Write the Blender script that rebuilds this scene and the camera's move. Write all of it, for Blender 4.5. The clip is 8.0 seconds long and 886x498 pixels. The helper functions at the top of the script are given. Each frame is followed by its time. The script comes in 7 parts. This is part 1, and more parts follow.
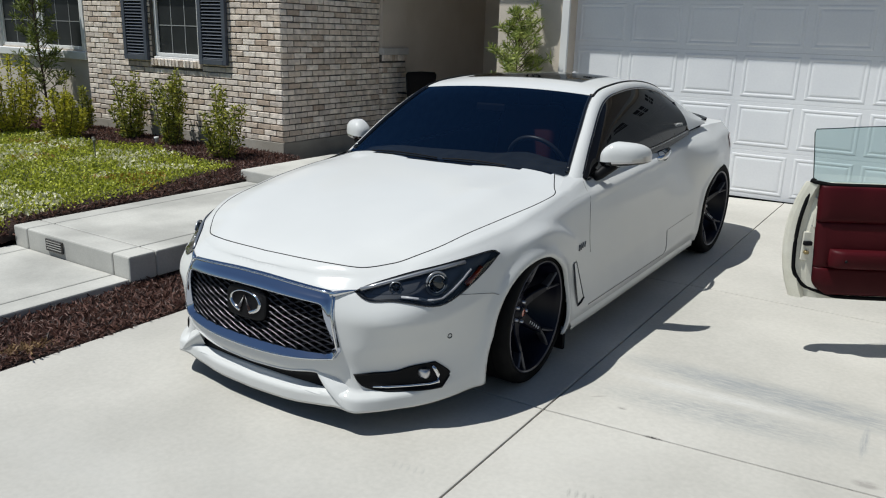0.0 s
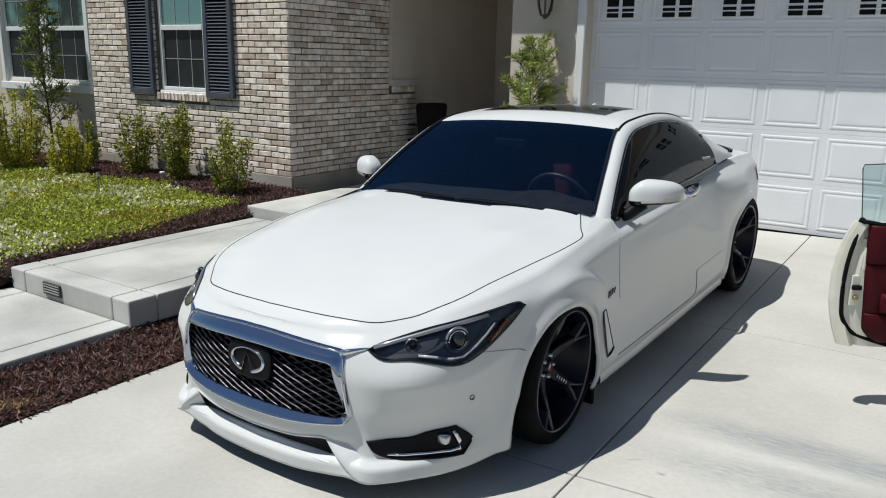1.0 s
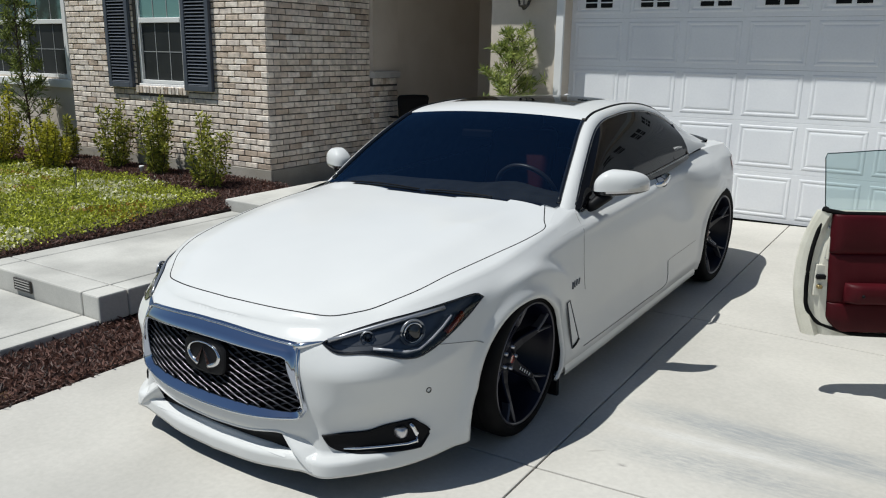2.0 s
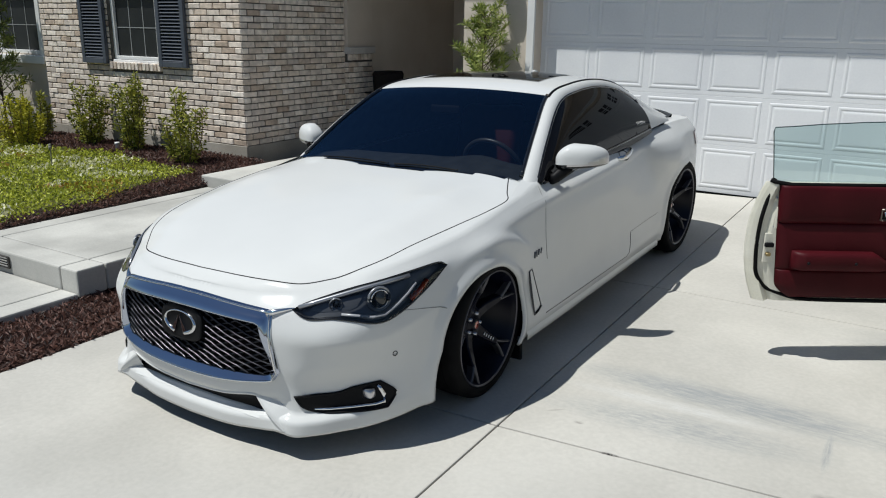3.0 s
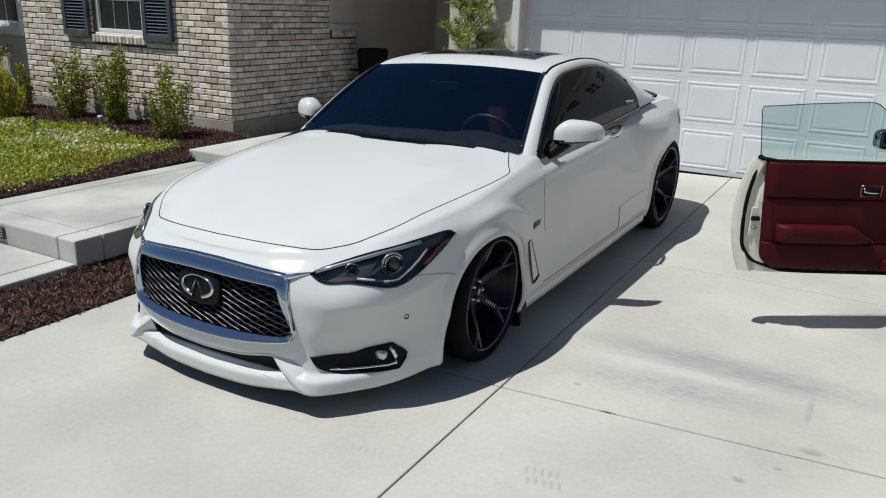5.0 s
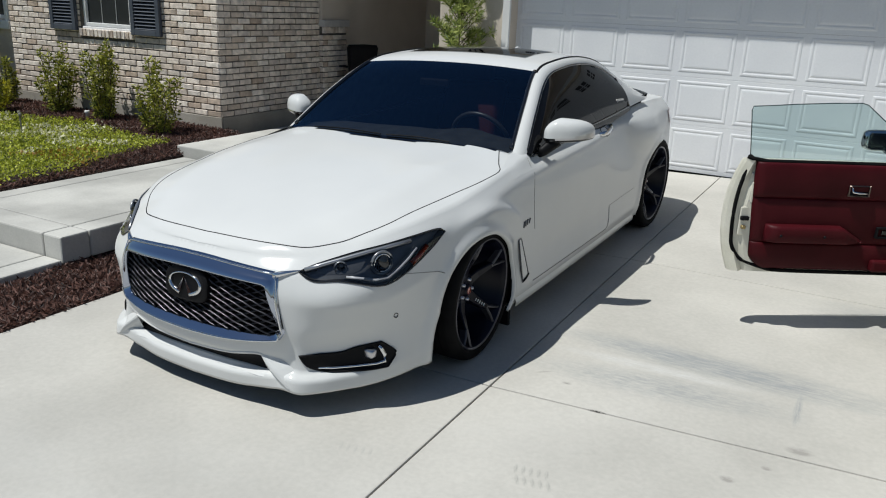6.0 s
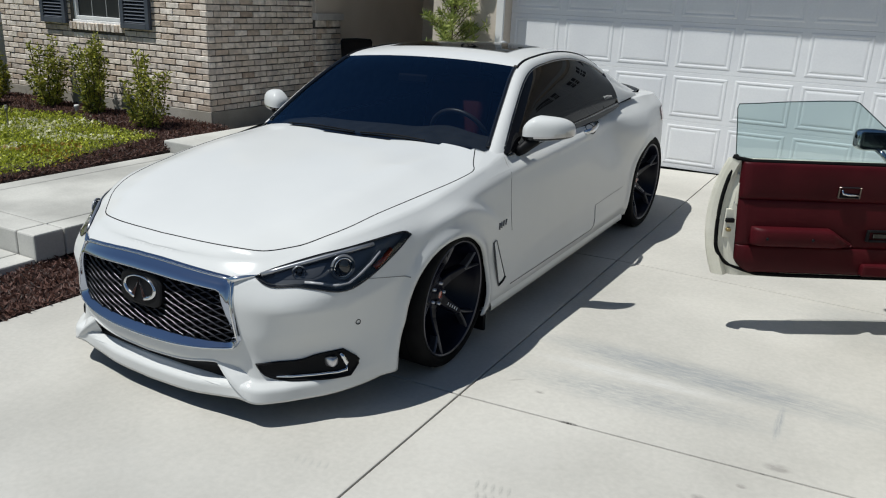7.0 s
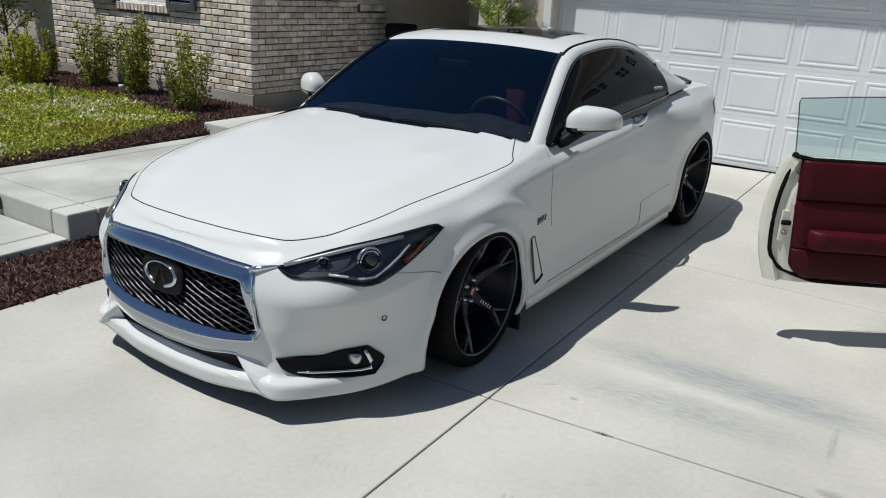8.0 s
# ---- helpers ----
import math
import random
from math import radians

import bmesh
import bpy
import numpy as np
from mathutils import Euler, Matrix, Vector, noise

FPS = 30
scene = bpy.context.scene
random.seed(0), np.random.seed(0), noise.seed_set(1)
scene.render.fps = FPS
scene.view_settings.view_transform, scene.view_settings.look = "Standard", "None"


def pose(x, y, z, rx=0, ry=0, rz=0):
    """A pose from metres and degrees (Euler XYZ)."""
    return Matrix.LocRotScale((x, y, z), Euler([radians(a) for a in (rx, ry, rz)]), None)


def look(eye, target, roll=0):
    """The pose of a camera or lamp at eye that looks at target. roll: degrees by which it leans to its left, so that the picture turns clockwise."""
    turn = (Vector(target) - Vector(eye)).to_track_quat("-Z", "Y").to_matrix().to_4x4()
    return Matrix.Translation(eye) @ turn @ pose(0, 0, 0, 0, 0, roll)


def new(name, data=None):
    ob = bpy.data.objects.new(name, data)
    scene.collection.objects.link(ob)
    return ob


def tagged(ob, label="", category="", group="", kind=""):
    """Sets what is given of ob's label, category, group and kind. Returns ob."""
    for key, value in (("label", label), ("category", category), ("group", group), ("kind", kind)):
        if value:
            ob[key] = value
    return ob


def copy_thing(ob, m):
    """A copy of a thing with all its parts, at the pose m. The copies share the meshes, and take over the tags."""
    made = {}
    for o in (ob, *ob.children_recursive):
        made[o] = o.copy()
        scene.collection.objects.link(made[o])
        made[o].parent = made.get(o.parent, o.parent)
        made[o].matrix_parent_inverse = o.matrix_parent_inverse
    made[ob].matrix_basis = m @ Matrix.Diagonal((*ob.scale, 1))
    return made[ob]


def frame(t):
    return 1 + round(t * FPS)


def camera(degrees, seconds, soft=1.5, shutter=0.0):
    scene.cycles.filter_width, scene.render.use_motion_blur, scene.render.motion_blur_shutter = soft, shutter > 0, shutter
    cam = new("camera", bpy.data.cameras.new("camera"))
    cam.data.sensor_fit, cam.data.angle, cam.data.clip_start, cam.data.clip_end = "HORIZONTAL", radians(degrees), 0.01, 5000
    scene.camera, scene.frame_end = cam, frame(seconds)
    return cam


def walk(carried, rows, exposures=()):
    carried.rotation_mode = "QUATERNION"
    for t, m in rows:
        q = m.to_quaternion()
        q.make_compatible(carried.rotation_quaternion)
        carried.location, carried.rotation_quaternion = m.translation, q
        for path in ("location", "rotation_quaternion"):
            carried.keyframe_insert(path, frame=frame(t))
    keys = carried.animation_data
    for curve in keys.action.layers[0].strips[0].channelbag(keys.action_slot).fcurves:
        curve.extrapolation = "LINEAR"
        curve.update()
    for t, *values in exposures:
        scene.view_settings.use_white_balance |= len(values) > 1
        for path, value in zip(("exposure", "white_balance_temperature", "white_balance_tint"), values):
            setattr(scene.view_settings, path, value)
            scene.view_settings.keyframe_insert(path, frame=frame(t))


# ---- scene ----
cam = camera(59.4, 8.0, soft=1.1)
PATH = [
    (0, (2.307, -3.029, 1.572), (1.269, -1.407, 1.031), 1.8),
    (0.5, (2.217, -2.928, 1.574), (1.155, -1.31, 1.069), 1.4),
    (1, (2.113, -2.811, 1.586), (1.045, -1.188, 1.113), 1.2),
    (1.5, (2.111, -2.747, 1.576), (1.048, -1.12, 1.105), 1.0),
    (2, (2.217, -2.717, 1.58), (1.166, -1.088, 1.089), 0.9),
    (3.5, (2.358, -2.896, 1.601), (1.386, -1.243, 1.03), 1.0),
    (4, (2.328, -2.976, 1.58), (1.377, -1.316, 0.997), 1.2),
    (4.5, (2.306, -3.02, 1.583), (1.365, -1.357, 0.992), 1.6),
    (6, (2.284, -3.008, 1.583), (1.383, -1.327, 0.983), 2.5),
    (6.5, (2.323, -2.948, 1.585), (1.426, -1.266, 0.98), 2.5),
    (7, (2.36, -2.807, 1.586), (1.446, -1.138, 0.971), 2.6),
    (7.5, (2.387, -2.708, 1.579), (1.438, -1.064, 0.948), 3.0),
    (8, (2.306, -2.646, 1.557), (1.307, -1.04, 0.91), 3.5),
]
EXPOSURES = [(0, 0.03, 6430, 7), (0.5, 0.06, 6430, 7), (1, 0.09, 6430, 7), (1.5, 0.10, 6430, 7), (2, 0.08, 6430, 7), (3.5, 0.02, 6430, 7), (4.5, -0.02, 6430, 7), (6, -0.02, 6430, 7), (8, -0.02, 6430, 7)]
walk(cam, [(t, look(eye, target, roll)) for t, eye, target, roll in PATH], EXPOSURES)

# ---- world and sun ----
SUN_WAY = Vector((0.335, 0.335, -1.0)).normalized()
world = bpy.data.worlds.new("world")
scene.world = world
world.use_nodes = True
wn = world.node_tree
sky = wn.nodes.new("ShaderNodeTexSky")
sky.sky_type, sky.sun_disc = "NISHITA", False
sky.sun_elevation = math.asin(-SUN_WAY.z)
sky.sun_rotation = math.atan2(-SUN_WAY.x, -SUN_WAY.y)
sky.air_density, sky.dust_density, sky.ozone_density = 1.0, 0.15, 2.6
wn.links.new(sky.outputs[0], wn.nodes["Background"].inputs[0])
wn.nodes["Background"].inputs[1].default_value = 0.058
sun = new("sun", bpy.data.lights.new("sun", "SUN"))
sun.data.energy, sun.data.angle, sun.data.color = 4.45, radians(0.53), (1.0, 0.985, 0.955)
sun.matrix_world = look(-SUN_WAY * 30, (0, 0, 0))


# ---- materials ----
def material(name, colour, rough=0.5, metal=0.0, spec=0.5, coat=0.0, coat_rough=0.03):
    m = bpy.data.materials.new(name)
    m.use_nodes = True
    b = m.node_tree.nodes["Principled BSDF"]
    b.inputs["Base Color"].default_value = (*colour, 1)
    b.inputs["Roughness"].default_value = rough
    b.inputs["Metallic"].default_value = metal
    b.inputs["Specular IOR Level"].default_value = spec
    b.inputs["Coat Weight"].default_value = coat
    b.inputs["Coat Roughness"].default_value = coat_rough
    return m


def weather(m, low, high, scale, fine=None, bump=0.0, stretch=(1, 1, 1), detail=6.0, per_object=0.0, coords="Object", fine_scale=None, contrast=(0.35, 0.65)):
    """Two-scale colour variation and relief from noise at real size."""
    nt = m.node_tree
    n, l = nt.nodes, nt.links
    b = n["Principled BSDF"]
    co = n.new("ShaderNodeTexCoord")
    mp = n.new("ShaderNodeMapping")
    mp.inputs["Scale"].default_value = stretch
    l.new(co.outputs[coords], mp.inputs["Vector"])
    a = n.new("ShaderNodeTexNoise")
    a.inputs["Scale"].default_value, a.inputs["Detail"].default_value = scale, detail
    l.new(mp.outputs[0], a.inputs["Vector"])
    ramp = n.new("ShaderNodeValToRGB")
    ramp.color_ramp.elements[0].position, ramp.color_ramp.elements[1].position = contrast
    ramp.color_ramp.elements[0].color, ramp.color_ramp.elements[1].color = (*low, 1), (*high, 1)
    l.new(a.outputs["Fac"], ramp.inputs[0])
    colour = ramp.outputs[0]
    f = n.new("ShaderNodeTexNoise")
    f.inputs["Scale"].default_value, f.inputs["Detail"].default_value = fine_scale or scale * 30, 3.0
    l.new(mp.outputs[0], f.inputs["Vector"])
    if fine:
        mul = n.new("ShaderNodeMix")
        mul.data_type, mul.blend_type = "RGBA", "MULTIPLY"
        mul.inputs["Factor"].default_value = fine
        l.new(colour, mul.inputs["A"])
        r2 = n.new("ShaderNodeValToRGB")
        r2.color_ramp.elements[0].position, r2.color_ramp.elements[1].position = 0.3, 0.7
        r2.color_ramp.elements[0].color = (0.35, 0.35, 0.35, 1)
        l.new(f.outputs["Fac"], r2.inputs[0])
        l.new(r2.outputs[0], mul.inputs["B"])
        colour = mul.outputs["Result"]
    if per_object:
        info = n.new("ShaderNodeObjectInfo")
        hsv = n.new("ShaderNodeHueSaturation")
        mr = n.new("ShaderNodeMapRange")
        mr.inputs["To Min"].default_value, mr.inputs["To Max"].default_value = 1 - per_object, 1 + per_object
        l.new(info.outputs["Random"], mr.inputs["Value"])
        l.new(mr.outputs[0], hsv.inputs["Value"])
        l.new(colour, hsv.inputs["Color"])
        colour = hsv.outputs[0]
    l.new(colour, b.inputs["Base Color"])
    if bump:
        bp = n.new("ShaderNodeBump")
        bp.inputs["Strength"].default_value, bp.inputs["Distance"].default_value = 1.0, bump
        l.new(f.outputs["Fac"], bp.inputs["Height"])
        l.new(bp.outputs[0], b.inputs["Normal"])
    return m


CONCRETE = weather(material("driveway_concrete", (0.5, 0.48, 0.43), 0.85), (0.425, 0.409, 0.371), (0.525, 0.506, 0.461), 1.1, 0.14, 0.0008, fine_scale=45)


def stain(m, patches):
    """Worn stains on a pale surface: (x, y, half length, half width, turn, depth, colour) each, broken up by streaky noise."""
    nt = m.node_tree
    n, l = nt.nodes, nt.links
    b = n["Principled BSDF"]
    colour = b.inputs["Base Color"].links[0].from_socket
    co = n.new("ShaderNodeTexCoord")
    for x, y, ax, ay, turn, depth, tint, scale in patches:
        mp = n.new("ShaderNodeMapping")
        mp.vector_type = "TEXTURE"
        mp.inputs["Location"].default_value = (x, y, 0)
        mp.inputs["Rotation"].default_value = (0, 0, radians(turn))
        mp.inputs["Scale"].default_value = (ax, ay, 1)
        l.new(co.outputs["Object"], mp.inputs["Vector"])
        no = n.new("ShaderNodeTexNoise")
        no.inputs["Scale"].default_value, no.inputs["Detail"].default_value, no.inputs["Roughness"].default_value = scale, 8, 0.7
        l.new(mp.outputs[0], no.inputs["Vector"])
        ln = n.new("ShaderNodeVectorMath")
        ln.operation = "LENGTH"
        l.new(mp.outputs[0], ln.inputs[0])
        fall = n.new("ShaderNodeMapRange")
        fall.inputs["From Min"].default_value, fall.inputs["From Max"].default_value = 1.0, 0.35
        l.new(ln.outputs["Value"], fall.inputs["Value"])
        cut = n.new("ShaderNodeMapRange")
        cut.inputs["From Min"].default_value, cut.inputs["From Max"].default_value = 0.34, 0.60
        l.new(no.outputs["Fac"], cut.inputs["Value"])
        mul = n.new("ShaderNodeMath")
        mul.operation = "MULTIPLY"
        l.new(fall.outputs[0], mul.inputs[0])
        l.new(cut.outputs[0], mul.inputs[1])
        amt = n.new("ShaderNodeMath")
        amt.operation = "MULTIPLY"
        amt.inputs[1].default_value = depth
        l.new(mul.outputs[0], amt.inputs[0])
        mx = n.new("ShaderNodeMix")
        mx.data_type = "RGBA"
        l.new(amt.outputs[0], mx.inputs["Factor"])
        l.new(colour, mx.inputs["A"])
        mx.inputs["B"].default_value = (*tint, 1)
        colour = mx.outputs["Result"]
    l.new(colour, b.inputs["Base Color"])
    return m


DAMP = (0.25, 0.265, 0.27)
SPOT, BLEACH = (0.30, 0.285, 0.26), (0.56, 0.56, 0.545)
TREAD = [(1.40 + 0.028 * k + 0.030 * r, -0.735 - 0.060 * r + 0.004 * k, 0.036, 0.010, 118 if r else 108, 1.1, (0.35, 0.34, 0.31), 1.2) for r in range(2) for k in range(5)]
TREAD += [(0.775 + 0.030 * k, -0.93 + 0.004 * k, 0.034, 0.009, 112, 0.8, (0.37, 0.36, 0.335), 1.2) for k in range(5)]
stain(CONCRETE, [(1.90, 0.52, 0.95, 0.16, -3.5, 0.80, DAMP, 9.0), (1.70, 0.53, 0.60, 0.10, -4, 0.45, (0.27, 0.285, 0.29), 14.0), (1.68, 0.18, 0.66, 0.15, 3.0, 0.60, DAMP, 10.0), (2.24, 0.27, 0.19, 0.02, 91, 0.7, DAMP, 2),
                 (1.62, 0.36, 0.55, 0.06, 0.0, 0.6, BLEACH, 6), (2.278, -0.077, 0.058, 0.034, 8, 1.6, SPOT, 0.4), (2.072, -0.411, 0.032, 0.024, 0, 1.6, SPOT, 0.4), (2.183, -0.266, 0.022, 0.017, 0, 1.6, SPOT, 0.4), (1.321, 0.004, 0.026, 0.015, 0, 1.2, SPOT, 0.4),
                 (1.189, 0.056, 0.050, 0.010, 40, 1.2, (0.34, 0.32, 0.29), 2.0), (1.515, -0.178, 0.050, 0.012, 4, 2.2, (0.06, 0.055, 0.05), 3.0), (2.232, -0.145, 0.026, 0.007, 4, 2.2, (0.05, 0.045, 0.04), 1.0),
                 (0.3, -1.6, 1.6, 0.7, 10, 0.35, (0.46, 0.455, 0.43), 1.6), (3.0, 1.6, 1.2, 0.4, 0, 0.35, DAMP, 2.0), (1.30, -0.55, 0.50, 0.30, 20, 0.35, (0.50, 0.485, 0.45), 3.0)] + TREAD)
WALK = weather(material("walkway_concrete", (0.45, 0.45, 0.42), 0.85), (0.375, 0.368, 0.34), (0.54, 0.53, 0.49), 1.1, 0.15, 0.0008, fine_scale=70, contrast=(0.40, 0.60))
FILLER = weather(material("joint_filler", (0.16, 0.14, 0.12), 0.95), (0.10, 0.09, 0.08), (0.22, 0.19, 0.16), 6, 0.3)
MULCH = weather(material("mulch", (0.05, 0.02, 0.015), 0.9), (0.012, 0.006, 0.005), (0.06, 0.027, 0.02), 9, 0.6, 0.01)
SOIL = weather(material("soil", (0.1, 0.08, 0.06), 0.95), (0.07, 0.05, 0.04), (0.13, 0.10, 0.07), 2, 0.4, 0.005)
LAWN = weather(material("lawn_soil", (0.1, 0.14, 0.03), 0.95), (0.05, 0.055, 0.014), (0.12, 0.12, 0.03), 4, 0.4, 0.005)
MORTAR = weather(material("mortar", (0.1, 0.095, 0.09), 0.95), (0.085, 0.074, 0.064), (0.15, 0.134, 0.116), 8, 0.3, 0.002)
STUCCO = weather(material("stucco", (0.5, 0.46, 0.4), 0.92), (0.58, 0.51, 0.43), (0.64, 0.57, 0.49), 2.0, 0.15, 0.002, fine_scale=110)
CAPSTONE = weather(material("cap_stone", (0.55, 0.53, 0.5), 0.8), (0.50, 0.48, 0.46), (0.60, 0.58, 0.55), 5, 0.2, 0.001)
TRIM = weather(material("white_trim", (0.75, 0.75, 0.74), 0.55), (0.72, 0.72, 0.71), (0.79, 0.79, 0.78), 3, 0.05)
DOORWHITE = weather(material("garage_door_paint", (0.74, 0.75, 0.76), 0.5), (0.72, 0.73, 0.75), (0.78, 0.79, 0.80), 1.5, 0.06, 0.0003)
SHUTTER = weather(material("slate_blue_paint", (0.06, 0.07, 0.09), 0.5), (0.050, 0.060, 0.080), (0.075, 0.085, 0.105), 5, 0.1)
FOOTING = weather(material("footing_concrete", (0.30, 0.27, 0.23), 0.92), (0.34, 0.31, 0.265), (0.43, 0.395, 0.345), 3, 0.25, 0.002)
BLACKGLASS = material("dark_window_glass", (0.01, 0.012, 0.014), 0.04, spec=0.6)
PAINT = weather(material("white_car_paint", (0.74, 0.74, 0.70), 0.55, spec=0.12, coat=0.55, coat_rough=0.10), (0.582, 0.587, 0.577), (0.598, 0.603, 0.592), 3.0)
RUBBER = weather(material("tyre_rubber", (0.02, 0.02, 0.02), 0.8, spec=0.08), (0.0045, 0.0045, 0.005), (0.009, 0.009, 0.009), 9, 0.2)
BLACK = material("black_plastic", (0.006, 0.006, 0.007), 0.5, spec=0.12)
GLOSSBLACK = material("gloss_black", (0.006, 0.006, 0.007), 0.12, coat=0.6, coat_rough=0.10)
CHROME = material("chrome", (0.66, 0.67, 0.69), 0.06, metal=1.0)
RIM = material("dark_navy_rim", (0.003, 0.0035, 0.010), 0.30, spec=0.2, coat=0.0)
DARKSHELL = material("shadowed_lining", (0.006, 0.006, 0.007), 0.95, spec=0.05)
MAROON = weather(material("maroon_vinyl", (0.055, 0.006, 0.009), 0.5, spec=0.14), (0.040, 0.0026, 0.0048), (0.058, 0.0046, 0.0078), 4, 0.15, 0.0006, fine_scale=220)
CREAM = weather(material("aged_cream_paint", (0.68, 0.66, 0.56), 0.35), (0.62, 0.60, 0.50), (0.72, 0.70, 0.61), 6, 0.12)


def see_through(name, tint, rough=0.02, ior=1.5, sheen=(1, 1, 1)):
    """Thin clear sheet: tinted sight with a mirror gloss that grows at a slant."""
    m = bpy.data.materials.new(name)
    m.use_nodes = True
    nt = m.node_tree
    nt.nodes.remove(nt.nodes["Principled BSDF"])
    clear, gloss, mix, fres = (nt.nodes.new(k) for k in ("ShaderNodeBsdfTransparent", "ShaderNodeBsdfGlossy", "ShaderNodeMixShader", "ShaderNodeFresnel"))
    clear.inputs[0].default_value = (*tint, 1)
    gloss.inputs["Roughness"].default_value = rough
    gloss.inputs["Color"].default_value = (*sheen, 1)
    fres.inputs["IOR"].default_value = ior
    nt.links.new(fres.outputs[0], mix.inputs[0])
    nt.links.new(clear.outputs[0], mix.inputs[1])
    nt.links.new(gloss.outputs[0], mix.inputs[2])
    nt.links.new(mix.outputs[0], nt.nodes["Material Output"].inputs["Surface"])
    return m


# blue gloss colour paints a deeper sky reflection onto the windscreen
TINT = see_through("tinted_windscreen", (0.60, 0.62, 0.64), ior=1.85, sheen=(0.32, 0.55, 0.80))
SUNGLASS = see_through("sunroof_glass", (0.26, 0.27, 0.28), ior=1.5)
PRIVACY = material("privacy_glass", (0.005, 0.005, 0.006), 0.02, spec=0.5)
PRIVACY.node_tree.nodes["Principled BSDF"].inputs["IOR"].default_value = 1.22
CLEAR = see_through("clear_lens", (0.92, 0.93, 0.94), ior=1.4)
PALEGLASS = see_through("pale_window_glass", (0.80, 0.88, 0.88), ior=1.5)
AMBER = material("amber_lens", (0.30, 0.030, 0.010), 0.2, coat=1.0)
LAMPGREY = material("lamp_housing", (0.105, 0.108, 0.115), 0.34, metal=0.4)
SHROUD = material("lamp_shroud", (0.30, 0.31, 0.33), 0.3, metal=0.7)
# mottled teal paints the reflection of trees into the wide window's glass
WIDEGLASS = weather(material("tree_reflection_glass", (0.05, 0.11, 0.11), 0.04, metal=0.45), (0.010, 0.022, 0.022), (0.13, 0.25, 0.25), 2.6, contrast=(0.40, 0.62))
TEALGLASS = material("tinted_window_glass", (0.16, 0.30, 0.30), 0.04, metal=0.45)
SCREEN = weather(material("insect_screen", (0.02, 0.022, 0.022), 0.5), (0.009, 0.010, 0.010), (0.018, 0.020, 0.020), 3)
SEAT = weather(material("red_leather", (0.26, 0.030, 0.024), 0.5), (0.085, 0.009, 0.009), (0.12, 0.014, 0.013), 6, 0.2)
DASH = weather(material("dash_vinyl", (0.05, 0.05, 0.052), 0.8, spec=0.08), (0.030, 0.033, 0.034), (0.045, 0.049, 0.050), 12, 0.2)
NIGHTPANE = material("unlit_garage_pane", (0.004, 0.004, 0.005), 0.2, spec=0.12)
LINING = weather(material("cabin_lining", (0.02, 0.02, 0.022), 0.95, spec=0.1), (0.014, 0.014, 0.016), (0.024, 0.024, 0.026), 20)
GLAZE = material("pale_glazing_bar", (0.30, 0.31, 0.31), 0.6)
RIMEDGE = material("polished_rim_edge", (0.10, 0.10, 0.115), 0.35, metal=1.0)
FORK = material("machined_grey_fork", (0.085, 0.085, 0.095), 0.42, metal=0.7)
BRAKE = material("brake_disc", (0.035, 0.035, 0.04), 0.4, metal=1.0)
MESHBAR = material("dark_chrome_mesh", (0.052, 0.052, 0.058), 0.30, metal=1.0)
LAMPSTRIP = material("lamp_light_guide", (0.34, 0.345, 0.36), 0.3)
WHEELGRIP = material("grip_leather", (0.035, 0.035, 0.038), 0.4)
GAP = material("panel_gap", (0.22, 0.22, 0.21), 0.8)
AGEDCHROME = material("aged_chrome", (0.20, 0.165, 0.14), 0.3, metal=1.0)
BRASS = material("dull_brass", (0.35, 0.27, 0.13), 0.45, metal=0.8)
DARKCHROME = material("dark_chrome", (0.42, 0.46, 0.55), 0.07, metal=1.0)
SILVER = material("satin_silver", (0.5, 0.5, 0.52), 0.3, metal=1.0)


# ---- mesh helpers ----
def mesh_object(name, bm, mat, parent=None, label="", smooth=False):
    me = bpy.data.meshes.new(name)
    bm.normal_update()
    bm.to_mesh(me)
    bm.free()
    for mm in (mat if isinstance(mat, (list, tuple)) else [mat]):
        me.materials.append(mm)
    if smooth:
        for p in me.polygons:
            p.use_smooth = True
    ob = new(name, me)
    if parent is not None:
        ob.parent = parent
    if label:
        ob["label"] = label
    return ob


def part(name, bm, mat, parent, label="", smooth=False):
    return mesh_object(name, bm, mat, parent, label, smooth)


def box_into(bm, x0, x1, y0, y1, z0, z1, bevel=0.0, m=None, segments=1):
    made = bmesh.ops.create_cube(bm, size=1.0)["verts"]
    for v in made:
        v.co = Vector(((x0 + x1) / 2 + v.co.x * (x1 - x0), (y0 + y1) / 2 + v.co.y * (y1 - y0), (z0 + z1) / 2 + v.co.z * (z1 - z0)))
    if bevel:
        edges = list({e for v in made for e in v.link_edges})
        got = bmesh.ops.bevel(bm, geom=edges, offset=bevel, segments=segments, affect="EDGES", profile=0.5)
        made = list({v for f in got["faces"] for v in f.verts} | {v for v in made if v.is_valid})
    if m is not None:
        for v in made:
            v.co = m @ v.co
    return made


def box(x0, x1, y0, y1, z0, z1, bevel=0.0, segments=1):
    bm = bmesh.new()
    box_into(bm, x0, x1, y0, y1, z0, z1, bevel, None, segments)
    return bm


def catmull(keys, u):
    """A smooth curve through evenly numbered keys (tuples), at u from 0 to len - 1."""
    n = len(keys)
    i = min(max(int(math.floor(u)), 0), n - 2)
    f = u - i
    p1, p2 = np.array(keys[i], float), np.array(keys[i + 1], float)
    p0 = np.array(keys[i - 1], float) if i > 0 else 2 * p1 - p2
    p3 = np.array(keys[i + 2], float) if i + 2 < n else 2 * p2 - p1
    return 0.5 * (2 * p1 + (p2 - p0) * f + (2 * p0 - 5 * p1 + 4 * p2 - p3) * f * f + (3 * p1 - p0 - 3 * p2 + p3) * f ** 3)


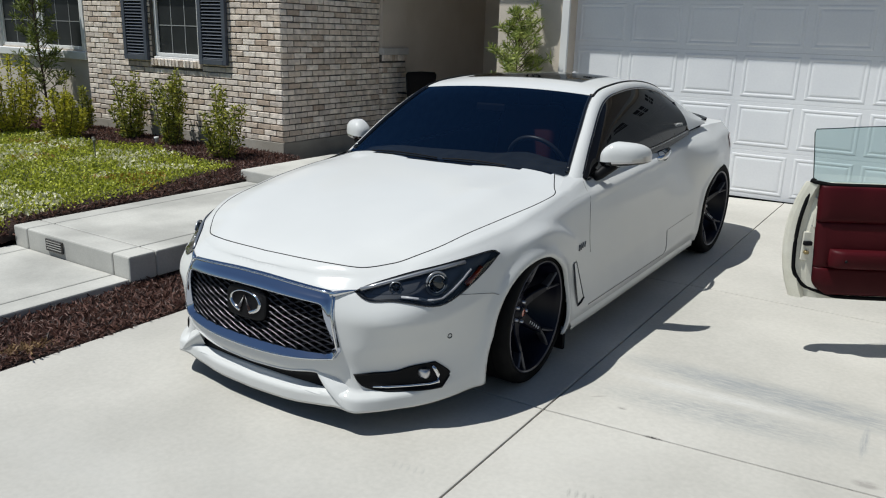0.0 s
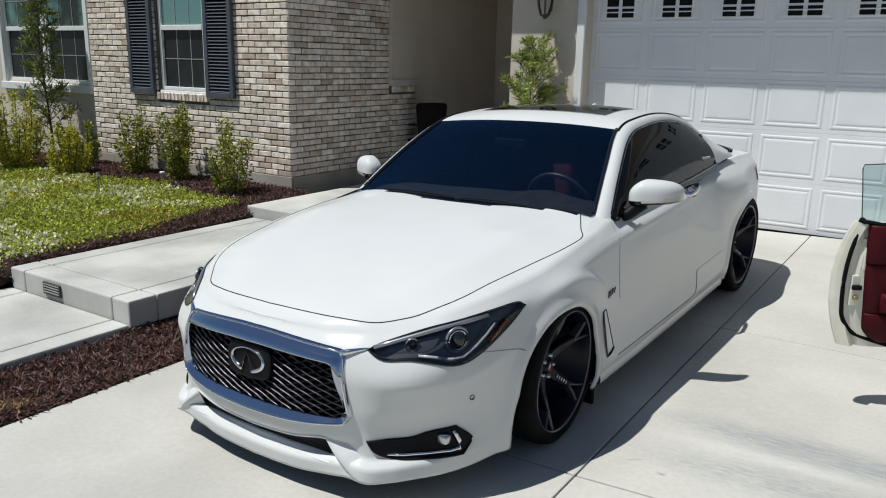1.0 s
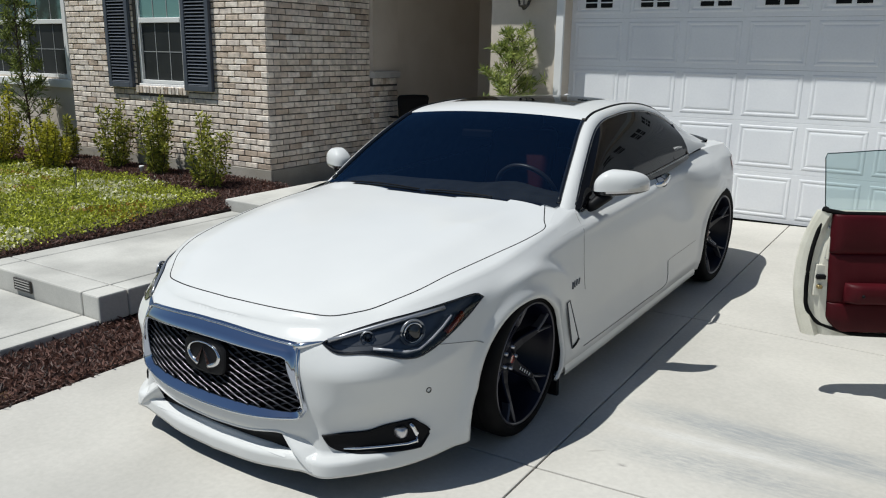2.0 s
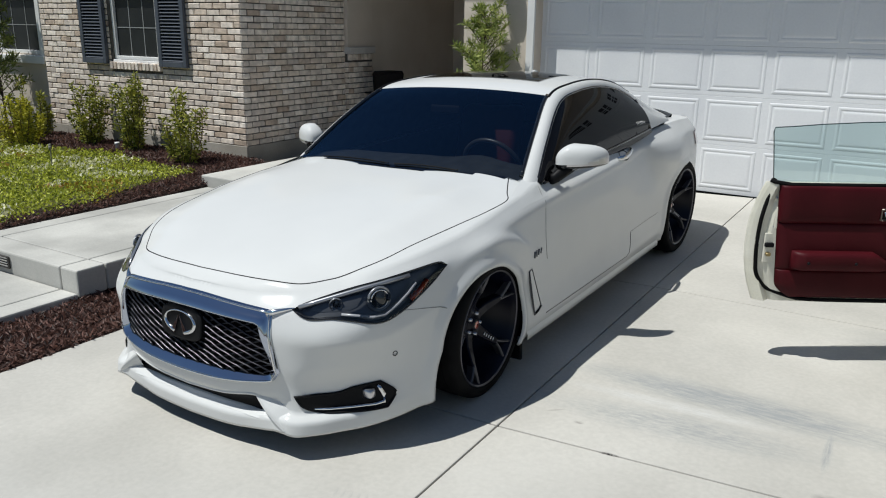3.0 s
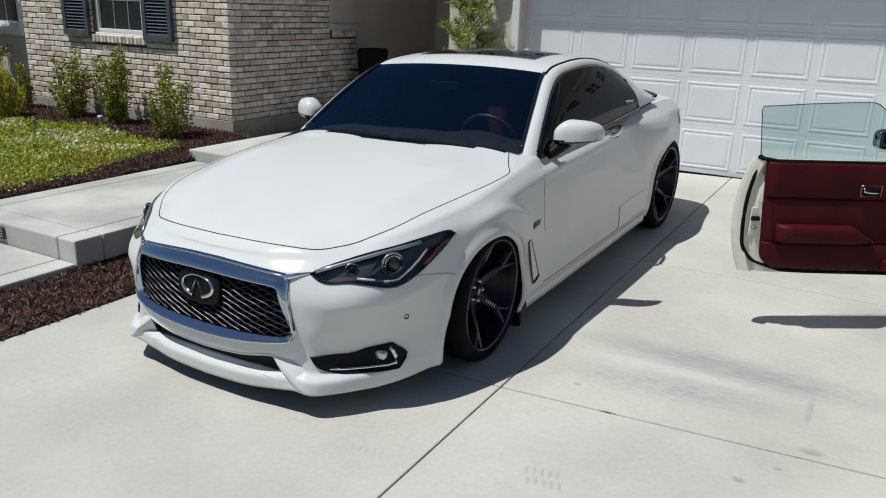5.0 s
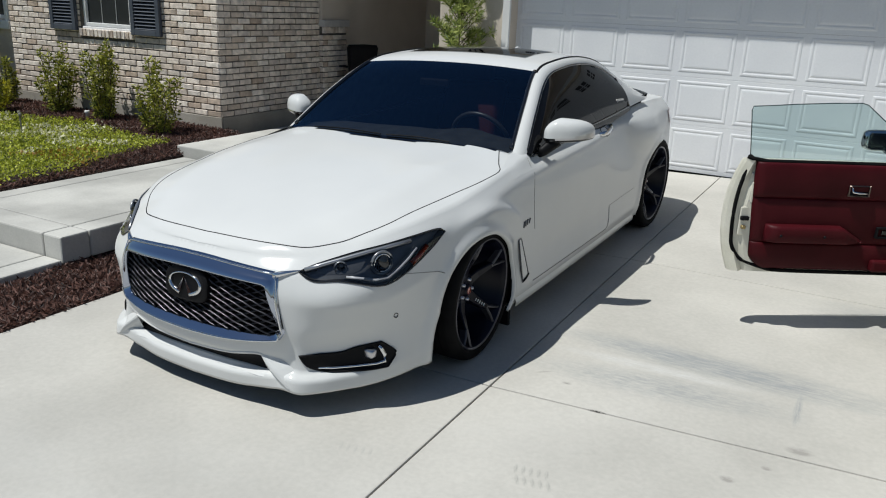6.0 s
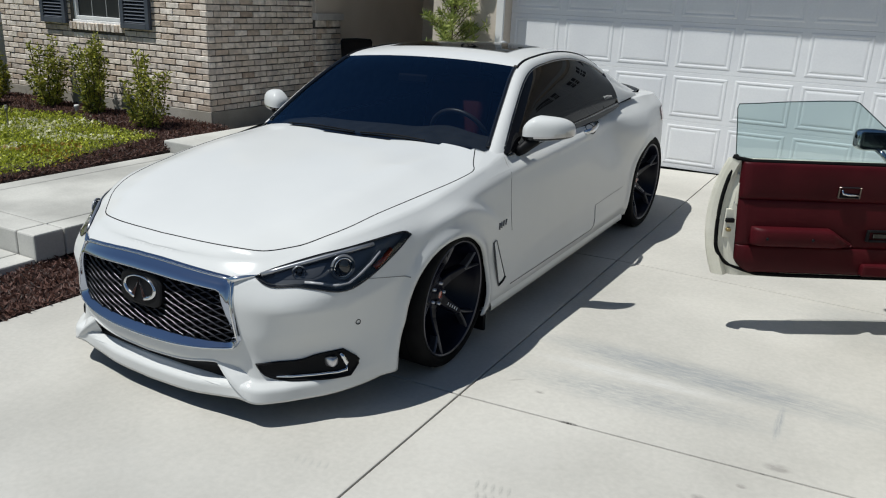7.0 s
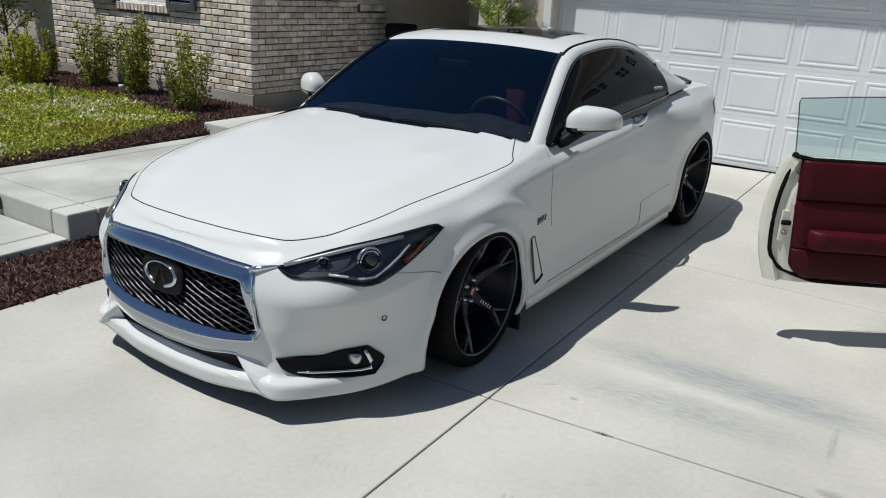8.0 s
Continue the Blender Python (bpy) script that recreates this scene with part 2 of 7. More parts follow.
def smooth_at(table, x):
    """Monotone cubic through (x, value) pairs."""
    if x <= table[0][0]:
        return table[0][1]
    if x >= table[-1][0]:
        return table[-1][1]
    n = len(table)
    for i in range(n - 1):
        if x <= table[i + 1][0]:
            break
    def slope(k):
        if k <= 0 or k >= n - 1:
            return 0.0
        a = (table[k][1] - table[k - 1][1]) / (table[k][0] - table[k - 1][0])
        b = (table[k + 1][1] - table[k][1]) / (table[k + 1][0] - table[k][0])
        return 0.0 if a * b <= 0 else 2 * a * b / (a + b)
    (x0, y0), (x1, y1) = table[i], table[i + 1]
    h = x1 - x0
    if i == 0:
        d0 = (y1 - y0) / h
    else:
        d0 = slope(i)
    d1 = (y1 - y0) / h if i + 1 == n - 1 else slope(i + 1)
    t = (x - x0) / h
    return (1 + 2 * t) * (1 - t) ** 2 * y0 + t * (1 - t) ** 2 * h * d0 + t * t * (3 - 2 * t) * y1 + t * t * (t - 1) * h * d1


def grid_into(bm, rows):
    """Quads over rows of points."""
    vs = [[bm.verts.new(p) for p in r] for r in rows]
    for a, b in zip(vs, vs[1:]):
        for k in range(len(a) - 1):
            bm.faces.new((a[k], a[k + 1], b[k + 1], b[k]))
    return vs


def tube_into(bm, points, r, sides=8, closed=False, flat=1.0):
    """A round rod along points; r a number or one number a point."""
    pts = [Vector(p) for p in points]
    n = len(pts)
    rings = []
    up = Vector((0, 0, 1))
    for i, p in enumerate(pts):
        a = pts[(i - 1) % n] if closed or i > 0 else p
        b = pts[(i + 1) % n] if closed or i < n - 1 else p
        d = (b - a).normalized()
        s = d.cross(up)
        if s.length < 1e-4:
            s = d.cross(Vector((0, 1, 0)))
        s.normalize()
        t = s.cross(d).normalized()
        rr = r[i] if isinstance(r, (list, tuple)) else r
        rings.append([bm.verts.new(p + (s * math.cos(k * math.tau / sides) * flat + t * math.sin(k * math.tau / sides)) * rr) for k in range(sides)])
    for i in range(n if closed else n - 1):
        a, b = rings[i], rings[(i + 1) % n]
        for k in range(sides):
            bm.faces.new((a[k], a[(k + 1) % sides], b[(k + 1) % sides], b[k]))
    if not closed:
        bm.faces.new(rings[0][::-1])
        bm.faces.new(rings[-1])
    return rings


def lathe_into(bm, profile, steps=48, axis="X", closed=False):
    """Turn a profile of (radius, along) round an axis."""
    rings = []
    for k in range(steps):
        c, s = math.cos(k * math.tau / steps), math.sin(k * math.tau / steps)
        ring = []
        for r, h in profile:
            ring.append(bm.verts.new((h, r * c, r * s) if axis == "X" else (r * c, r * s, h)))
        rings.append(ring)
    n = len(profile)
    for k in range(steps):
        a, b = rings[k], rings[(k + 1) % steps]
        for i in range(n if closed else n - 1):
            j = (i + 1) % n
            bm.faces.new((a[i], b[i], b[j], a[j]))


def frame_of(x0, x1, z0, z1, y0, y1, f):
    bm = bmesh.new()
    for a, b, c, d in ((x0, x0 + f, z0, z1), (x1 - f, x1, z0, z1), (x0 + f, x1 - f, z0, z0 + f), (x0 + f, x1 - f, z1 - f, z1)):
        box_into(bm, a, b, y0, y1, c, d, 0.003)
    return bm

# ---- ground ----
SLOPE = 0.022


def drive_z(x):
    return SLOPE * (x - 0.95)


def ground_sheet():
    bm = bmesh.new()
    xs = [-600, -60, -14, -3.66, -2.22, -1.9, -1.6, -1.28, 0, 4, 9, 60, 600]
    def h(x, y):
        if x >= -1.28:
            return drive_z(min(x, 9)) - 0.16
        if x > -2.3:
            k = (x + 1.28) / (-2.22 + 1.28)
            return -0.13 - 0.16 * k
        return -0.30
    rows = [[(x, y, h(x, y)) for x in xs] for y in (-600, -60, -12, -6, -3, 0, 3, 5.2, 60, 600)]
    grid_into(bm, rows)
    return tagged(mesh_object("ground", bm, SOIL), "bare brown soil under the front garden and street", "ground", kind="structure")


ground_sheet()


# ---- driveway, walk and beds ----
def slab(name, x0, x1, y0, y1, z_of, thick, mat, label, category="slab", parent=None, bevel=0.008, kind="structure", cuts=1):
    bm = bmesh.new()
    n = cuts
    box_into(bm, x0, x1, y0, y1, 0, thick)
    for v in bm.verts:
        v.co.z = v.co.z - thick + z_of(v.co.x)
    bmesh.ops.bevel(bm, geom=list(bm.edges), offset=bevel, segments=2, affect="EDGES", profile=0.5)
    ob = mesh_object(name, bm, mat, parent)
    if label:
        tagged(ob, label, category, kind=kind)
    return ob


JOINT_X = 1.04
# cross joints: place at the long joint, and their skew to the right of it
CROSS = ((-9.0, 0.0), (-4.1, 0.0), (-0.197, 0.045), (1.98, -0.08), (5.30, 0.0))


def cross_y(k, x):
    y, skew = CROSS[k]
    return y + (skew * (x - JOINT_X) if x > JOINT_X else 0.0)


def drive_slab(xa, xb, k, g=0.0035):
    bm = bmesh.new()
    box_into(bm, 0, 1, 0, 1, 0, 1)
    for v in bm.verts:
        x = (xa if v.co.x < 0.5 else xb) + (g if v.co.x < 0.5 and xa > -1 else (-g if v.co.x > 0.5 else 0))
        lo, hi = cross_y(k, x) + 0.0042, cross_y(k + 1, x) - 0.0042
        v.co = Vector((x, lo if v.co.y < 0.5 else hi, drive_z(x) - (0.12 if v.co.z < 0.5 else 0)))
    bmesh.ops.bevel(bm, geom=list(bm.edges), offset=0.005, segments=2, affect="EDGES", profile=0.5)
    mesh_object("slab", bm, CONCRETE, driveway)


driveway = tagged(new("driveway"), "pale broom-finished concrete driveway in jointed slabs", "driveway", kind="structure")
for xa, xb in ((-1.27, JOINT_X), (JOINT_X, 4.6), (4.6, 7.6)):
    for k in range(len(CROSS) - 1):
        drive_slab(xa, xb, k)
# packed filler in the joints
bm = bmesh.new()
grid_into(bm, [[(x, y, drive_z(x) - 0.012) for x in (-1.26, 7.59)] for y in (-8.99, 5.29)])
mesh_object("joint_filler", bm, FILLER, driveway)


def flat(z):
    return lambda x: z


WALK_EDGE, LAWN_EDGE = -2.22, -3.66
LOW, UP, TOP = -0.135, 0.02, 0.13
walk_path = tagged(new("walkway"), "grey concrete garden walkway with bordered slabs and a low step", "walkway", kind="structure")
g = 0.003
for xa, xb, ya, yb, z, th in (
        (WALK_EDGE - 0.19, WALK_EDGE, -6.0, 0.08, LOW, 0.12), (-3.47, WALK_EDGE - 0.19, -6.0, 0.08, LOW, 0.12), (LAWN_EDGE, -3.47, -6.0, 0.08, LOW, 0.12),
        (WALK_EDGE - 0.19, WALK_EDGE, 0.08, 0.30, UP, 0.19), (-3.47, WALK_EDGE - 0.19, 0.08, 0.30, UP, 0.19), (LAWN_EDGE, -3.47, 0.08, 0.30, UP, 0.19),
        (WALK_EDGE - 0.19, WALK_EDGE, 0.30, 2.5, UP, 0.19), (-3.47, WALK_EDGE - 0.19, 0.30, 2.5, UP, 0.19), (LAWN_EDGE, -3.47, 0.30, 2.5, UP, 0.19),
        (-3.75, WALK_EDGE, 2.5, 2.78, TOP, 0.3), (-3.75, WALK_EDGE, 2.78, 5.25, TOP, 0.3)):
    slab("slab", xa + g, xb - g, ya + g, yb - g, flat(z), th, WALK, "", parent=walk_path, bevel=0.012)
# the strip of garden and the porch floor that the walk serves
slab("porch_floor", -4.1, WALK_EDGE, 5.26, 8.2, flat(TOP), 0.3, WALK, "plain grey concrete porch floor", "floor")


def rise(x, y):
    """Level of the planted ground beside the walk."""
    bed = 0.06 + 0.05 * max(0, min(1, (y - 1.5) / 2))
    low = max(0.0, min(1.0, (0.1 - y) / 1.5))
    edge = max(0.0, 1 - (LAWN_EDGE - x) / 0.28) ** 1.3 * (0.055 if y > 0.1 else 0.13)
    return bed - 0.06 * low - edge + 0.02 * noise.noise((x * 0.9, y * 0.9, 3))


def sheet(name, x0, x1, y0, y1, step, level, mat, label, category, kind="structure", depth=0.25):
    bm = bmesh.new()
    nx, ny = max(2, int((x1 - x0) / step)), max(2, int((y1 - y0) / step))
    rows = [[(x0 + (x1 - x0) * i / nx, y0 + (y1 - y0) * j / ny, level(x0 + (x1 - x0) * i / nx, y0 + (y1 - y0) * j / ny)) for i in range(nx + 1)] for j in range(ny + 1)]
    vs = grid_into(bm, rows)
    rim = vs[0] + [r[-1] for r in vs[1:]] + vs[-1][-2::-1] + [r[0] for r in vs[-2:0:-1]]
    low = [bm.verts.new((v.co.x, v.co.y, v.co.z - depth)) for v in rim]
    for i in range(len(rim)):
        j = (i + 1) % len(rim)
        bm.faces.new((rim[j], rim[i], low[i], low[j]))
    bm.faces.new(low)
    bmesh.ops.recalc_face_normals(bm, faces=list(bm.faces))
    return tagged(mesh_object(name, bm, mat, smooth=True), label, category, kind=kind)


sheet("lawn", -16, LAWN_EDGE - 0.05, -6, 3.5, 0.25, rise, LAWN, "low green groundcover lawn with yellowish patches", "lawn")


def strip_level(x, y):
    k = (x + 1.275) / (WALK_EDGE + 1.275)
    return -0.055 + (-0.20 + 0.055) * min(1, k * 1.1) + 0.015 * noise.noise((x * 3, y * 3, 1))


sheet("mulch_strip", WALK_EDGE + 0.003, -1.273, -6, 5.15, 0.08, strip_level, MULCH, "strip of dark red-brown bark mulch along the driveway", "mulch", depth=0.15)

# ---- house ----
FRONT, CORNER, RET_END = 3.52, -4.12, 5.31
GAR, WALLY = 5.36, 5.185
EAVE = 3.0


def wall(name, x0, x1, y0, y1, z0, z1, mat, label, holes=()):
    """A thick wall; holes as (a0, a1, z0, z1) along its longer side."""
    along_x = (x1 - x0) > (y1 - y0)
    bm = bmesh.new()
    cuts = sorted({x0 if along_x else y0, x1 if along_x else y1, *[v for h in holes for v in h[:2]]})
    zs = sorted({z0, z1, *[v for h in holes for v in h[2:]]})
    for a, b in zip(cuts, cuts[1:]):
        for c, d in zip(zs, zs[1:]):
            if any(h[0] <= a and b <= h[1] and h[2] <= c and d <= h[3] for h in holes):
                continue
            if along_x:
                box_into(bm, a, b, y0, y1, c, d)
            else:
                box_into(bm, x0, x1, a, b, c, d)
    bmesh.ops.remove_doubles(bm, verts=list(bm.verts), dist=1e-5)
    seen = {}
    for f in list(bm.faces):
        key = tuple(round(v, 4) for v in f.calc_center_median())
        seen.setdefault(key, []).append(f)
    bmesh.ops.delete(bm, geom=[f for fs in seen.values() if len(fs) > 1 for f in fs], context="FACES")
    return tagged(mesh_object(name, bm, mat), label, "wall", kind="structure")


WIN = (-6.36, -5.50, 1.15, 2.70)
BIG = (-10.12, -7.99, 1.16, 2.70)
wall_front = wall("wall_front", -7.775, CORNER, FRONT + 0.012, FRONT + 0.25, -0.1, EAVE, MORTAR, "front wall faced with pale tumbled brick", holes=(WIN,))
wall_return = wall("wall_return", CORNER - 0.25, CORNER - 0.012, FRONT + 0.25, RET_END, -0.1, EAVE, MORTAR, "side return wall faced with pale tumbled brick in shade")
wall_left = wall("wall_left", -14.0, -7.775, 3.62, 3.86, -0.1, EAVE, STUCCO, "beige stucco wall with a large white window", holes=(BIG,))
wall_garage = wall("wall_garage", -2.28, 7.6, WALLY, WALLY + 0.25, -0.1, EAVE, STUCCO, "beige stucco garage front wall", holes=((-1.385, 3.50, -0.1, 2.46),))
wall("wall_porch_side", -4.35, -4.10, 5.85, 8.2, -0.1, EAVE, STUCCO, "beige stucco porch side wall in shade")
wall("wall_porch_back", -4.10, -2.05, 8.0, 8.2, -0.1, EAVE, STUCCO, "beige stucco porch back wall in deep shade")
wall("wall_porch_inner", -2.28, -2.05, WALLY + 0.25, 8.0, -0.1, EAVE, STUCCO, "beige stucco wall between porch and garage")
# plain back of the house
wall("wall_back", -14.0, 7.6, 12.0, 12.2, -0.1, EAVE, STUCCO, "plain beige stucco back wall")
wall("wall_far_left", -14.2, -14.0, 3.62, 12.2, -0.1, EAVE, STUCCO, "plain beige stucco side wall")
wall("wall_far_right", 7.6, 7.8, WALLY, 12.2, -0.1, EAVE, STUCCO, "plain beige stucco side wall")


def roof():
    bm = bmesh.new()
    box_into(bm, -14.4, CORNER + 0.05, 3.50, 12.5, EAVE, EAVE + 0.12)
    box_into(bm, CORNER + 0.05, 8.0, WALLY - 0.374, 12.5, EAVE, EAVE + 0.12)
    return tagged(mesh_object("ceiling", bm, STUCCO), "flat beige soffit slab over the house", "roof", kind="structure")


roof()

# foundation under the brick
bm = bmesh.new()
box_into(bm, -7.775, CORNER + 0.01, FRONT - 0.012, FRONT + 0.011, -0.12, 0.26, 0.004)
tagged(mesh_object("foundation_front", bm, FOOTING), "grey concrete foundation strip under the brick", "foundation", kind="structure")
bm = bmesh.new()
box_into(bm, CORNER - 0.011, CORNER + 0.012, FRONT + 0.012, RET_END, -0.12, 0.26, 0.004)
tagged(mesh_object("foundation_side", bm, FOOTING), "grey concrete foundation strip under the brick", "foundation", kind="structure")


# ---- porch column ----
def porch_column():
    ob = tagged(new("porch_column"), "beige stucco porch column on a brick base with a pale stone cap", "column")
    ob.location = (-4.2, 5.58, 0)
    bm = box(-0.14, 0.13, -0.265, 0.265, 1.33, EAVE)
    part("shaft", bm, STUCCO, ob)
    bm = box(-0.15, 0.17, -0.28, 0.28, 1.245, 1.33, 0.008, 2)
    part("cap", bm, CAPSTONE, ob, "pale stone cap")
    bm = box(-0.14, 0.128, -0.255, 0.255, -0.1, 1.245)
    part("base", bm, MORTAR, ob)
    return ob


column = porch_column()


# ---- garage door ----
def garage_door():
    ob = tagged(new("garage_door"), "white sectional garage door with raised panels and small windows", "garage door", kind="structure")
    x0, x1, h = -1.386, 3.501, 0.488
    for r in range(5):
        bm = bmesh.new()
        z0 = r * h
        box_into(bm, x0, x1, GAR, GAR + 0.045, z0 + 0.0003, z0 + h - 0.0003, 0.003, None, 2)
        sec = part("section", bm, DOORWHITE, ob)
        for c in range(8):
            px = -1.345 + 0.6025 * c
            bm = bmesh.new()
            raised_panel(bm, px, px + 0.532, z0 + 0.048, z0 + h - 0.038, r == 4)
            part("panel", bm, DOORWHITE, sec)
            if r == 4:
                for a in range(2):
                    for b in range(2):
                        bm = box(px + 0.118 + a * 0.168, px + 0.118 + a * 0.168 + 0.128, GAR - 0.012, GAR - 0.008, z0 + 0.106 + b * 0.112, z0 + 0.106 + b * 0.112 + 0.090)
                        part("pane", bm, NIGHTPANE, sec)
    bm = box(x0, x1, GAR + 0.002, GAR + 0.04, -0.02, 0.0005)
    part("bottom_seal", bm, RUBBER, ob)
    return ob


def raised_panel(bm, xa, xb, za, zb, plain=False):
    """Embossed frame: a rounded groove round a raised field."""
    def ring(d, y):
        return [(xa + d, GAR + y, za + d), (xb - d, GAR + y, za + d), (xb - d, GAR + y, zb - d), (xa + d, GAR + y, zb - d)]
    rings = [ring(0, -0.0005), ring(0.006, -0.0035), ring(0.014, -0.0048), ring(0.024, -0.0045), ring(0.033, -0.0012), ring(0.040, -0.0010), ring(0.050, -0.0040), ring(0.062, -0.0052)]
    if plain:
        rings += [ring(0.098, -0.0056), ring(0.106, -0.013), ring(0.116, -0.013), ring(0.119, -0.008)]
    vs = [[bm.verts.new(p) for p in r] for r in rings]
    for a, b in zip(vs, vs[1:]):
        for k in range(4):
            bm.faces.new((a[k], a[(k + 1) % 4], b[(k + 1) % 4], b[k]))
    bm.faces.new(vs[-1])


garage_door()
bm = bmesh.new()
box_into(bm, -1.475, -1.387, WALLY - 0.03, GAR + 0.03, -0.02, 2.55, 0.004)
tagged(mesh_object("trim", bm, TRIM), "white painted garage door casing", "trim", kind="structure")
bm = bmesh.new()
box_into(bm, 3.502, 3.59, WALLY - 0.03, GAR + 0.03, -0.02, 2.55, 0.004)
tagged(mesh_object("trim", bm, TRIM), "white painted garage door casing", "trim", kind="structure")
bm = bmesh.new()
box_into(bm, -1.385, 3.50, WALLY - 0.03, GAR + 0.03, 2.462, 2.55, 0.004)
tagged(mesh_object("trim", bm, TRIM), "white painted garage door head casing", "trim", kind="structure")


# ---- white coupe ----
OUTLINE = [(0, -0.890), (0.22, -0.882), (0.40, -0.848), (0.56, -0.780), (0.69, -0.670), (0.78, -0.525), (0.845, -0.33), (0.885, -0.10), (0.90, 0.12), (0.893, 0.5),
           (0.877, 1.0), (0.858, 1.6), (0.838, 2.2), (0.822, 2.7), (0.812, 3.05), (0.780, 3.35), (0.71, 3.58), (0.60, 3.71), (0.38, 3.78), (0, 3.80)]
QN = len(OUTLINE) - 1
CREST = [(0, 0.630), (1, 0.628), (2, 0.625), (3, 0.630), (4, 0.654), (5, 0.698), (6, 0.738), (7, 0.768), (8, 0.802), (9, 0.848), (10, 0.874), (11, 0.910), (12, 0.94), (13, 0.965), (14, 0.965), (15, 0.955), (16, 0.945), (19, 0.945)]
BOTTOM = [(0, 0.074), (1.2, 0.082), (2.1, 0.102), (2.5, 0.112), (2.9, 0.103), (4, 0.104), (5, 0.112), (6, 0.13), (7, 0.16), (9, 0.165), (12, 0.185), (14, 0.2), (16, 0.24), (19, 0.26)]
# inset of the wall from the outline, by share of its height, at some numbered places
LEVELS = (0, 0.098, 0.150, 0.30, 0.50, 0.70, 0.88, 1.0)
INSET = [(0, (0.018, 0.014, 0.046, 0.004, 0.004, 0.010, 0.030, 0.085)), (1.4, (0.014, 0.010, 0.046, 0.005, 0.004, 0.010, 0.032, 0.09)), (2.2, (-0.010, -0.010, 0.034, 0.008, 0.004, 0.008, 0.036, 0.10)),
         (2.75, (-0.042, -0.036, 0.004, 0.012, 0.004, 0.006, 0.042, 0.105)), (3.3, (-0.022, -0.020, 0.022, 0.032, 0.010, 0.002, 0.045, 0.112)),
         (4, (0.0, 0.001, 0.030, 0.042, 0.012, -0.003, 0.044, 0.118)), (5, (0.004, 0.004, 0.012, 0.020, 0.008, 0.001, 0.038, 0.100)),
         (6, (0.010, 0.006, 0.006, 0.006, 0.004, 0.008, 0.024, 0.080)), (7, (0.020, 0.010, 0.004, 0.0, 0.006, 0.012, 0.024, 0.078)),
         (8, (0.020, 0.010, 0.004, 0.004, 0.012, 0.018, 0.028, 0.082)), (9, (0.022, 0.004, 0.008, 0.020, 0.026, 0.028, 0.036, 0.090)),
         (10, (0.022, 0.0, 0.010, 0.028, 0.028, 0.024, 0.034, 0.09)), (11, (0.022, 0.0, 0.010, 0.026, 0.026, 0.022, 0.034, 0.09)),
         (12, (0.022, 0.002, 0.008, 0.014, 0.016, 0.030, 0.064, 0.125)), (13, (0.02, 0.006, 0.002, 0.0, 0.004, 0.012, 0.045, 0.13)),
         (15, (0.03, 0.016, 0.006, 0.0, 0.0, 0.004, 0.03, 0.10)), (17, (0.05, 0.03, 0.012, 0.0, 0.0, 0.0, 0.02, 0.07)), (19, (0.06, 0.03, 0.012, 0.0, 0.0, 0.0, 0.01, 0.05))]
INSET_LINES = [[(q, row[k]) for q, row in INSET] for k in range(8)]


ARCH = ((0.022, 0.300, 0.317), (2.905, 0.322, 0.345))


def arch_edge(y, z, ay, az, ar):
    """Radius of a wheel opening; its front foot runs out forwards."""
    return ar + ((0.34 if ay < 1 else 0.42) * max(0.0, 0.34 - z) if y < ay else 0.0)


def outline(q):
    return catmull(OUTLINE, q)


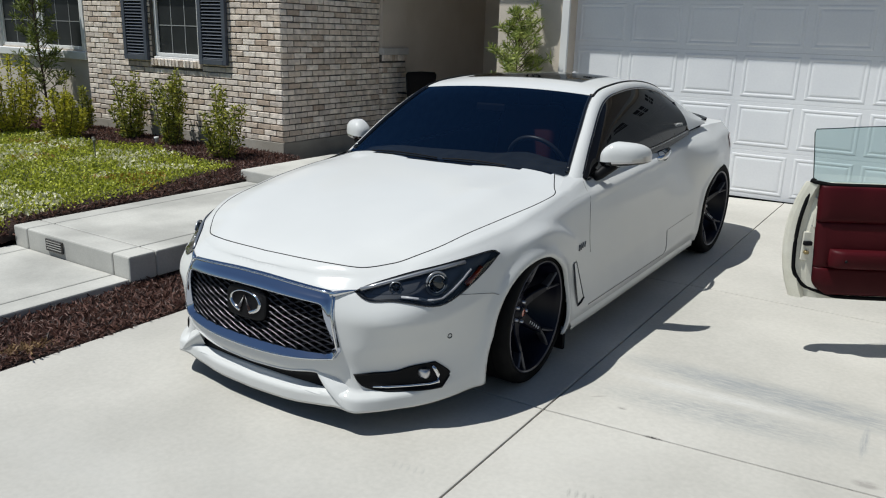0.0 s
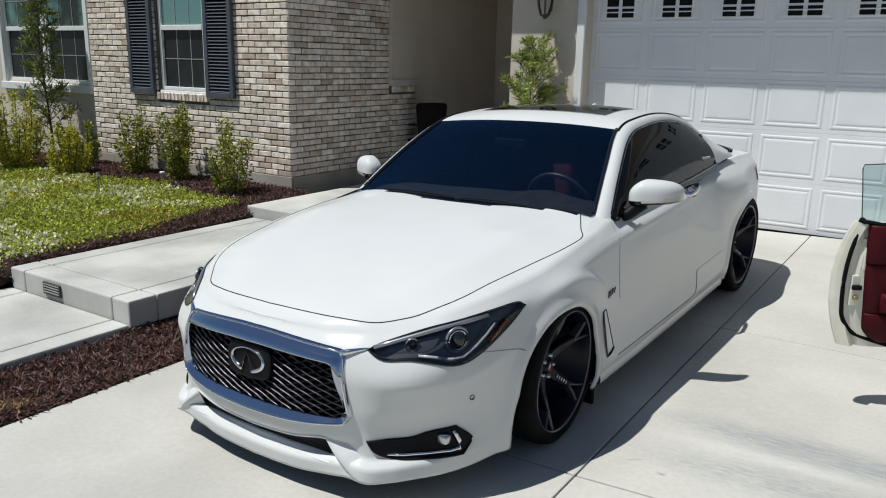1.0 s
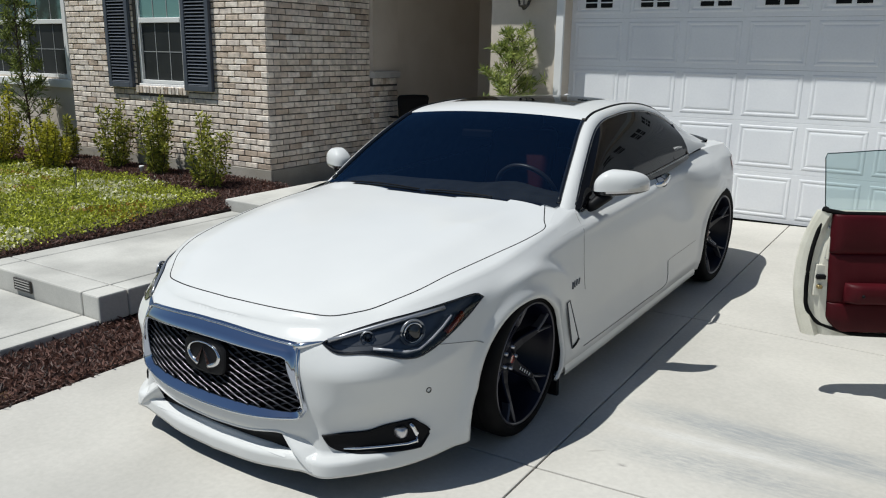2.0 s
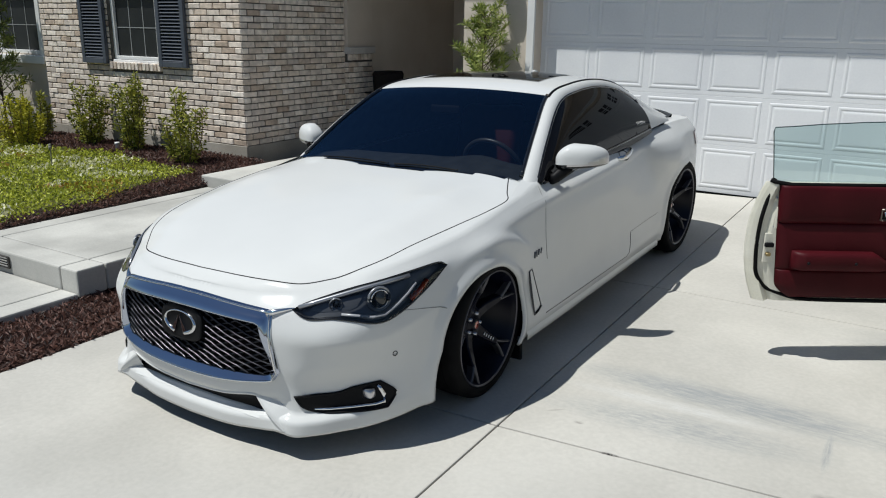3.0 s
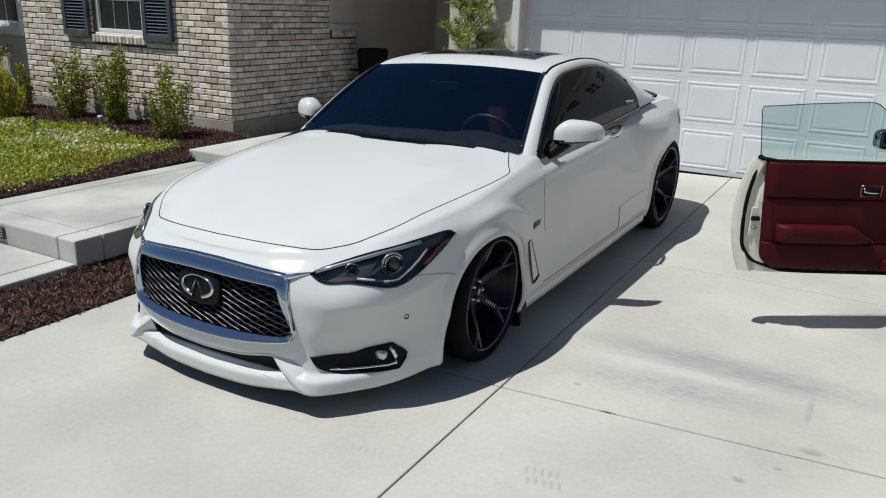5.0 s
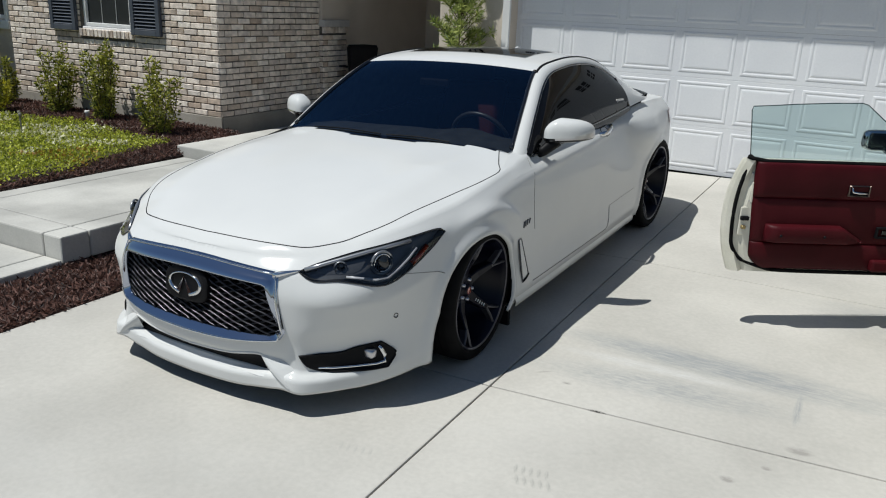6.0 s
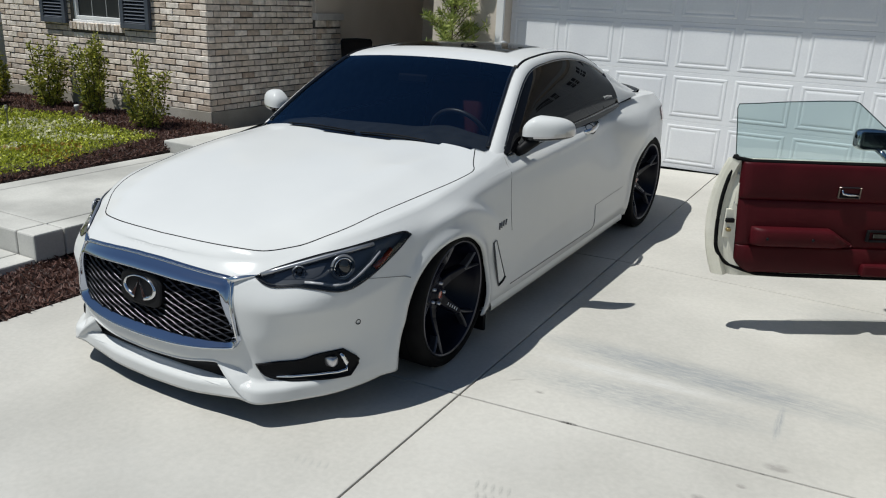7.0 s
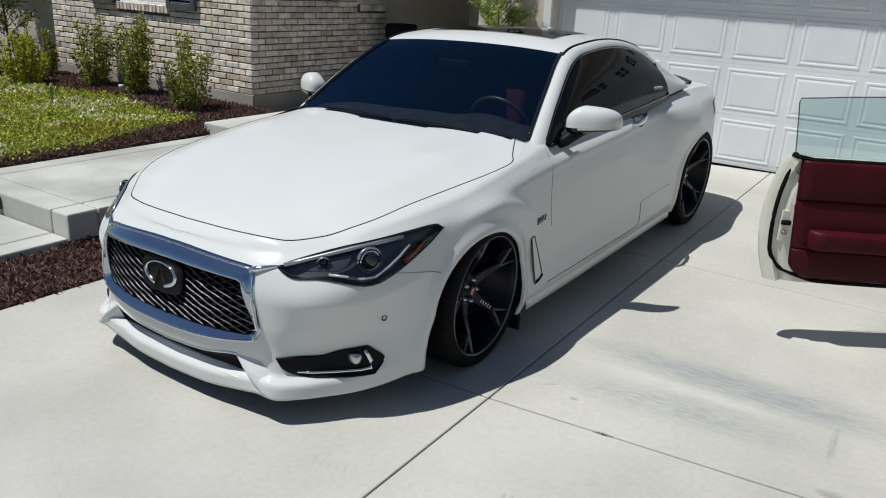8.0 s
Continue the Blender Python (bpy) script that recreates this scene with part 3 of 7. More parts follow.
def wall_point(q, z, off=0.0):
    """Point on the car's side at outline place q and height z, moved out by off."""
    zb, zt = smooth_at(BOTTOM, q), smooth_at(CREST, q)
    v = (z - zb) / (zt - zb)
    keys = [(LEVELS[k], smooth_at(INSET_LINES[k], q)) for k in range(8)]
    d = smooth_at(keys, max(0.0, min(1.0, v)))
    y = outline(q)[1]
    for ay, az, ar in ARCH:
        if abs(y - ay) < 0.6:
            r = math.hypot(y - ay, z - az)
            d -= (0.019 if ay < 1 else 0.013) * math.exp(-((r - arch_edge(y, z, ay, az, ar) - 0.01) / 0.035) ** 2)
    # bowed shoulder over the front wheel, running out into the door
    if y < 0.85:
        near = max(0.0, min(1.0, (y + 0.26) / 0.30)) * max(0.0, min(1.0, (0.60 - y) / 0.30)) * max(0.0, min(1.0, (z - 0.42) / 0.10))
        ridge = 0.733 - 0.80 * (y - 0.08) ** 2 - (0.25 * (y - 0.08) ** 3 if y > 0.08 else 0.0)
        step = 1 / (1 + math.exp((z - ridge) / 0.0095))
        d -= near * (0.026 * step - 0.010 * step * max(0.0, min(1.0, (ridge - z) / 0.12)))
    # crease across the bumper under the headlamp, rising towards the wheel
    if y < -0.15:
        reach = max(0.0, min(1.0, (y + 0.84) / 0.10)) * max(0.0, min(1.0, (-0.22 - y) / 0.20))
        fold = 0.460 + 0.26 * max(0.0, y + 0.56)
        d -= 0.013 * reach * math.exp(-math.sqrt((z - fold) ** 2 + 0.00008) / (0.05 if z < fold else 0.065))
    along = max(0.0, min(1.0, (y - 0.5) / 0.3)) * max(0.0, min(1.0, (2.5 - y) / 0.4))
    d -= 0.011 * along * math.exp(-((z - (0.800 + 0.050 * (y - 0.6))) / 0.024) ** 2)
    # haunch over the rear wheel
    hy = 1 / (1 + math.exp(-(y - 2.34 + 0.75 * (z - 0.75)) / 0.075))
    d += 0.008 * math.exp(-((y - 2.18 + 0.75 * (z - 0.75)) / 0.14) ** 2) * math.exp(-((z - 0.76) / 0.12) ** 2)
    d -= 0.068 * hy * math.exp(-((z - 0.80) / 0.17) ** 2) * (1 if y < 2.65 else math.exp(-((y - 2.65) / 0.32) ** 2))
    p, a, b = outline(q), outline(max(0, q - 0.02)), outline(min(QN, q + 0.02))
    tx, ty = b - a
    n = math.hypot(tx, ty)
    nx, ny = ty / n, -tx / n
    return Vector((p[0] - nx * (d - off), p[1] - ny * (d - off), z))


def q_of(y):
    """Outline place of a given y along the side."""
    lo, hi = 0.0, float(QN)
    for _ in range(30):
        m = (lo + hi) / 2
        if outline(m)[1] < y:
            lo = m
        else:
            hi = m
    return lo


def front_point(x, z, off=0.0):
    """Point on the nose at a given x and height."""
    s = 1 if x >= 0 else -1
    lo, hi = 0.0, 7.5
    for _ in range(24):
        m = (lo + hi) / 2
        if wall_point(m, z, off).x < abs(x):
            lo = m
        else:
            hi = m
    p = wall_point(lo, z, off)
    return Vector((s * abs(x), p.y, z))


def side_point(y, z, off=0.0):
    return wall_point(q_of(y), z, off)


def mirror_bm(bm):
    geom = list(bm.verts) + list(bm.edges) + list(bm.faces)
    got = bmesh.ops.duplicate(bm, geom=geom)["geom"]
    faces = []
    for g in got:
        if isinstance(g, bmesh.types.BMVert):
            g.co.x = -g.co.x
        elif isinstance(g, bmesh.types.BMFace):
            faces.append(g)
    bmesh.ops.reverse_faces(bm, faces=faces)
    return bm


def grille_side(z):
    """Half width of the grille's mesh at a height: wider towards its foot."""
    return 0.406 + 0.038 * max(0.0, min(1.0, (0.545 - z) / 0.21))


def in_grille(p):
    k = (p.x / 0.44) ** 2
    return p.y < -0.5 and abs(p.x) < grille_side(p.z) + 0.016 and 0.292 + 0.024 * k < p.z < 0.585 - 0.016 * k


def in_intake(p):
    return p.y < -0.5 and 0.160 < p.z < 0.208 + 0.034 * (p.x / 0.36) ** 2 and abs(p.x) < 0.365 + 0.6 * (0.240 - p.z)


coupe = tagged(new("coupe"), "clean white two-door sports coupe with dark windows parked on the driveway", "car")
coupe.matrix_world = Matrix.Translation((0, 0, drive_z(0.0))) @ Matrix.Rotation(radians(-2.3), 4, "Z") @ Matrix.Rotation(-math.atan(SLOPE), 4, "Y")

CENTRE_TOP = [(-0.805, 0.632), (-0.77, 0.660), (-0.68, 0.698), (-0.45, 0.758), (-0.1, 0.826), (0.25, 0.875), (0.70, 0.925)]
HOOD_EDGE = [(-0.755, 0.0), (-0.748, 0.20), (-0.723, 0.34), (-0.677, 0.462), (-0.601, 0.552), (-0.515, 0.627), (-0.404, 0.684), (-0.257, 0.718), (-0.08, 0.749), (0.106, 0.779), (0.28, 0.791), (0.37, 0.784), (0.439, 0.742), (0.61, 0.654)]


def crest_point(q):
    return wall_point(q, smooth_at(CREST, q))


def crest_q(y):
    lo, hi = 0.0, float(QN)
    for _ in range(30):
        m = (lo + hi) / 2
        if crest_point(m).y < y:
            lo = m
        else:
            hi = m
    return lo


def top_point(x, y, c=None, up=0.0):
    """Point on the bonnet and wing tops."""
    c = c or crest_point(crest_q(y))
    k = min(1.0, abs(x) / max(c.x, 1e-4))
    zc = smooth_at(CENTRE_TOP, y)
    rise = zc - c.z
    z = c.z + rise * (1 - k ** 4.2)
    # soft shoulder along the bonnet and a hollow before the wing
    back = max(0.0, min(1.0, (y + 0.72) / 0.5))
    back *= max(0.0, min(1.0, (0.52 - y) / 0.38))
    z += back * 0.019 * math.exp(-((k - 0.70) / (0.20 if k < 0.70 else 0.13)) ** 2)
    rear = max(0.0, min(1.0, (y - 0.30) / 0.25))
    side = max(0.0, min(1.0, (k - 0.25) / 0.5))
    z += 0.010 * rear ** 2 * side * (1 - k ** 10)
    return Vector((x, y, z + up))


def hood_half(y):
    t = HOOD_EDGE
    if y <= t[0][0]:
        return -1.0
    for (a, xa), (b, xb) in zip(t, t[1:]):
        if y <= b:
            return xa + (xb - xa) * (y - a) / (b - a)
    return t[-1][1]


LAMP_TOP = [(0.500, 0.583), (0.530, 0.602), (0.582, 0.624), (0.653, 0.650), (0.727, 0.671), (0.789, 0.691), (0.823, 0.699), (0.841, 0.684)]
LAMP_LOW = [(0.500, 0.583), (0.562, 0.553), (0.640, 0.554), (0.704, 0.543), (0.770, 0.527), (0.807, 0.563), (0.832, 0.630), (0.841, 0.684)]


def q_at(x, z):
    lo, hi = 0.0, 7.9
    for _ in range(26):
        m = (lo + hi) / 2
        if wall_point(m, z).x < x:
            lo = m
        else:
            hi = m
    return lo


def lamp_lines(n=28):
    """Upper and lower edge of the headlamp as outline place and height."""
    top = [(q_at(x, z), z) for x, z in (catmull(LAMP_TOP, 7 * i / n) for i in range(n + 1))]
    low = [(q_at(x, z), z) for x, z in (catmull(LAMP_LOW, 7 * i / n) for i in range(n + 1))]
    return top, low


def lamp_polygon():
    top, low = lamp_lines()
    return top + low[-2:0:-1]


def inside(p, poly):
    hit = False
    for (xa, ya), (xb, yb) in zip(poly, poly[1:] + poly[:1]):
        if (ya > p[1]) != (yb > p[1]) and p[0] < xa + (xb - xa) * (p[1] - ya) / (yb - ya):
            hit = not hit
    return hit


def body_shell():
    bm = bmesh.new()
    qs, q = [], 0.0
    while q < QN:
        qs.append(q)
        p = outline(q)
        near = min(abs(p[1]), abs(p[1] - 2.9))
        step = 0.012 if (near < 0.42 or p[1] < -0.2) else 0.035
        d = outline(q + 0.01) - p
        q += step * 0.01 / math.hypot(*d)
    qs.append(QN)
    NV = 54
    rows = []
    for q in qs:
        zb, zt = smooth_at(BOTTOM, q), smooth_at(CREST, q)
        rows.append([wall_point(q, zb + (zt - zb) * (j / NV)) for j in range(NV + 1)])
    # a return under the sill
    rows = [[Vector((r[0].x * 0.93, r[0].y * 0.99, r[0].z + 0.012))] + r for r in rows]
    vs = grid_into(bm, rows)
    lamp = lamp_polygon()
    doomed, dead = [], set()
    for i in range(len(qs) - 1):
        qm = (qs[i] + qs[i + 1]) / 2
        if qm < 8:
            for j in range(NV):
                zm = (rows[i][j + 1].z + rows[i + 1][j + 2].z) / 2
                if inside((qm, zm), lamp):
                    dead.add((i, j))
                    doomed.append(bm.faces.get((vs[i][j + 1], vs[i][j + 2], vs[i + 1][j + 2], vs[i + 1][j + 1])))
    # draw the rim of the lamp opening onto its outline
    for a, b in {(i + da, j + 1 + db) for i, j in dead for da in (0, 1) for db in (0, 1)}:
        if all((i, j) in dead for i in (a - 1, a) for j in (b - 2, b - 1)):
            continue
        q, z = qs[a], rows[a][b].z
        per = (outline(q + 0.01) - outline(q))
        per = math.hypot(*per) / 0.01
        best = None
        for (qa, za), (qb, zb) in zip(lamp, lamp[1:] + lamp[:1]):
            dq, dz = (qb - qa) * per, zb - za
            f = ((q - qa) * per * dq + (z - za) * dz) / max(1e-9, dq * dq + dz * dz)
            f = max(0.0, min(1.0, f))
            gap = math.hypot((q - qa) * per - dq * f, z - za - dz * f)
            if best is None or gap < best[0]:
                best = (gap, qa + (qb - qa) * f, za + dz * f)
        if best[0] < 0.016:
            vs[a][b].co = wall_point(best[1], best[2])
    bmesh.ops.delete(bm, geom=[f for f in doomed if f], context="FACES")

    def hit(p):
        for ay, az, ar in ARCH:
            if p.x > 0.4 and math.hypot(p.y - ay, p.z - az) < arch_edge(p.y, p.z, ay, az, ar):
                return True
        return in_grille(p) or in_intake(p)
    bmesh.ops.delete(bm, geom=[f for f in bm.faces if hit(f.calc_center_median())], context="FACES")
    for ay, az, ar in ARCH:
        rim = []
        for v in bm.verts:
            if v.is_boundary and v.co.x > 0.4 and v.co.z > 0.12:
                d = math.hypot(v.co.y - ay, v.co.z - az)
                if abs(d - arch_edge(v.co.y, v.co.z, ay, az, ar)) < 0.026:
                    y, z = v.co.y, v.co.z
                    for _ in range(5):
                        k = arch_edge(y, z, ay, az, ar) / math.hypot(y - ay, z - az)
                        y, z = ay + (y - ay) * k, az + (z - az) * k
                    v.co = (side_point(y, z).x, y, z)
                    rim.append(v)
        # rolled inner lip
        rim = set(rim)
        for e in [e for e in bm.edges if e.is_boundary and e.verts[0] in rim and e.verts[1] in rim]:
            a, b = e.verts
            c = bm.verts.new((a.co.x - 0.014, a.co.y, a.co.z))
            d = bm.verts.new((b.co.x - 0.014, b.co.y, b.co.z))
            bm.faces.new((a, b, d, c))
    # wing tops and nose top, and the bonnet as a panel of its own
    hood_bm = bmesh.new()
    NX = 44
    ys = []
    for q in qs:
        y = crest_point(q).y
        if y < 0.72 and (not ys or y - ys[-1] > 0.0004):
            ys.append(y)
    top = []
    for y in ys:
        c = crest_point(crest_q(y))
        top.append([top_point(c.x * j / NX, y, c) for j in range(NX)] + [c])
    for target, keep in ((hood_bm, True), (bm, False)):
        made = {}
        for i in range(len(top) - 1):
            for j in range(NX):
                pts = (top[i][j], top[i][j + 1], top[i + 1][j + 1], top[i + 1][j])
                mid = sum(pts, Vector()) / 4
                if (mid.x < hood_half(mid.y)) != keep:
                    continue
                if mid.x < 0.70 and mid.y > 0.505 + 0.10 * (mid.x / 0.735) ** 2.2:
                    continue
                vs = []
                for a, b in ((i, j), (i, j + 1), (i + 1, j + 1), (i + 1, j)):
                    if (a, b) not in made:
                        made[a, b] = target.verts.new(top[a][b])
                    vs.append(made[a, b])
                if len({v.co.to_tuple(6) for v in vs}) == 4:
                    target.faces.new(vs)
    for m in (bm, hood_bm):
        mirror_bm(m)
        bmesh.ops.remove_doubles(m, verts=list(m.verts), dist=0.0002)
        bmesh.ops.recalc_face_normals(m, faces=list(m.faces))
    part("body", bm, PAINT, coupe, smooth=True)
    part("hood", hood_bm, PAINT, coupe, smooth=True)


# greenhouse lines, by numbered place from the windscreen's foot to the boot
ROOF_C = [(0, 0.50, 0.905), (0, 0.86, 1.11), (0, 1.16, 1.280), (0, 1.45, 1.337), (0, 1.80, 1.35), (0, 2.15, 1.305), (0, 2.45, 1.225), (0, 2.80, 1.10), (0, 3.20, 0.985)]
ROOF_R = [(0.735, 0.60, 0.888), (0.66, 0.88, 1.09), (0.584, 1.17, 1.254), (0.568, 1.45, 1.302), (0.558, 1.80, 1.312), (0.546, 2.15, 1.277), (0.546, 2.45, 1.198), (0.570, 2.80, 1.085), (0.60, 3.15, 0.985)]
RAIL_O = [(0.785, 0.66, 0.875), (0.715, 0.90, 1.055), (0.640, 1.19, 1.219), (0.620, 1.47, 1.266), (0.611, 1.80, 1.273), (0.606, 2.12, 1.234), (0.622, 2.38, 1.152), (0.658, 2.60, 1.052), (0.69, 2.78, 0.988)]
BELT = [(0.795, 0.68, 0.86), (0.792, 0.92, 0.873), (0.784, 1.19, 0.897), (0.778, 1.47, 0.916), (0.770, 1.80, 0.934), (0.760, 2.12, 0.955), (0.750, 2.38, 0.972), (0.742, 2.60, 0.985), (0.735, 2.78, 0.990)]


def skin(a, b, u0, u1, nu, nv, bulge=0.0, v0=0.0, v1=1.0):
    """Rows of points between two lines, bowed outwards in the middle."""
    rows = []
    for i in range(nu + 1):
        u = u0 + (u1 - u0) * i / nu
        p, q = catmull(a, u), catmull(b, u)
        row = []
        for j in range(nv + 1):
            k = v0 + (v1 - v0) * j / nv
            w = p + (q - p) * k
            out = 4 * k * (1 - k) * bulge
            d = Vector((q[0] - p[0], 0, q[2] - p[2]))
            n = Vector((-d.z, 0, d.x)).normalized() if d.length > 1e-6 else Vector((0, 0, 1))
            row.append(Vector(w) + n * out)
        rows.append(row)
    return rows


def crowned(a, b, u0, u1, nu, nv, flat_power=2.2):
    """Rows between a middle line and an edge line with an even crown."""
    rows = []
    for i in range(nu + 1):
        u = u0 + (u1 - u0) * i / nu
        p, q = catmull(a, u), catmull(b, u)
        rows.append([Vector((q[0] * j / nv, *(p[1:] + (q[1:] - p[1:]) * (j / nv) ** flat_power))) for j in range(nv + 1)])
    return rows


def pair_part(name, rows, mat, label=""):
    """One part on each side of the car."""
    made = []
    for s in (1, -1):
        bm = bmesh.new()
        grid_into(bm, [[(p[0] * s, p[1], p[2]) for p in r] for r in rows])
        if s < 0:
            bmesh.ops.reverse_faces(bm, faces=list(bm.faces))
        made.append(part(name, bm, mat, coupe, label, smooth=True))
    return made


def sheet_part(name, rows, mat, label="", both=True):
    bm = bmesh.new()
    grid_into(bm, rows)
    if both:
        mirror_bm(bm)
        bmesh.ops.remove_doubles(bm, verts=list(bm.verts), dist=0.0004)
    bmesh.ops.recalc_face_normals(bm, faces=list(bm.faces))
    return part(name, bm, mat, coupe, label, smooth=True)


def roof_panel(name, rows, mat):
    """Roof skin with the opening of the sunroof left out."""
    bm = bmesh.new()
    vs = grid_into(bm, rows)
    gone = []
    for i in range(len(rows) - 1):
        for j in range(20):
            if 7 <= i < 19 and j < 14:
                gone.append(bm.faces.get((vs[i][j], vs[i][j + 1], vs[i + 1][j + 1], vs[i + 1][j])))
    bmesh.ops.delete(bm, geom=[f for f in gone if f], context="FACES")
    mirror_bm(bm)
    bmesh.ops.remove_doubles(bm, verts=list(bm.verts), dist=0.0004)
    bmesh.ops.recalc_face_normals(bm, faces=list(bm.faces))
    return part(name, bm, mat, coupe, smooth=True)


body_shell()
windscreen = sheet_part("windscreen", crowned(ROOF_C, ROOF_R, 0, 2, 24, 20), TINT, "dark tinted windscreen")
roof_panel("roof", crowned(ROOF_C, ROOF_R, 2, 6, 32, 20), PAINT)
sheet_part("rear_window", crowned(ROOF_C, ROOF_R, 6, 8, 20, 20), SUNGLASS)
pair_part("roof_rail", skin(ROOF_R, RAIL_O, -0.12, 8, 60, 6, 0.012), PAINT)
pair_part("side_window", skin(RAIL_O, BELT, 0, 5.98, 50, 11, 0.022, v1=1.1), PRIVACY, "dark tinted side window")
pair_part("rear_pillar", skin(RAIL_O, BELT, 5.98, 8, 12, 10, 0.022), PAINT)


def deck():
    bm = bmesh.new()
    rows = []
    for i in range(41):
        y = 0.68 + (3.74 - 0.68) * i / 40
        c = crest_point(crest_q(y))
        row = []
        inner = 0.0 if y > 2.72 else min(0.70, c.x - 0.03)
        for j in range(15):
            x = inner + (c.x - inner) * j / 14
            row.append((x, y, c.z + 0.02 * (1 - (x / c.x) ** 2) * (0.2 + 0.8 * max(0.0, min(1.0, (y - 2.6) / 0.6)))))
        rows.append(row)
    grid_into(bm, rows)
    mirror_bm(bm)
    bmesh.ops.remove_doubles(bm, verts=list(bm.verts), dist=0.0004)
    bmesh.ops.recalc_face_normals(bm, faces=list(bm.faces))
    part("rear_deck", bm, PAINT, coupe, smooth=True)


deck()


def pillar_foot():
    """Painted corner where the wing runs up into the windscreen pillar."""
    rows, flank = [], []
    for i in range(13):
        k = i / 12
        s = k * k * (3 - 2 * k)
        row = []
        for j in range(9):
            f = j / 8
            head = Vector(catmull(ROOF_R, 0.03)).lerp(Vector(catmull(RAIL_O, 0.03)), f)
            y = (0.34 + 0.08 * f) * (1 - k) + head.y * k
            c = crest_point(crest_q(y))
            foot_x = 0.788 + (c.x - 0.788) * f
            x = foot_x * (1 - s) + head.x * s
            z = top_point(min(x, c.x), y, c).z
            last = crest_point(crest_q(head.y))
            row.append(Vector((x, y, z - 0.003 * (1 - k) + (head.z - top_point(min(head.x, last.x), head.y, last).z) * s)))
        rows.append(row)
        e = row[-1]
        q = crest_q(e.y)
        low = wall_point(q, smooth_at(CREST, q) - 0.045, 0.0003)
        mid = wall_point(q, smooth_at(CREST, q) - 0.018, 0.0008)
        flank.append([low, mid, mid.lerp(e, 0.6) + Vector((0.004 * s, 0, 0.002 * s)), e])
    pair_part("pillar_foot", [f + r[::-1][1:] for f, r in zip(flank, rows)], PAINT)


pillar_foot()


def cabin_lining():
    """Dark inner skin of the roof, rails, doors and rear."""
    hub = Vector((0, 1.70, 0.95))

    def shrink(rows):
        return [[hub + (Vector(p) - hub) * 0.968 for p in r] for r in rows]
    roof_panel("headliner", shrink(crowned(ROOF_C, ROOF_R, 2.0, 8, 48, 20)), LINING)
    foot = [(x * 0.98, y, 0.40) for x, y, z in BELT]
    for name, a, b, u0 in (("rail_lining", ROOF_R, RAIL_O, 0.4), ("window_lining", RAIL_O, BELT, 0.4), ("door_lining", BELT, foot, 0.0)):
        pair_part(name, shrink(skin(a, b, u0, 8, 30, 4)), LINING)


cabin_lining()


# ---- wheels of the coupe ----
def spoke_bar(bm, path, widths, depths, s):
    """A bevelled bar along a path in the wheel's plane."""
    rings = []
    n = len(path)
    for i, p in enumerate(path):
        a, b = Vector(path[max(0, i - 1)]), Vector(path[min(n - 1, i + 1)])
        d = (b - a).normalized()
        side = Vector((1, 0, 0)).cross(d).normalized()
        p, w, t = Vector(p), widths[i], depths[i]
        inn = Vector((-s, 0, 0))
        rings.append([bm.verts.new(v) for v in (p + side * w + inn * t, p + side * w + inn * 0.006, p + side * (w - 0.005), p - side * (w - 0.005), p - side * w + inn * 0.006, p - side * w + inn * t)])
    for a, b in zip(rings, rings[1:]):
        for k in range(6):
            bm.faces.new((a[k], a[(k + 1) % 6], b[(k + 1) % 6], b[k]))
    bm.faces.new(rings[0][::-1])
    bm.faces.new(rings[-1])


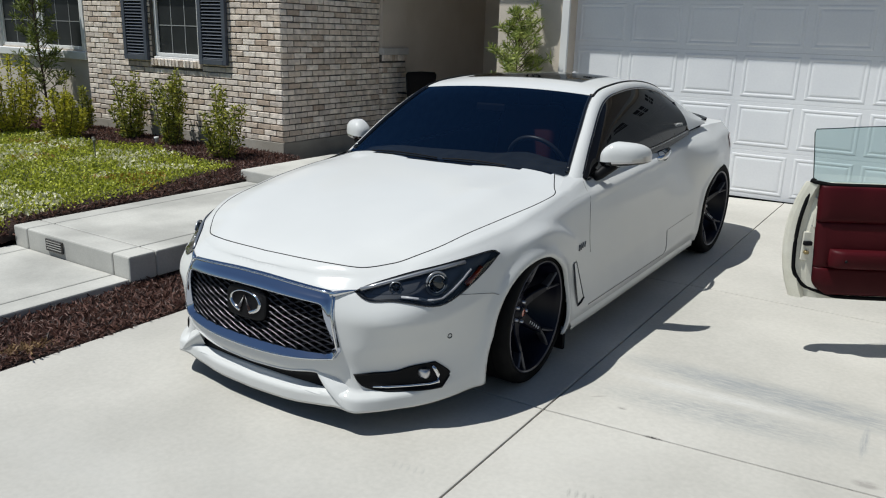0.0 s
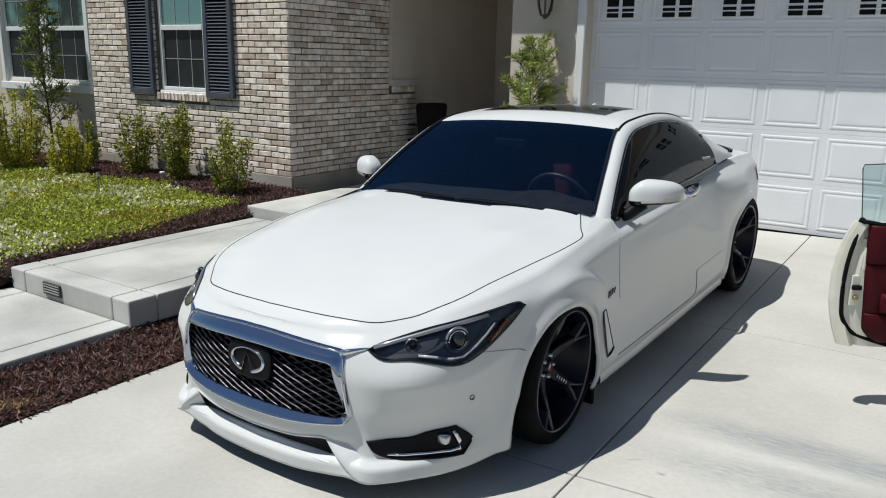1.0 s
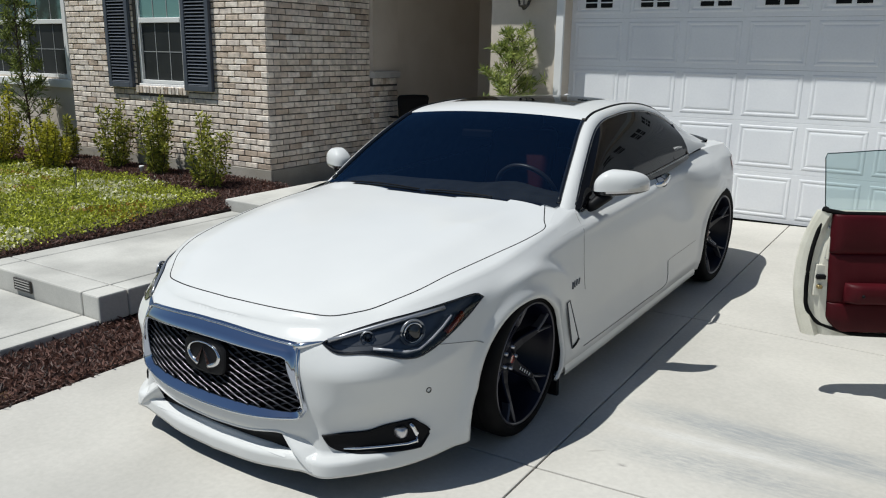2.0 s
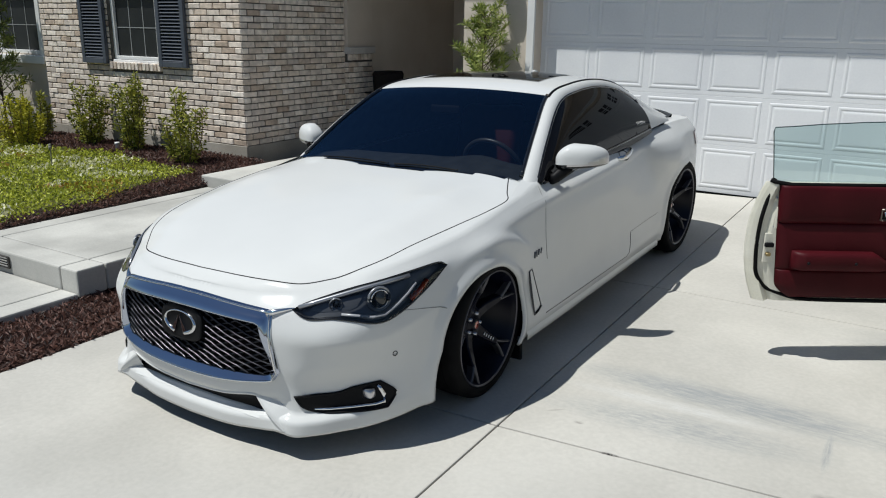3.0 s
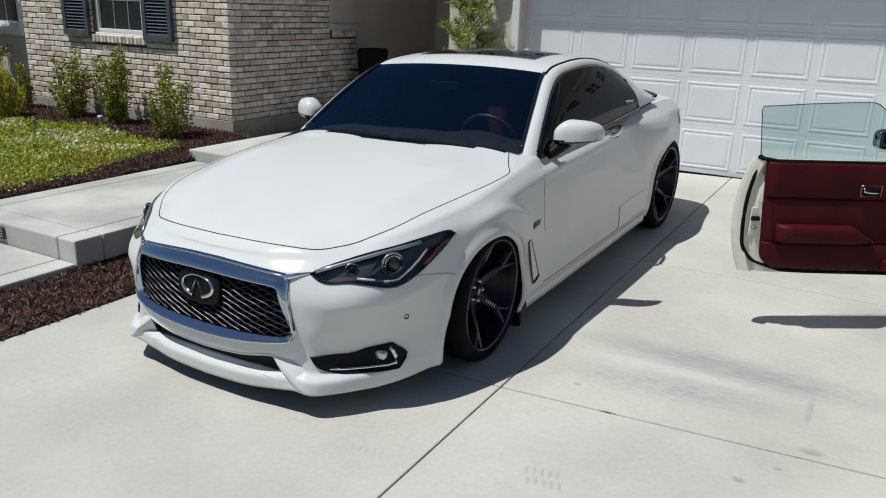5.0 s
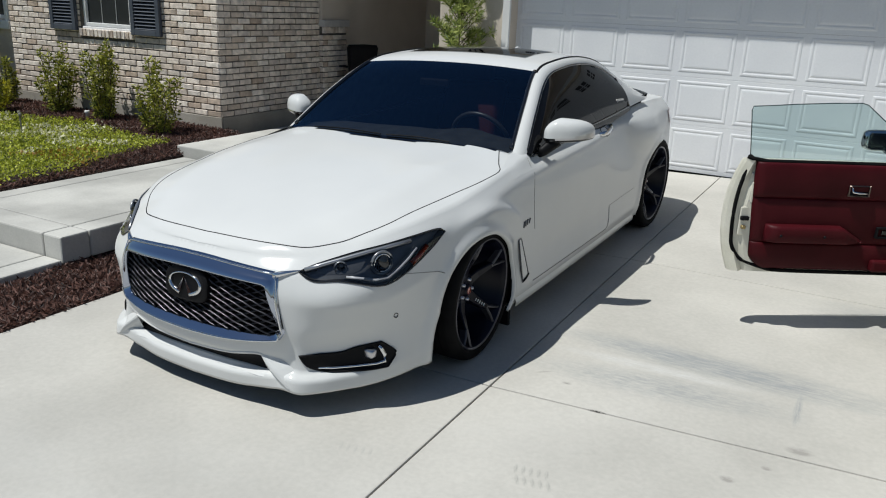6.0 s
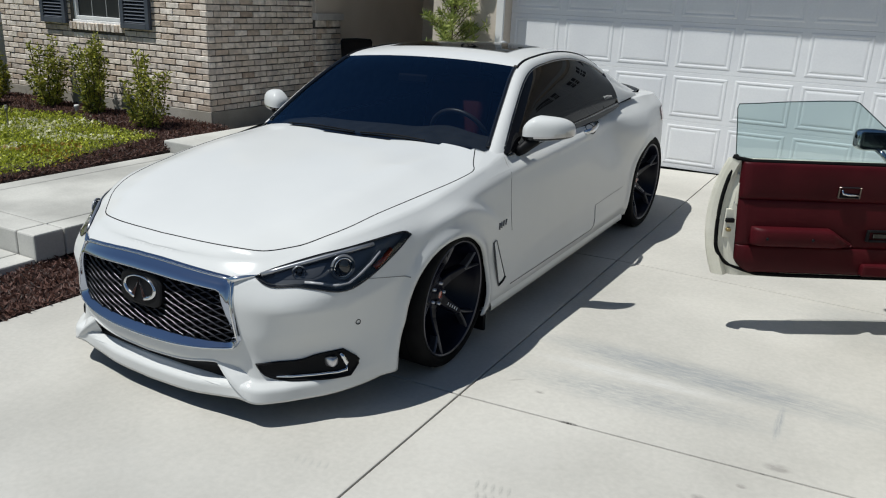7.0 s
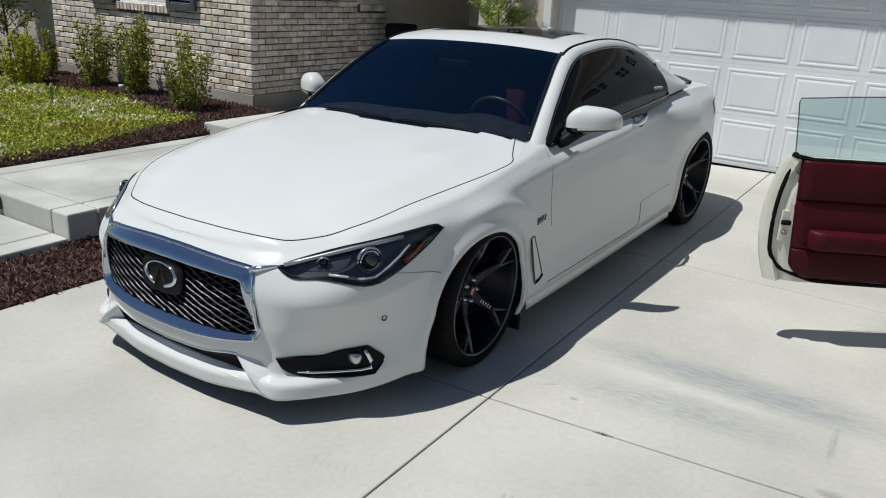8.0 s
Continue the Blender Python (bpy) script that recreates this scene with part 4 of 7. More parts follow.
def wheel(x, y, z, r, rim, turn=0.0):
    s = 1 if x > 0 else -1
    w = new("wheel")
    w.parent = coupe
    w.location = (x, y, z)
    w.rotation_euler = (0, s * radians(2.5), turn)
    w["label"] = "dark navy forked-spoke wheel with a low-profile tyre"
    bm = bmesh.new()
    lathe_into(bm, [(rim - 0.004, -0.010 * s), (rim + 0.003, 0.000), (rim + 0.014, 0.006 * s), (r - 0.022, 0.004 * s), (r - 0.009, -0.006 * s), (r - 0.003, -0.018 * s), (r, -0.034 * s), (r, -0.11 * s), (r, -0.2 * s), (r - 0.007, -0.225 * s), (rim + 0.03, -0.24 * s), (rim - 0.004, -0.23 * s)], 112)
    tyre = part("tyre", bm, RUBBER, w, smooth=True)
    for k in range(3):
        bm = bmesh.new()
        h = -(0.065 + 0.045 * k) * s
        lathe_into(bm, [(r + 0.0004, h - 0.003), (r + 0.0008, h), (r + 0.0004, h + 0.003)], 80)
        part("tread_groove", bm, DARKSHELL, tyre)
    bm = bmesh.new()
    lathe_into(bm, [(rim - 0.009, -0.004 * s), (rim - 0.005, 0.001 * s), (rim - 0.001, 0.0015 * s), (rim + 0.001, -0.003 * s), (rim, -0.010 * s)], 112)
    part("rim_edge", bm, RIMEDGE, w, "thin polished rim edge", smooth=True)
    bm = bmesh.new()
    lathe_into(bm, [(rim - 0.008, -0.004 * s), (rim - 0.012, -0.016 * s), (rim - 0.020, -0.030 * s), (rim - 0.030, -0.20 * s), (0.20, -0.215 * s)], 112)
    part("rim", bm, RIM, w, smooth=True)
    bm = bmesh.new()
    lathe_into(bm, [(0.17, -0.15 * s), (0.175, -0.148 * s), (0.175, -0.17 * s), (0.06, -0.175 * s)], 64)
    part("brake_disc", bm, BRAKE, w, smooth=True)
    bm = bmesh.new()
    lathe_into(bm, [(0.0, -0.21 * s), (rim - 0.03, -0.212 * s)], 48)
    part("backing", bm, DARKSHELL, w)
    q = rim / 0.267
    for k in range(5):
        bm = bmesh.new()
        stem = [(-0.094 * s, 0, 0.030), (-0.090 * s, 0, 0.065), (-0.076 * s, 0, 0.105), (-0.054 * s, 0, 0.145 * q), (-0.030 * s, 0, 0.186 * q)]
        spoke_bar(bm, stem, (0.030, 0.027, 0.024, 0.020, 0.014), (0.05, 0.05, 0.05, 0.05, 0.045), s)
        bmesh.ops.recalc_face_normals(bm, faces=list(bm.faces))
        sp = part("spoke", bm, RIM, w)
        sp.rotation_euler = (k * math.tau / 5 + SPOKE, 0, 0)
        for g in (1, -1):
            bm = bmesh.new()
            spoke_bar(bm, [(-0.034 * s, g * 0.002, 0.176 * q), (-0.020 * s, g * 0.018, 0.214 * q), (-0.008 * s, g * 0.040, 0.2555 * q)], (0.0085, 0.0070, 0.0065), (0.04, 0.035, 0.03), s)
            bmesh.ops.recalc_face_normals(bm, faces=list(bm.faces))
            part("fork", bm, FORK, sp, "grey machined fork of the spoke")
        bm = bmesh.new()
        lathe_into(bm, [(0.0, 0.012 * s), (0.008, 0.010 * s), (0.010, -0.012 * s)], 12)
        nut = part("lug_nut", bm, SILVER, w, smooth=True)
        a = k * math.tau / 5 + SPOKE + 0.63
        nut.location = (-0.088 * s, -math.sin(a) * 0.050, math.cos(a) * 0.050)
    bm = bmesh.new()
    lathe_into(bm, [(0.0, -0.074 * s), (0.024, -0.075 * s), (0.030, -0.080 * s), (0.034, -0.090 * s), (0.07, -0.094 * s), (0.078, -0.10 * s), (0.08, -0.16 * s)], 40)
    part("hub_cap", bm, RIM, w, smooth=True)
    for k in range(5):
        bm = bmesh.new()
        c = Vector((-0.073 * s + 0.0068 * k * s, 0, 0.105 + 0.012 * k))
        tube_into(bm, [c + Vector((0, -0.007, 0)), c + Vector((0, 0.007, 0))], 0.0028, 4)
        mk = part("marking", bm, TRIM, w, "small pale marking")
        mk.rotation_euler = (3 * math.tau / 5 + SPOKE, 0, 0)
    bm = bmesh.new()
    lathe_into(bm, [(0.0, -0.0725 * s), (0.017, -0.0735 * s)], 24)
    part("badge", bm, AMBER, w, "small dark red centre badge")
    return w


# turn of the spokes about the axle
SPOKE = radians(13)
for s in (1, -1):
    wheel(s * 0.874, 0.080, 0.318, 0.321, 0.265, radians(2.3))
    wheel(s * 0.822, 2.95, 0.345, 0.347, 0.283)
# dark lining of the wheel wells and behind the openings
for y in (0.03, 2.93):
    for s in (1, -1):
        bm = bmesh.new()
        rows = []
        for i in range(25):
            a = math.pi * (i / 24) * 1.16 - 0.25
            rows.append([(s * xx, y + 0.345 * math.cos(a), 0.325 + 0.345 * math.sin(a)) for xx in ((0.79 if y < 1 else 0.72), 0.5)])
        grid_into(bm, rows)
        part("wheel_well", bm, DARKSHELL, coupe, smooth=True)
bm = bmesh.new()
for z in (0.122, 0.136):
    loop = [wall_point(q * 0.1, max(z, smooth_at(BOTTOM, q * 0.1) + 0.01), -0.004) for q in range(0, 52)]
    bm.faces.new([bm.verts.new((p.x, p.y, z)) for p in loop] + [bm.verts.new((-p.x, p.y, z)) for p in loop[:0:-1]])
part("undertray", bm, BLACK, coupe)
bm = bmesh.new()
box_into(bm, -0.58, 0.58, -0.66, 3.5, 0.17, 0.56, 0.05)
part("underbody", bm, DARKSHELL, coupe)
for s in (1, -1):
    bm = box(s * 0.742 - 0.117, s * 0.742 + 0.117, 0.398, 0.416, 0.045, 0.30, 0.008)
    part("mud_flap", bm, BLACK, coupe)
    # sill extension
    bm = bmesh.new()
    rows = []
    for i in range(41):
        y = 0.40 + 2.06 * i / 40
        p = side_point(y, 0.21)
        rows.append([(s * (p.x - 0.004), y, 0.205), (s * (p.x + 0.003), y, 0.185), (s * (p.x + 0.001), y, 0.160), (s * (p.x - 0.05), y, 0.156)])
    grid_into(bm, rows)
    part("side_sill", bm, PAINT, coupe, smooth=True)


# ---- front of the coupe ----
def ruled(top, low, n, off):
    """Rows between two lines on the car's wall, given as outline place and height."""
    rows = []
    for (qa, za), (qb, zb) in zip(top, low):
        rows.append([wall_point(qa + (qb - qa) * k / n, za + (zb - za) * k / n, off) for k in range(n + 1)])
    return rows


def both_sides(name, build, mat, label="", smooth=True):
    """build(bm) makes the left one; the right one is its mirror image."""
    made = []
    for s in (1, -1):
        bm = bmesh.new()
        build(bm)
        if s < 0:
            for v in bm.verts:
                v.co.x = -v.co.x
            bmesh.ops.reverse_faces(bm, faces=list(bm.faces))
        made.append(part(name, bm, mat, coupe, label, smooth=smooth))
    return made


def sub_both(name, parents, build, mat, label="", smooth=True):
    for s, parent in zip((1, -1), parents):
        bm = bmesh.new()
        build(bm)
        if s < 0:
            for v in bm.verts:
                v.co.x = -v.co.x
            bmesh.ops.reverse_faces(bm, faces=list(bm.faces))
        part(name, bm, mat, parent, label, smooth=smooth)


TOP_LINE, LOW_LINE = lamp_lines()
lamps = both_sides("headlight", lambda bm: grid_into(bm, ruled(TOP_LINE, LOW_LINE, 10, -0.032)), LAMPGREY, "dark swept-back headlight")


def lamp_wall(bm):
    for line in (TOP_LINE, LOW_LINE):
        grid_into(bm, [[wall_point(q, z, 0.001), wall_point(q, z, -0.034)] for q, z in line])


def lamp_rim(bm):
    loop = TOP_LINE + LOW_LINE[-2:0:-1]
    tube_into(bm, [wall_point(q, z, 0.0020) for q, z in loop], 0.0036, 6, closed=True)


sub_both("surround", lamps, lamp_wall, LAMPGREY)
sub_both("gasket", lamps, lamp_rim, GLOSSBLACK)
sub_both("lens", lamps, lambda bm: grid_into(bm, ruled(TOP_LINE, LOW_LINE, 10, 0.0035)), CLEAR)


def on_lamp(x, z, off):
    return wall_point(q_at(x, z), z, off)


def lens_ball(x, z, r, off, squash=0.55):
    def build(bm):
        c = on_lamp(x, z, off)
        made = bmesh.ops.create_uvsphere(bm, u_segments=24, v_segments=14, radius=r)["verts"]
        for v in made:
            v.co = Vector((v.co.x * 0.9, v.co.y * 0.6, v.co.z * 0.95)) + c
    return build


def ring_of(x, z, r, t, off):
    def build(bm):
        c = on_lamp(x, z, off)
        d = on_lamp(x, z, off + 0.1) - c
        a = d.cross(Vector((0, 0, 1))).normalized()
        b = a.cross(d).normalized()
        tube_into(bm, [c + (a * math.cos(k * math.tau / 28) + b * math.sin(k * math.tau / 28)) * r for k in range(28)], t, 6, closed=True)
    return build


def strip_of(points, r, off, flat=1.0):
    def build(bm):
        tube_into(bm, [on_lamp(x, z, off) for x, z in points], r, 6, flat=flat)
    return build


sub_both("projector", lamps, lens_ball(0.744, 0.606, 0.040, -0.018), BLACKGLASS)
sub_both("projector_ring", lamps, ring_of(0.744, 0.606, 0.046, 0.0050, -0.008), SHROUD)
sub_both("inner_ring", lamps, ring_of(0.744, 0.606, 0.036, 0.003, -0.004), CHROME)
sub_both("reflector", lamps, lens_ball(0.632, 0.594, 0.022, -0.026), BLACKGLASS)
sub_both("reflector_ring", lamps, ring_of(0.632, 0.594, 0.024, 0.003, -0.016), SHROUD)
sub_both("shroud", lamps, lambda bm: grid_into(bm, [[on_lamp(x, z, off) for z, off in ((zl, -0.030), ((zl + zh) / 2, -0.024), (zh, -0.020))] for x, zl, zh in ((0.56, 0.572, 0.592), (0.60, 0.567, 0.604), (0.645, 0.568, 0.610), (0.685, 0.570, 0.620), (0.702, 0.580, 0.620))]), LAMPGREY)
sub_both("running_light", lamps, strip_of([(0.66, 0.566), (0.70, 0.560), (0.745, 0.549), (0.772, 0.552), (0.788, 0.580), (0.799, 0.612), (0.806, 0.645)], 0.0075, -0.003), LAMPSTRIP)
sub_both("brow", lamps, strip_of([(0.515, 0.588), (0.56, 0.604), (0.62, 0.624), (0.68, 0.644), (0.74, 0.661), (0.785, 0.673)], 0.0100, -0.001), SHROUD)
sub_both("side_marker", lamps, strip_of([(0.812, 0.586), (0.821, 0.612), (0.826, 0.642)], 0.013, -0.010), AMBER)


# grille
def grille_loop(share):
    """Points round the grille at a share of the way from the mesh's edge (0) to the frame's outer edge (1)."""
    def top(x): return (0.549 - 0.016 * (x / 0.40) ** 2) * (1 - share) + (0.603 - 0.024 * (x / 0.42) ** 2) * share
    def foot(x): return (0.312 + 0.014 * (x / 0.43) ** 2) * (1 - share) + (0.275 + 0.036 * (x / 0.46) ** 2) * share
    xt, xb = 0.406 + 0.030 * share, 0.443 + 0.034 * share
    pts = []
    for i in range(49):
        x = -xt + 2 * xt * i / 48
        d = max(0.0, (abs(x) - (xt - 0.02)) / 0.02)
        pts.append((x, top(x) - 0.006 * d * d))
    z0, r = top(xt) - 0.006, 0.030
    z1 = foot(xb) + r
    for i in range(1, 13):
        k = i / 13
        pts.append((xt + (xb - xt) * k, z0 + (z1 - z0) * k))
    for i in range(49):
        x = xb - 2 * xb * i / 48
        d = max(0.0, (abs(x) - (xb - r)) / r)
        pts.append((x, foot(x) + r * (1 - math.sqrt(max(0.0, 1 - d * d)))))
    for i in range(1, 13):
        k = 1 - i / 13
        pts.append((-(xt + (xb - xt) * k), z0 + (z1 - z0) * k))
    return pts


def frame_ring(levels):
    """levels: share of the way outwards, and how proud it stands at the head and at the foot."""
    bm = bmesh.new()
    loops = []
    for share, head, foot in levels:
        ring = []
        for x, z in grille_loop(share):
            k = max(0.0, min(1.0, (z - 0.36) / 0.17))
            ring.append(bm.verts.new(front_point(x, z, foot + (head - foot) * k)))
        loops.append(ring)
    n = len(loops[0])
    for a, b in zip(loops, loops[1:]):
        for k in range(n):
            bm.faces.new((a[k], a[(k + 1) % n], b[(k + 1) % n], b[k]))
    bmesh.ops.recalc_face_normals(bm, faces=list(bm.faces))
    return bm


grille = part("grille", frame_ring([(-0.06, -0.055, -0.045), (-0.03, 0.014, -0.014), (0.02, 0.022, -0.011), (0.12, 0.024, -0.007), (0.45, 0.014, 0.003), (0.72, 0.008, 0.012), (0.80, 0.009, 0.014),
                                    (0.90, 0.008, 0.010), (0.98, 0.004, 0.002), (1.04, -0.010, -0.012)]), DARKCHROME, coupe, "chrome-framed black mesh grille", smooth=True)
bm = bmesh.new()
tube_into(bm, [front_point(x, z, 0.011 if z > 0.45 else 0.013) for x, z in grille_loop(0.88)[:-1]], 0.0042, 6, closed=True)
part("bright_edge", bm, CHROME, grille, "bright chrome bead", smooth=True)
bm = bmesh.new()
grid_into(bm, [[front_point(-0.46 + 0.92 * i / 40, 0.29 + 0.28 * j / 6, -0.06) for j in range(7)] for i in range(41)])
part("backing", bm, DARKSHELL, grille, smooth=True)


def lattice():
    """Wavy strips crossing each other, thicker at their crossings."""
    gap, slope = 0.0258, 0.36
    for g in (1, -1):
        for k in range(-16, 40):
            pts, rad = [], []
            for i in range(110):
                x = -0.45 + 0.90 * i / 109
                u = x * 70 + k * math.pi
                z = 0.212 + gap * k + g * slope * x + g * 0.0014 * math.sin(u)
                a, b = 0.310 + 0.013 * (x / 0.43) ** 2, 0.553 - 0.016 * (x / 0.40) ** 2
                if a < z < b and abs(x) < grille_side(z) + 0.004:
                    pts.append(front_point(x, z, -0.020 - 0.004 * g))
                    rad.append(0.0040 + 0.0006 * math.cos(u))
            if len(pts) > 3:
                bm = bmesh.new()
                keep = list(range(0, len(pts) - 1, 2)) + [len(pts) - 1]
                tube_into(bm, [pts[j] for j in keep], [rad[j] for j in keep], 5, flat=1.9)
                part("mesh_bar", bm, MESHBAR, grille, smooth=True)


lattice()


def emblem():
    """Plain chrome oval, open at its foot, with two tapered wedges, on a black plate."""
    cz = 0.472

    def at(x, z, off):
        return front_point(x, z, off)
    bm = bmesh.new()
    rows = []
    for off, grow in ((-0.03, 1.0), (0.000, 1.0), (0.004, 0.95), (0.005, 0.85)):
        row = []
        for k in range(48):
            c, w = math.cos(k * math.tau / 48), math.sin(k * math.tau / 48)
            row.append(bm.verts.new(at(0.122 * grow * math.copysign(abs(c) ** 0.55, c), cz - 0.004 + 0.068 * grow * math.copysign(abs(w) ** 0.55, w), off)))
        rows.append(row)
    for a, b in zip(rows, rows[1:]):
        for k in range(48):
            bm.faces.new((a[k], a[(k + 1) % 48], b[(k + 1) % 48], b[k]))
    bm.faces.new(rows[-1])
    bmesh.ops.recalc_face_normals(bm, faces=list(bm.faces))
    e = part("emblem", bm, BLACK, grille, "plain chrome oval emblem on a black plate", smooth=False)
    bm = bmesh.new()
    sections = []
    for i in range(57):
        a = radians(-90 + 20 + 320 * i / 56)
        c, w = math.cos(a), math.sin(a)
        low = max(0.0, -w)
        t = 0.0075 + 0.013 * max(0.0, 0.45 - 0.75 * w) * abs(c) ** 0.3
        ox, oz = 0.096 * c, 0.050 * w
        ix, iz = (0.096 - t * 1.15) * c, (0.050 - t * 0.85) * w
        mx, mz = (ox + ix) / 2, (oz + iz) / 2
        sections.append([at(ox, cz + oz, 0.004), at(ox * 0.99 + ix * 0.01, cz + oz, 0.009), at(mx, cz + mz, 0.014), at(ix, cz + iz, 0.009), at(ix, cz + iz, 0.004)])
    vs = grid_into(bm, sections)
    bm.faces.new(vs[0])
    bm.faces.new(vs[-1][::-1])
    bmesh.ops.recalc_face_normals(bm, faces=list(bm.faces))
    part("oval_ring", bm, CHROME, e, smooth=True)
    for g in (1, -1):
        bm = bmesh.new()
        outer = [(0.052, -0.042), (0.030, -0.050), (0.004, 0.030), (0.0, 0.034)] if g > 0 else [(-0.052, -0.042), (-0.030, -0.050), (-0.004, 0.030), (0.0, 0.034)]
        base = [bm.verts.new(at(x, cz + z, 0.004)) for x, z in outer]
        lid = [bm.verts.new(at(x * 0.97, cz + z * 0.97, 0.011)) for x, z in outer]
        bm.faces.new(lid)
        for k in range(4):
            bm.faces.new((base[k], base[(k + 1) % 4], lid[(k + 1) % 4], lid[k]))
        bmesh.ops.recalc_face_normals(bm, faces=list(bm.faces))
        part("oval_wedge", bm, CHROME, e)


emblem()

# chrome flicks from the grille to the lamps
both_sides("chrome_tip", lambda bm: tube_into(bm, [front_point(x, z, 0.004) for x, z in ((0.418, 0.566), (0.440, 0.573), (0.465, 0.579), (0.488, 0.584), (0.506, 0.588))], [0.013, 0.012, 0.009, 0.006, 0.002], 10), CHROME)

# lower intake, splitter edge and fog pockets
bm = bmesh.new()
grid_into(bm, [[front_point(-0.43 + 0.86 * i / 40, 0.155 + 0.100 * j / 4, -0.012) for j in range(5)] for i in range(41)])
part("lower_intake", bm, BLACK, coupe, smooth=True)
bm = bmesh.new()
ends = [(-0.412, 0.165), (-0.392, 0.200), (-0.362, 0.241), (-0.2, 0.218), (0.0, 0.207), (0.2, 0.218), (0.362, 0.241), (0.392, 0.200), (0.412, 0.165)]
tube_into(bm, [front_point(*catmull(ends, 8 * k / 64), -0.002) for k in range(65)], 0.0065, 8)
part("intake_edge", bm, PAINT, coupe, smooth=True)
bm = bmesh.new()
rows = []
for i in range(61):
    x = -0.435 + 0.87 * i / 60
    fade = max(0.0, (abs(x) - 0.385) / 0.05)
    rows.append([front_point(x, z, off - 0.006 * fade) for z, off in ((0.146, 0.0008), (0.1590, 0.0022), (0.1640, 0.0005), (0.1660, -0.006), (0.1680, -0.013))])
grid_into(bm, rows)
part("lip_shelf", bm, PAINT, coupe, smooth=True)


def blade(bm):
    """Fin from the intake's end down to the splitter's corner."""
    rows = []
    for i in range(9):
        k = i / 8
        ridge = front_point(0.372, 0.236, 0.004).lerp(front_point(0.512, 0.124, 0.004), k) + Vector((0, -0.010 * math.sin(k * math.pi), 0))
        foot = front_point(0.374, 0.164, -0.016).lerp(front_point(0.480, 0.126, -0.002), k)
        outer = front_point(0.41 + 0.21 * k, 0.245 - 0.10 * k, -0.008)
        rows.append([foot, foot.lerp(ridge, 0.5), ridge, ridge.lerp(outer, 0.25), ridge.lerp(outer, 0.6), outer])
    grid_into(bm, rows)


both_sides("splitter_blade", blade, PAINT)
FOG_TOP = [(0.520, 0.245), (0.578, 0.248), (0.636, 0.249), (0.678, 0.264), (0.743, 0.276)]
FOG_LOW = [(0.520, 0.250), (0.548, 0.205), (0.600, 0.180), (0.690, 0.174), (0.770, 0.172)]
FOG_END = [(0.741, 0.26), (0.762, 0.24), (0.778, 0.195), (0.775, 0.178), (0.770, 0.172)]


def fog_rows(off, n=24):
    rows = []
    for i in range(n + 1):
        u = i / n * 4
        (xa, za), (xb, zb) = catmull(FOG_TOP, u), catmull(FOG_LOW, u)
        row = []
        for k in range(9):
            x, z = xa + (xb - xa) * k / 8, za + (zb - za) * k / 8
            if u > 3:
                ex = catmull(FOG_END, k / 2)[0]
                x += (ex - (0.741 + (0.770 - 0.741) * k / 8)) * (u - 3)
            row.append(wall_point(q_at(x, z), z, off))
        rows.append(row)
    return rows


pockets = both_sides("fog_pocket", lambda bm: grid_into(bm, fog_rows(0.004)), BLACK, "black fog lamp pocket with chrome trim")


def fog_edge(bm):
    rows = fog_rows(0.003)
    loop = [r[0] for r in rows] + rows[-1][1:-1] + [r[-1] for r in rows[::-1]]
    tube_into(bm, loop[:-1], 0.005, 6, closed=True)


sub_both("pocket_rim", pockets, fog_edge, BLACK)
sub_both("trim_strip", pockets, lambda bm: tube_into(bm, [wall_point(q_at(x, z), z, 0.009) for x, z in ((0.578, 0.196), (0.62, 0.192), (0.68, 0.190), (0.735, 0.191), (0.757, 0.194), (0.752, 0.222), (0.742, 0.250), (0.735, 0.264))], [0.004, 0.006, 0.006, 0.006, 0.008, 0.009, 0.009, 0.006], 8), CHROME)


def fog_lens(bm):
    c = wall_point(q_at(0.715, 0.236), 0.236, 0.004)
    made = bmesh.ops.create_uvsphere(bm, u_segments=20, v_segments=12, radius=1)["verts"]
    for v in made:
        p = v.co
        f = lambda t: math.copysign(abs(t) ** 0.6, t)
        v.co = Vector((f(p.x) * 0.026, f(p.y) * 0.020, f(p.z) * 0.021)) + c


sub_both("fog_lamp", pockets, fog_lens, SILVER)


def sensor(bm):
    c = side = wall_point(q_at(0.783, 0.384), 0.384, 0.001)
    d = (wall_point(q_at(0.783, 0.384), 0.384, 0.1) - c).normalized()
    a = d.cross(Vector((0, 0, 1))).normalized()
    b = a.cross(d)
    tube_into(bm, [c + (a * math.cos(k * math.tau / 16) + b * math.sin(k * math.tau / 16)) * 0.0095 for k in range(16)], 0.002, 5, closed=True)


both_sides("parking_sensor", sensor, BLACK)


# panel gaps
def gap_line(bm, points, r=0.0028):
    tube_into(bm, points, r, 5)


def hood_gap(bm):
    line = []
    for i in range(90):
        y, x = catmull(HOOD_EDGE, i / 89 * (len(HOOD_EDGE) - 1))
        if y < 0.62:
            line.append(top_point(x, y, up=-0.0012))
    tube_into(bm, line, 0.0030, 5)


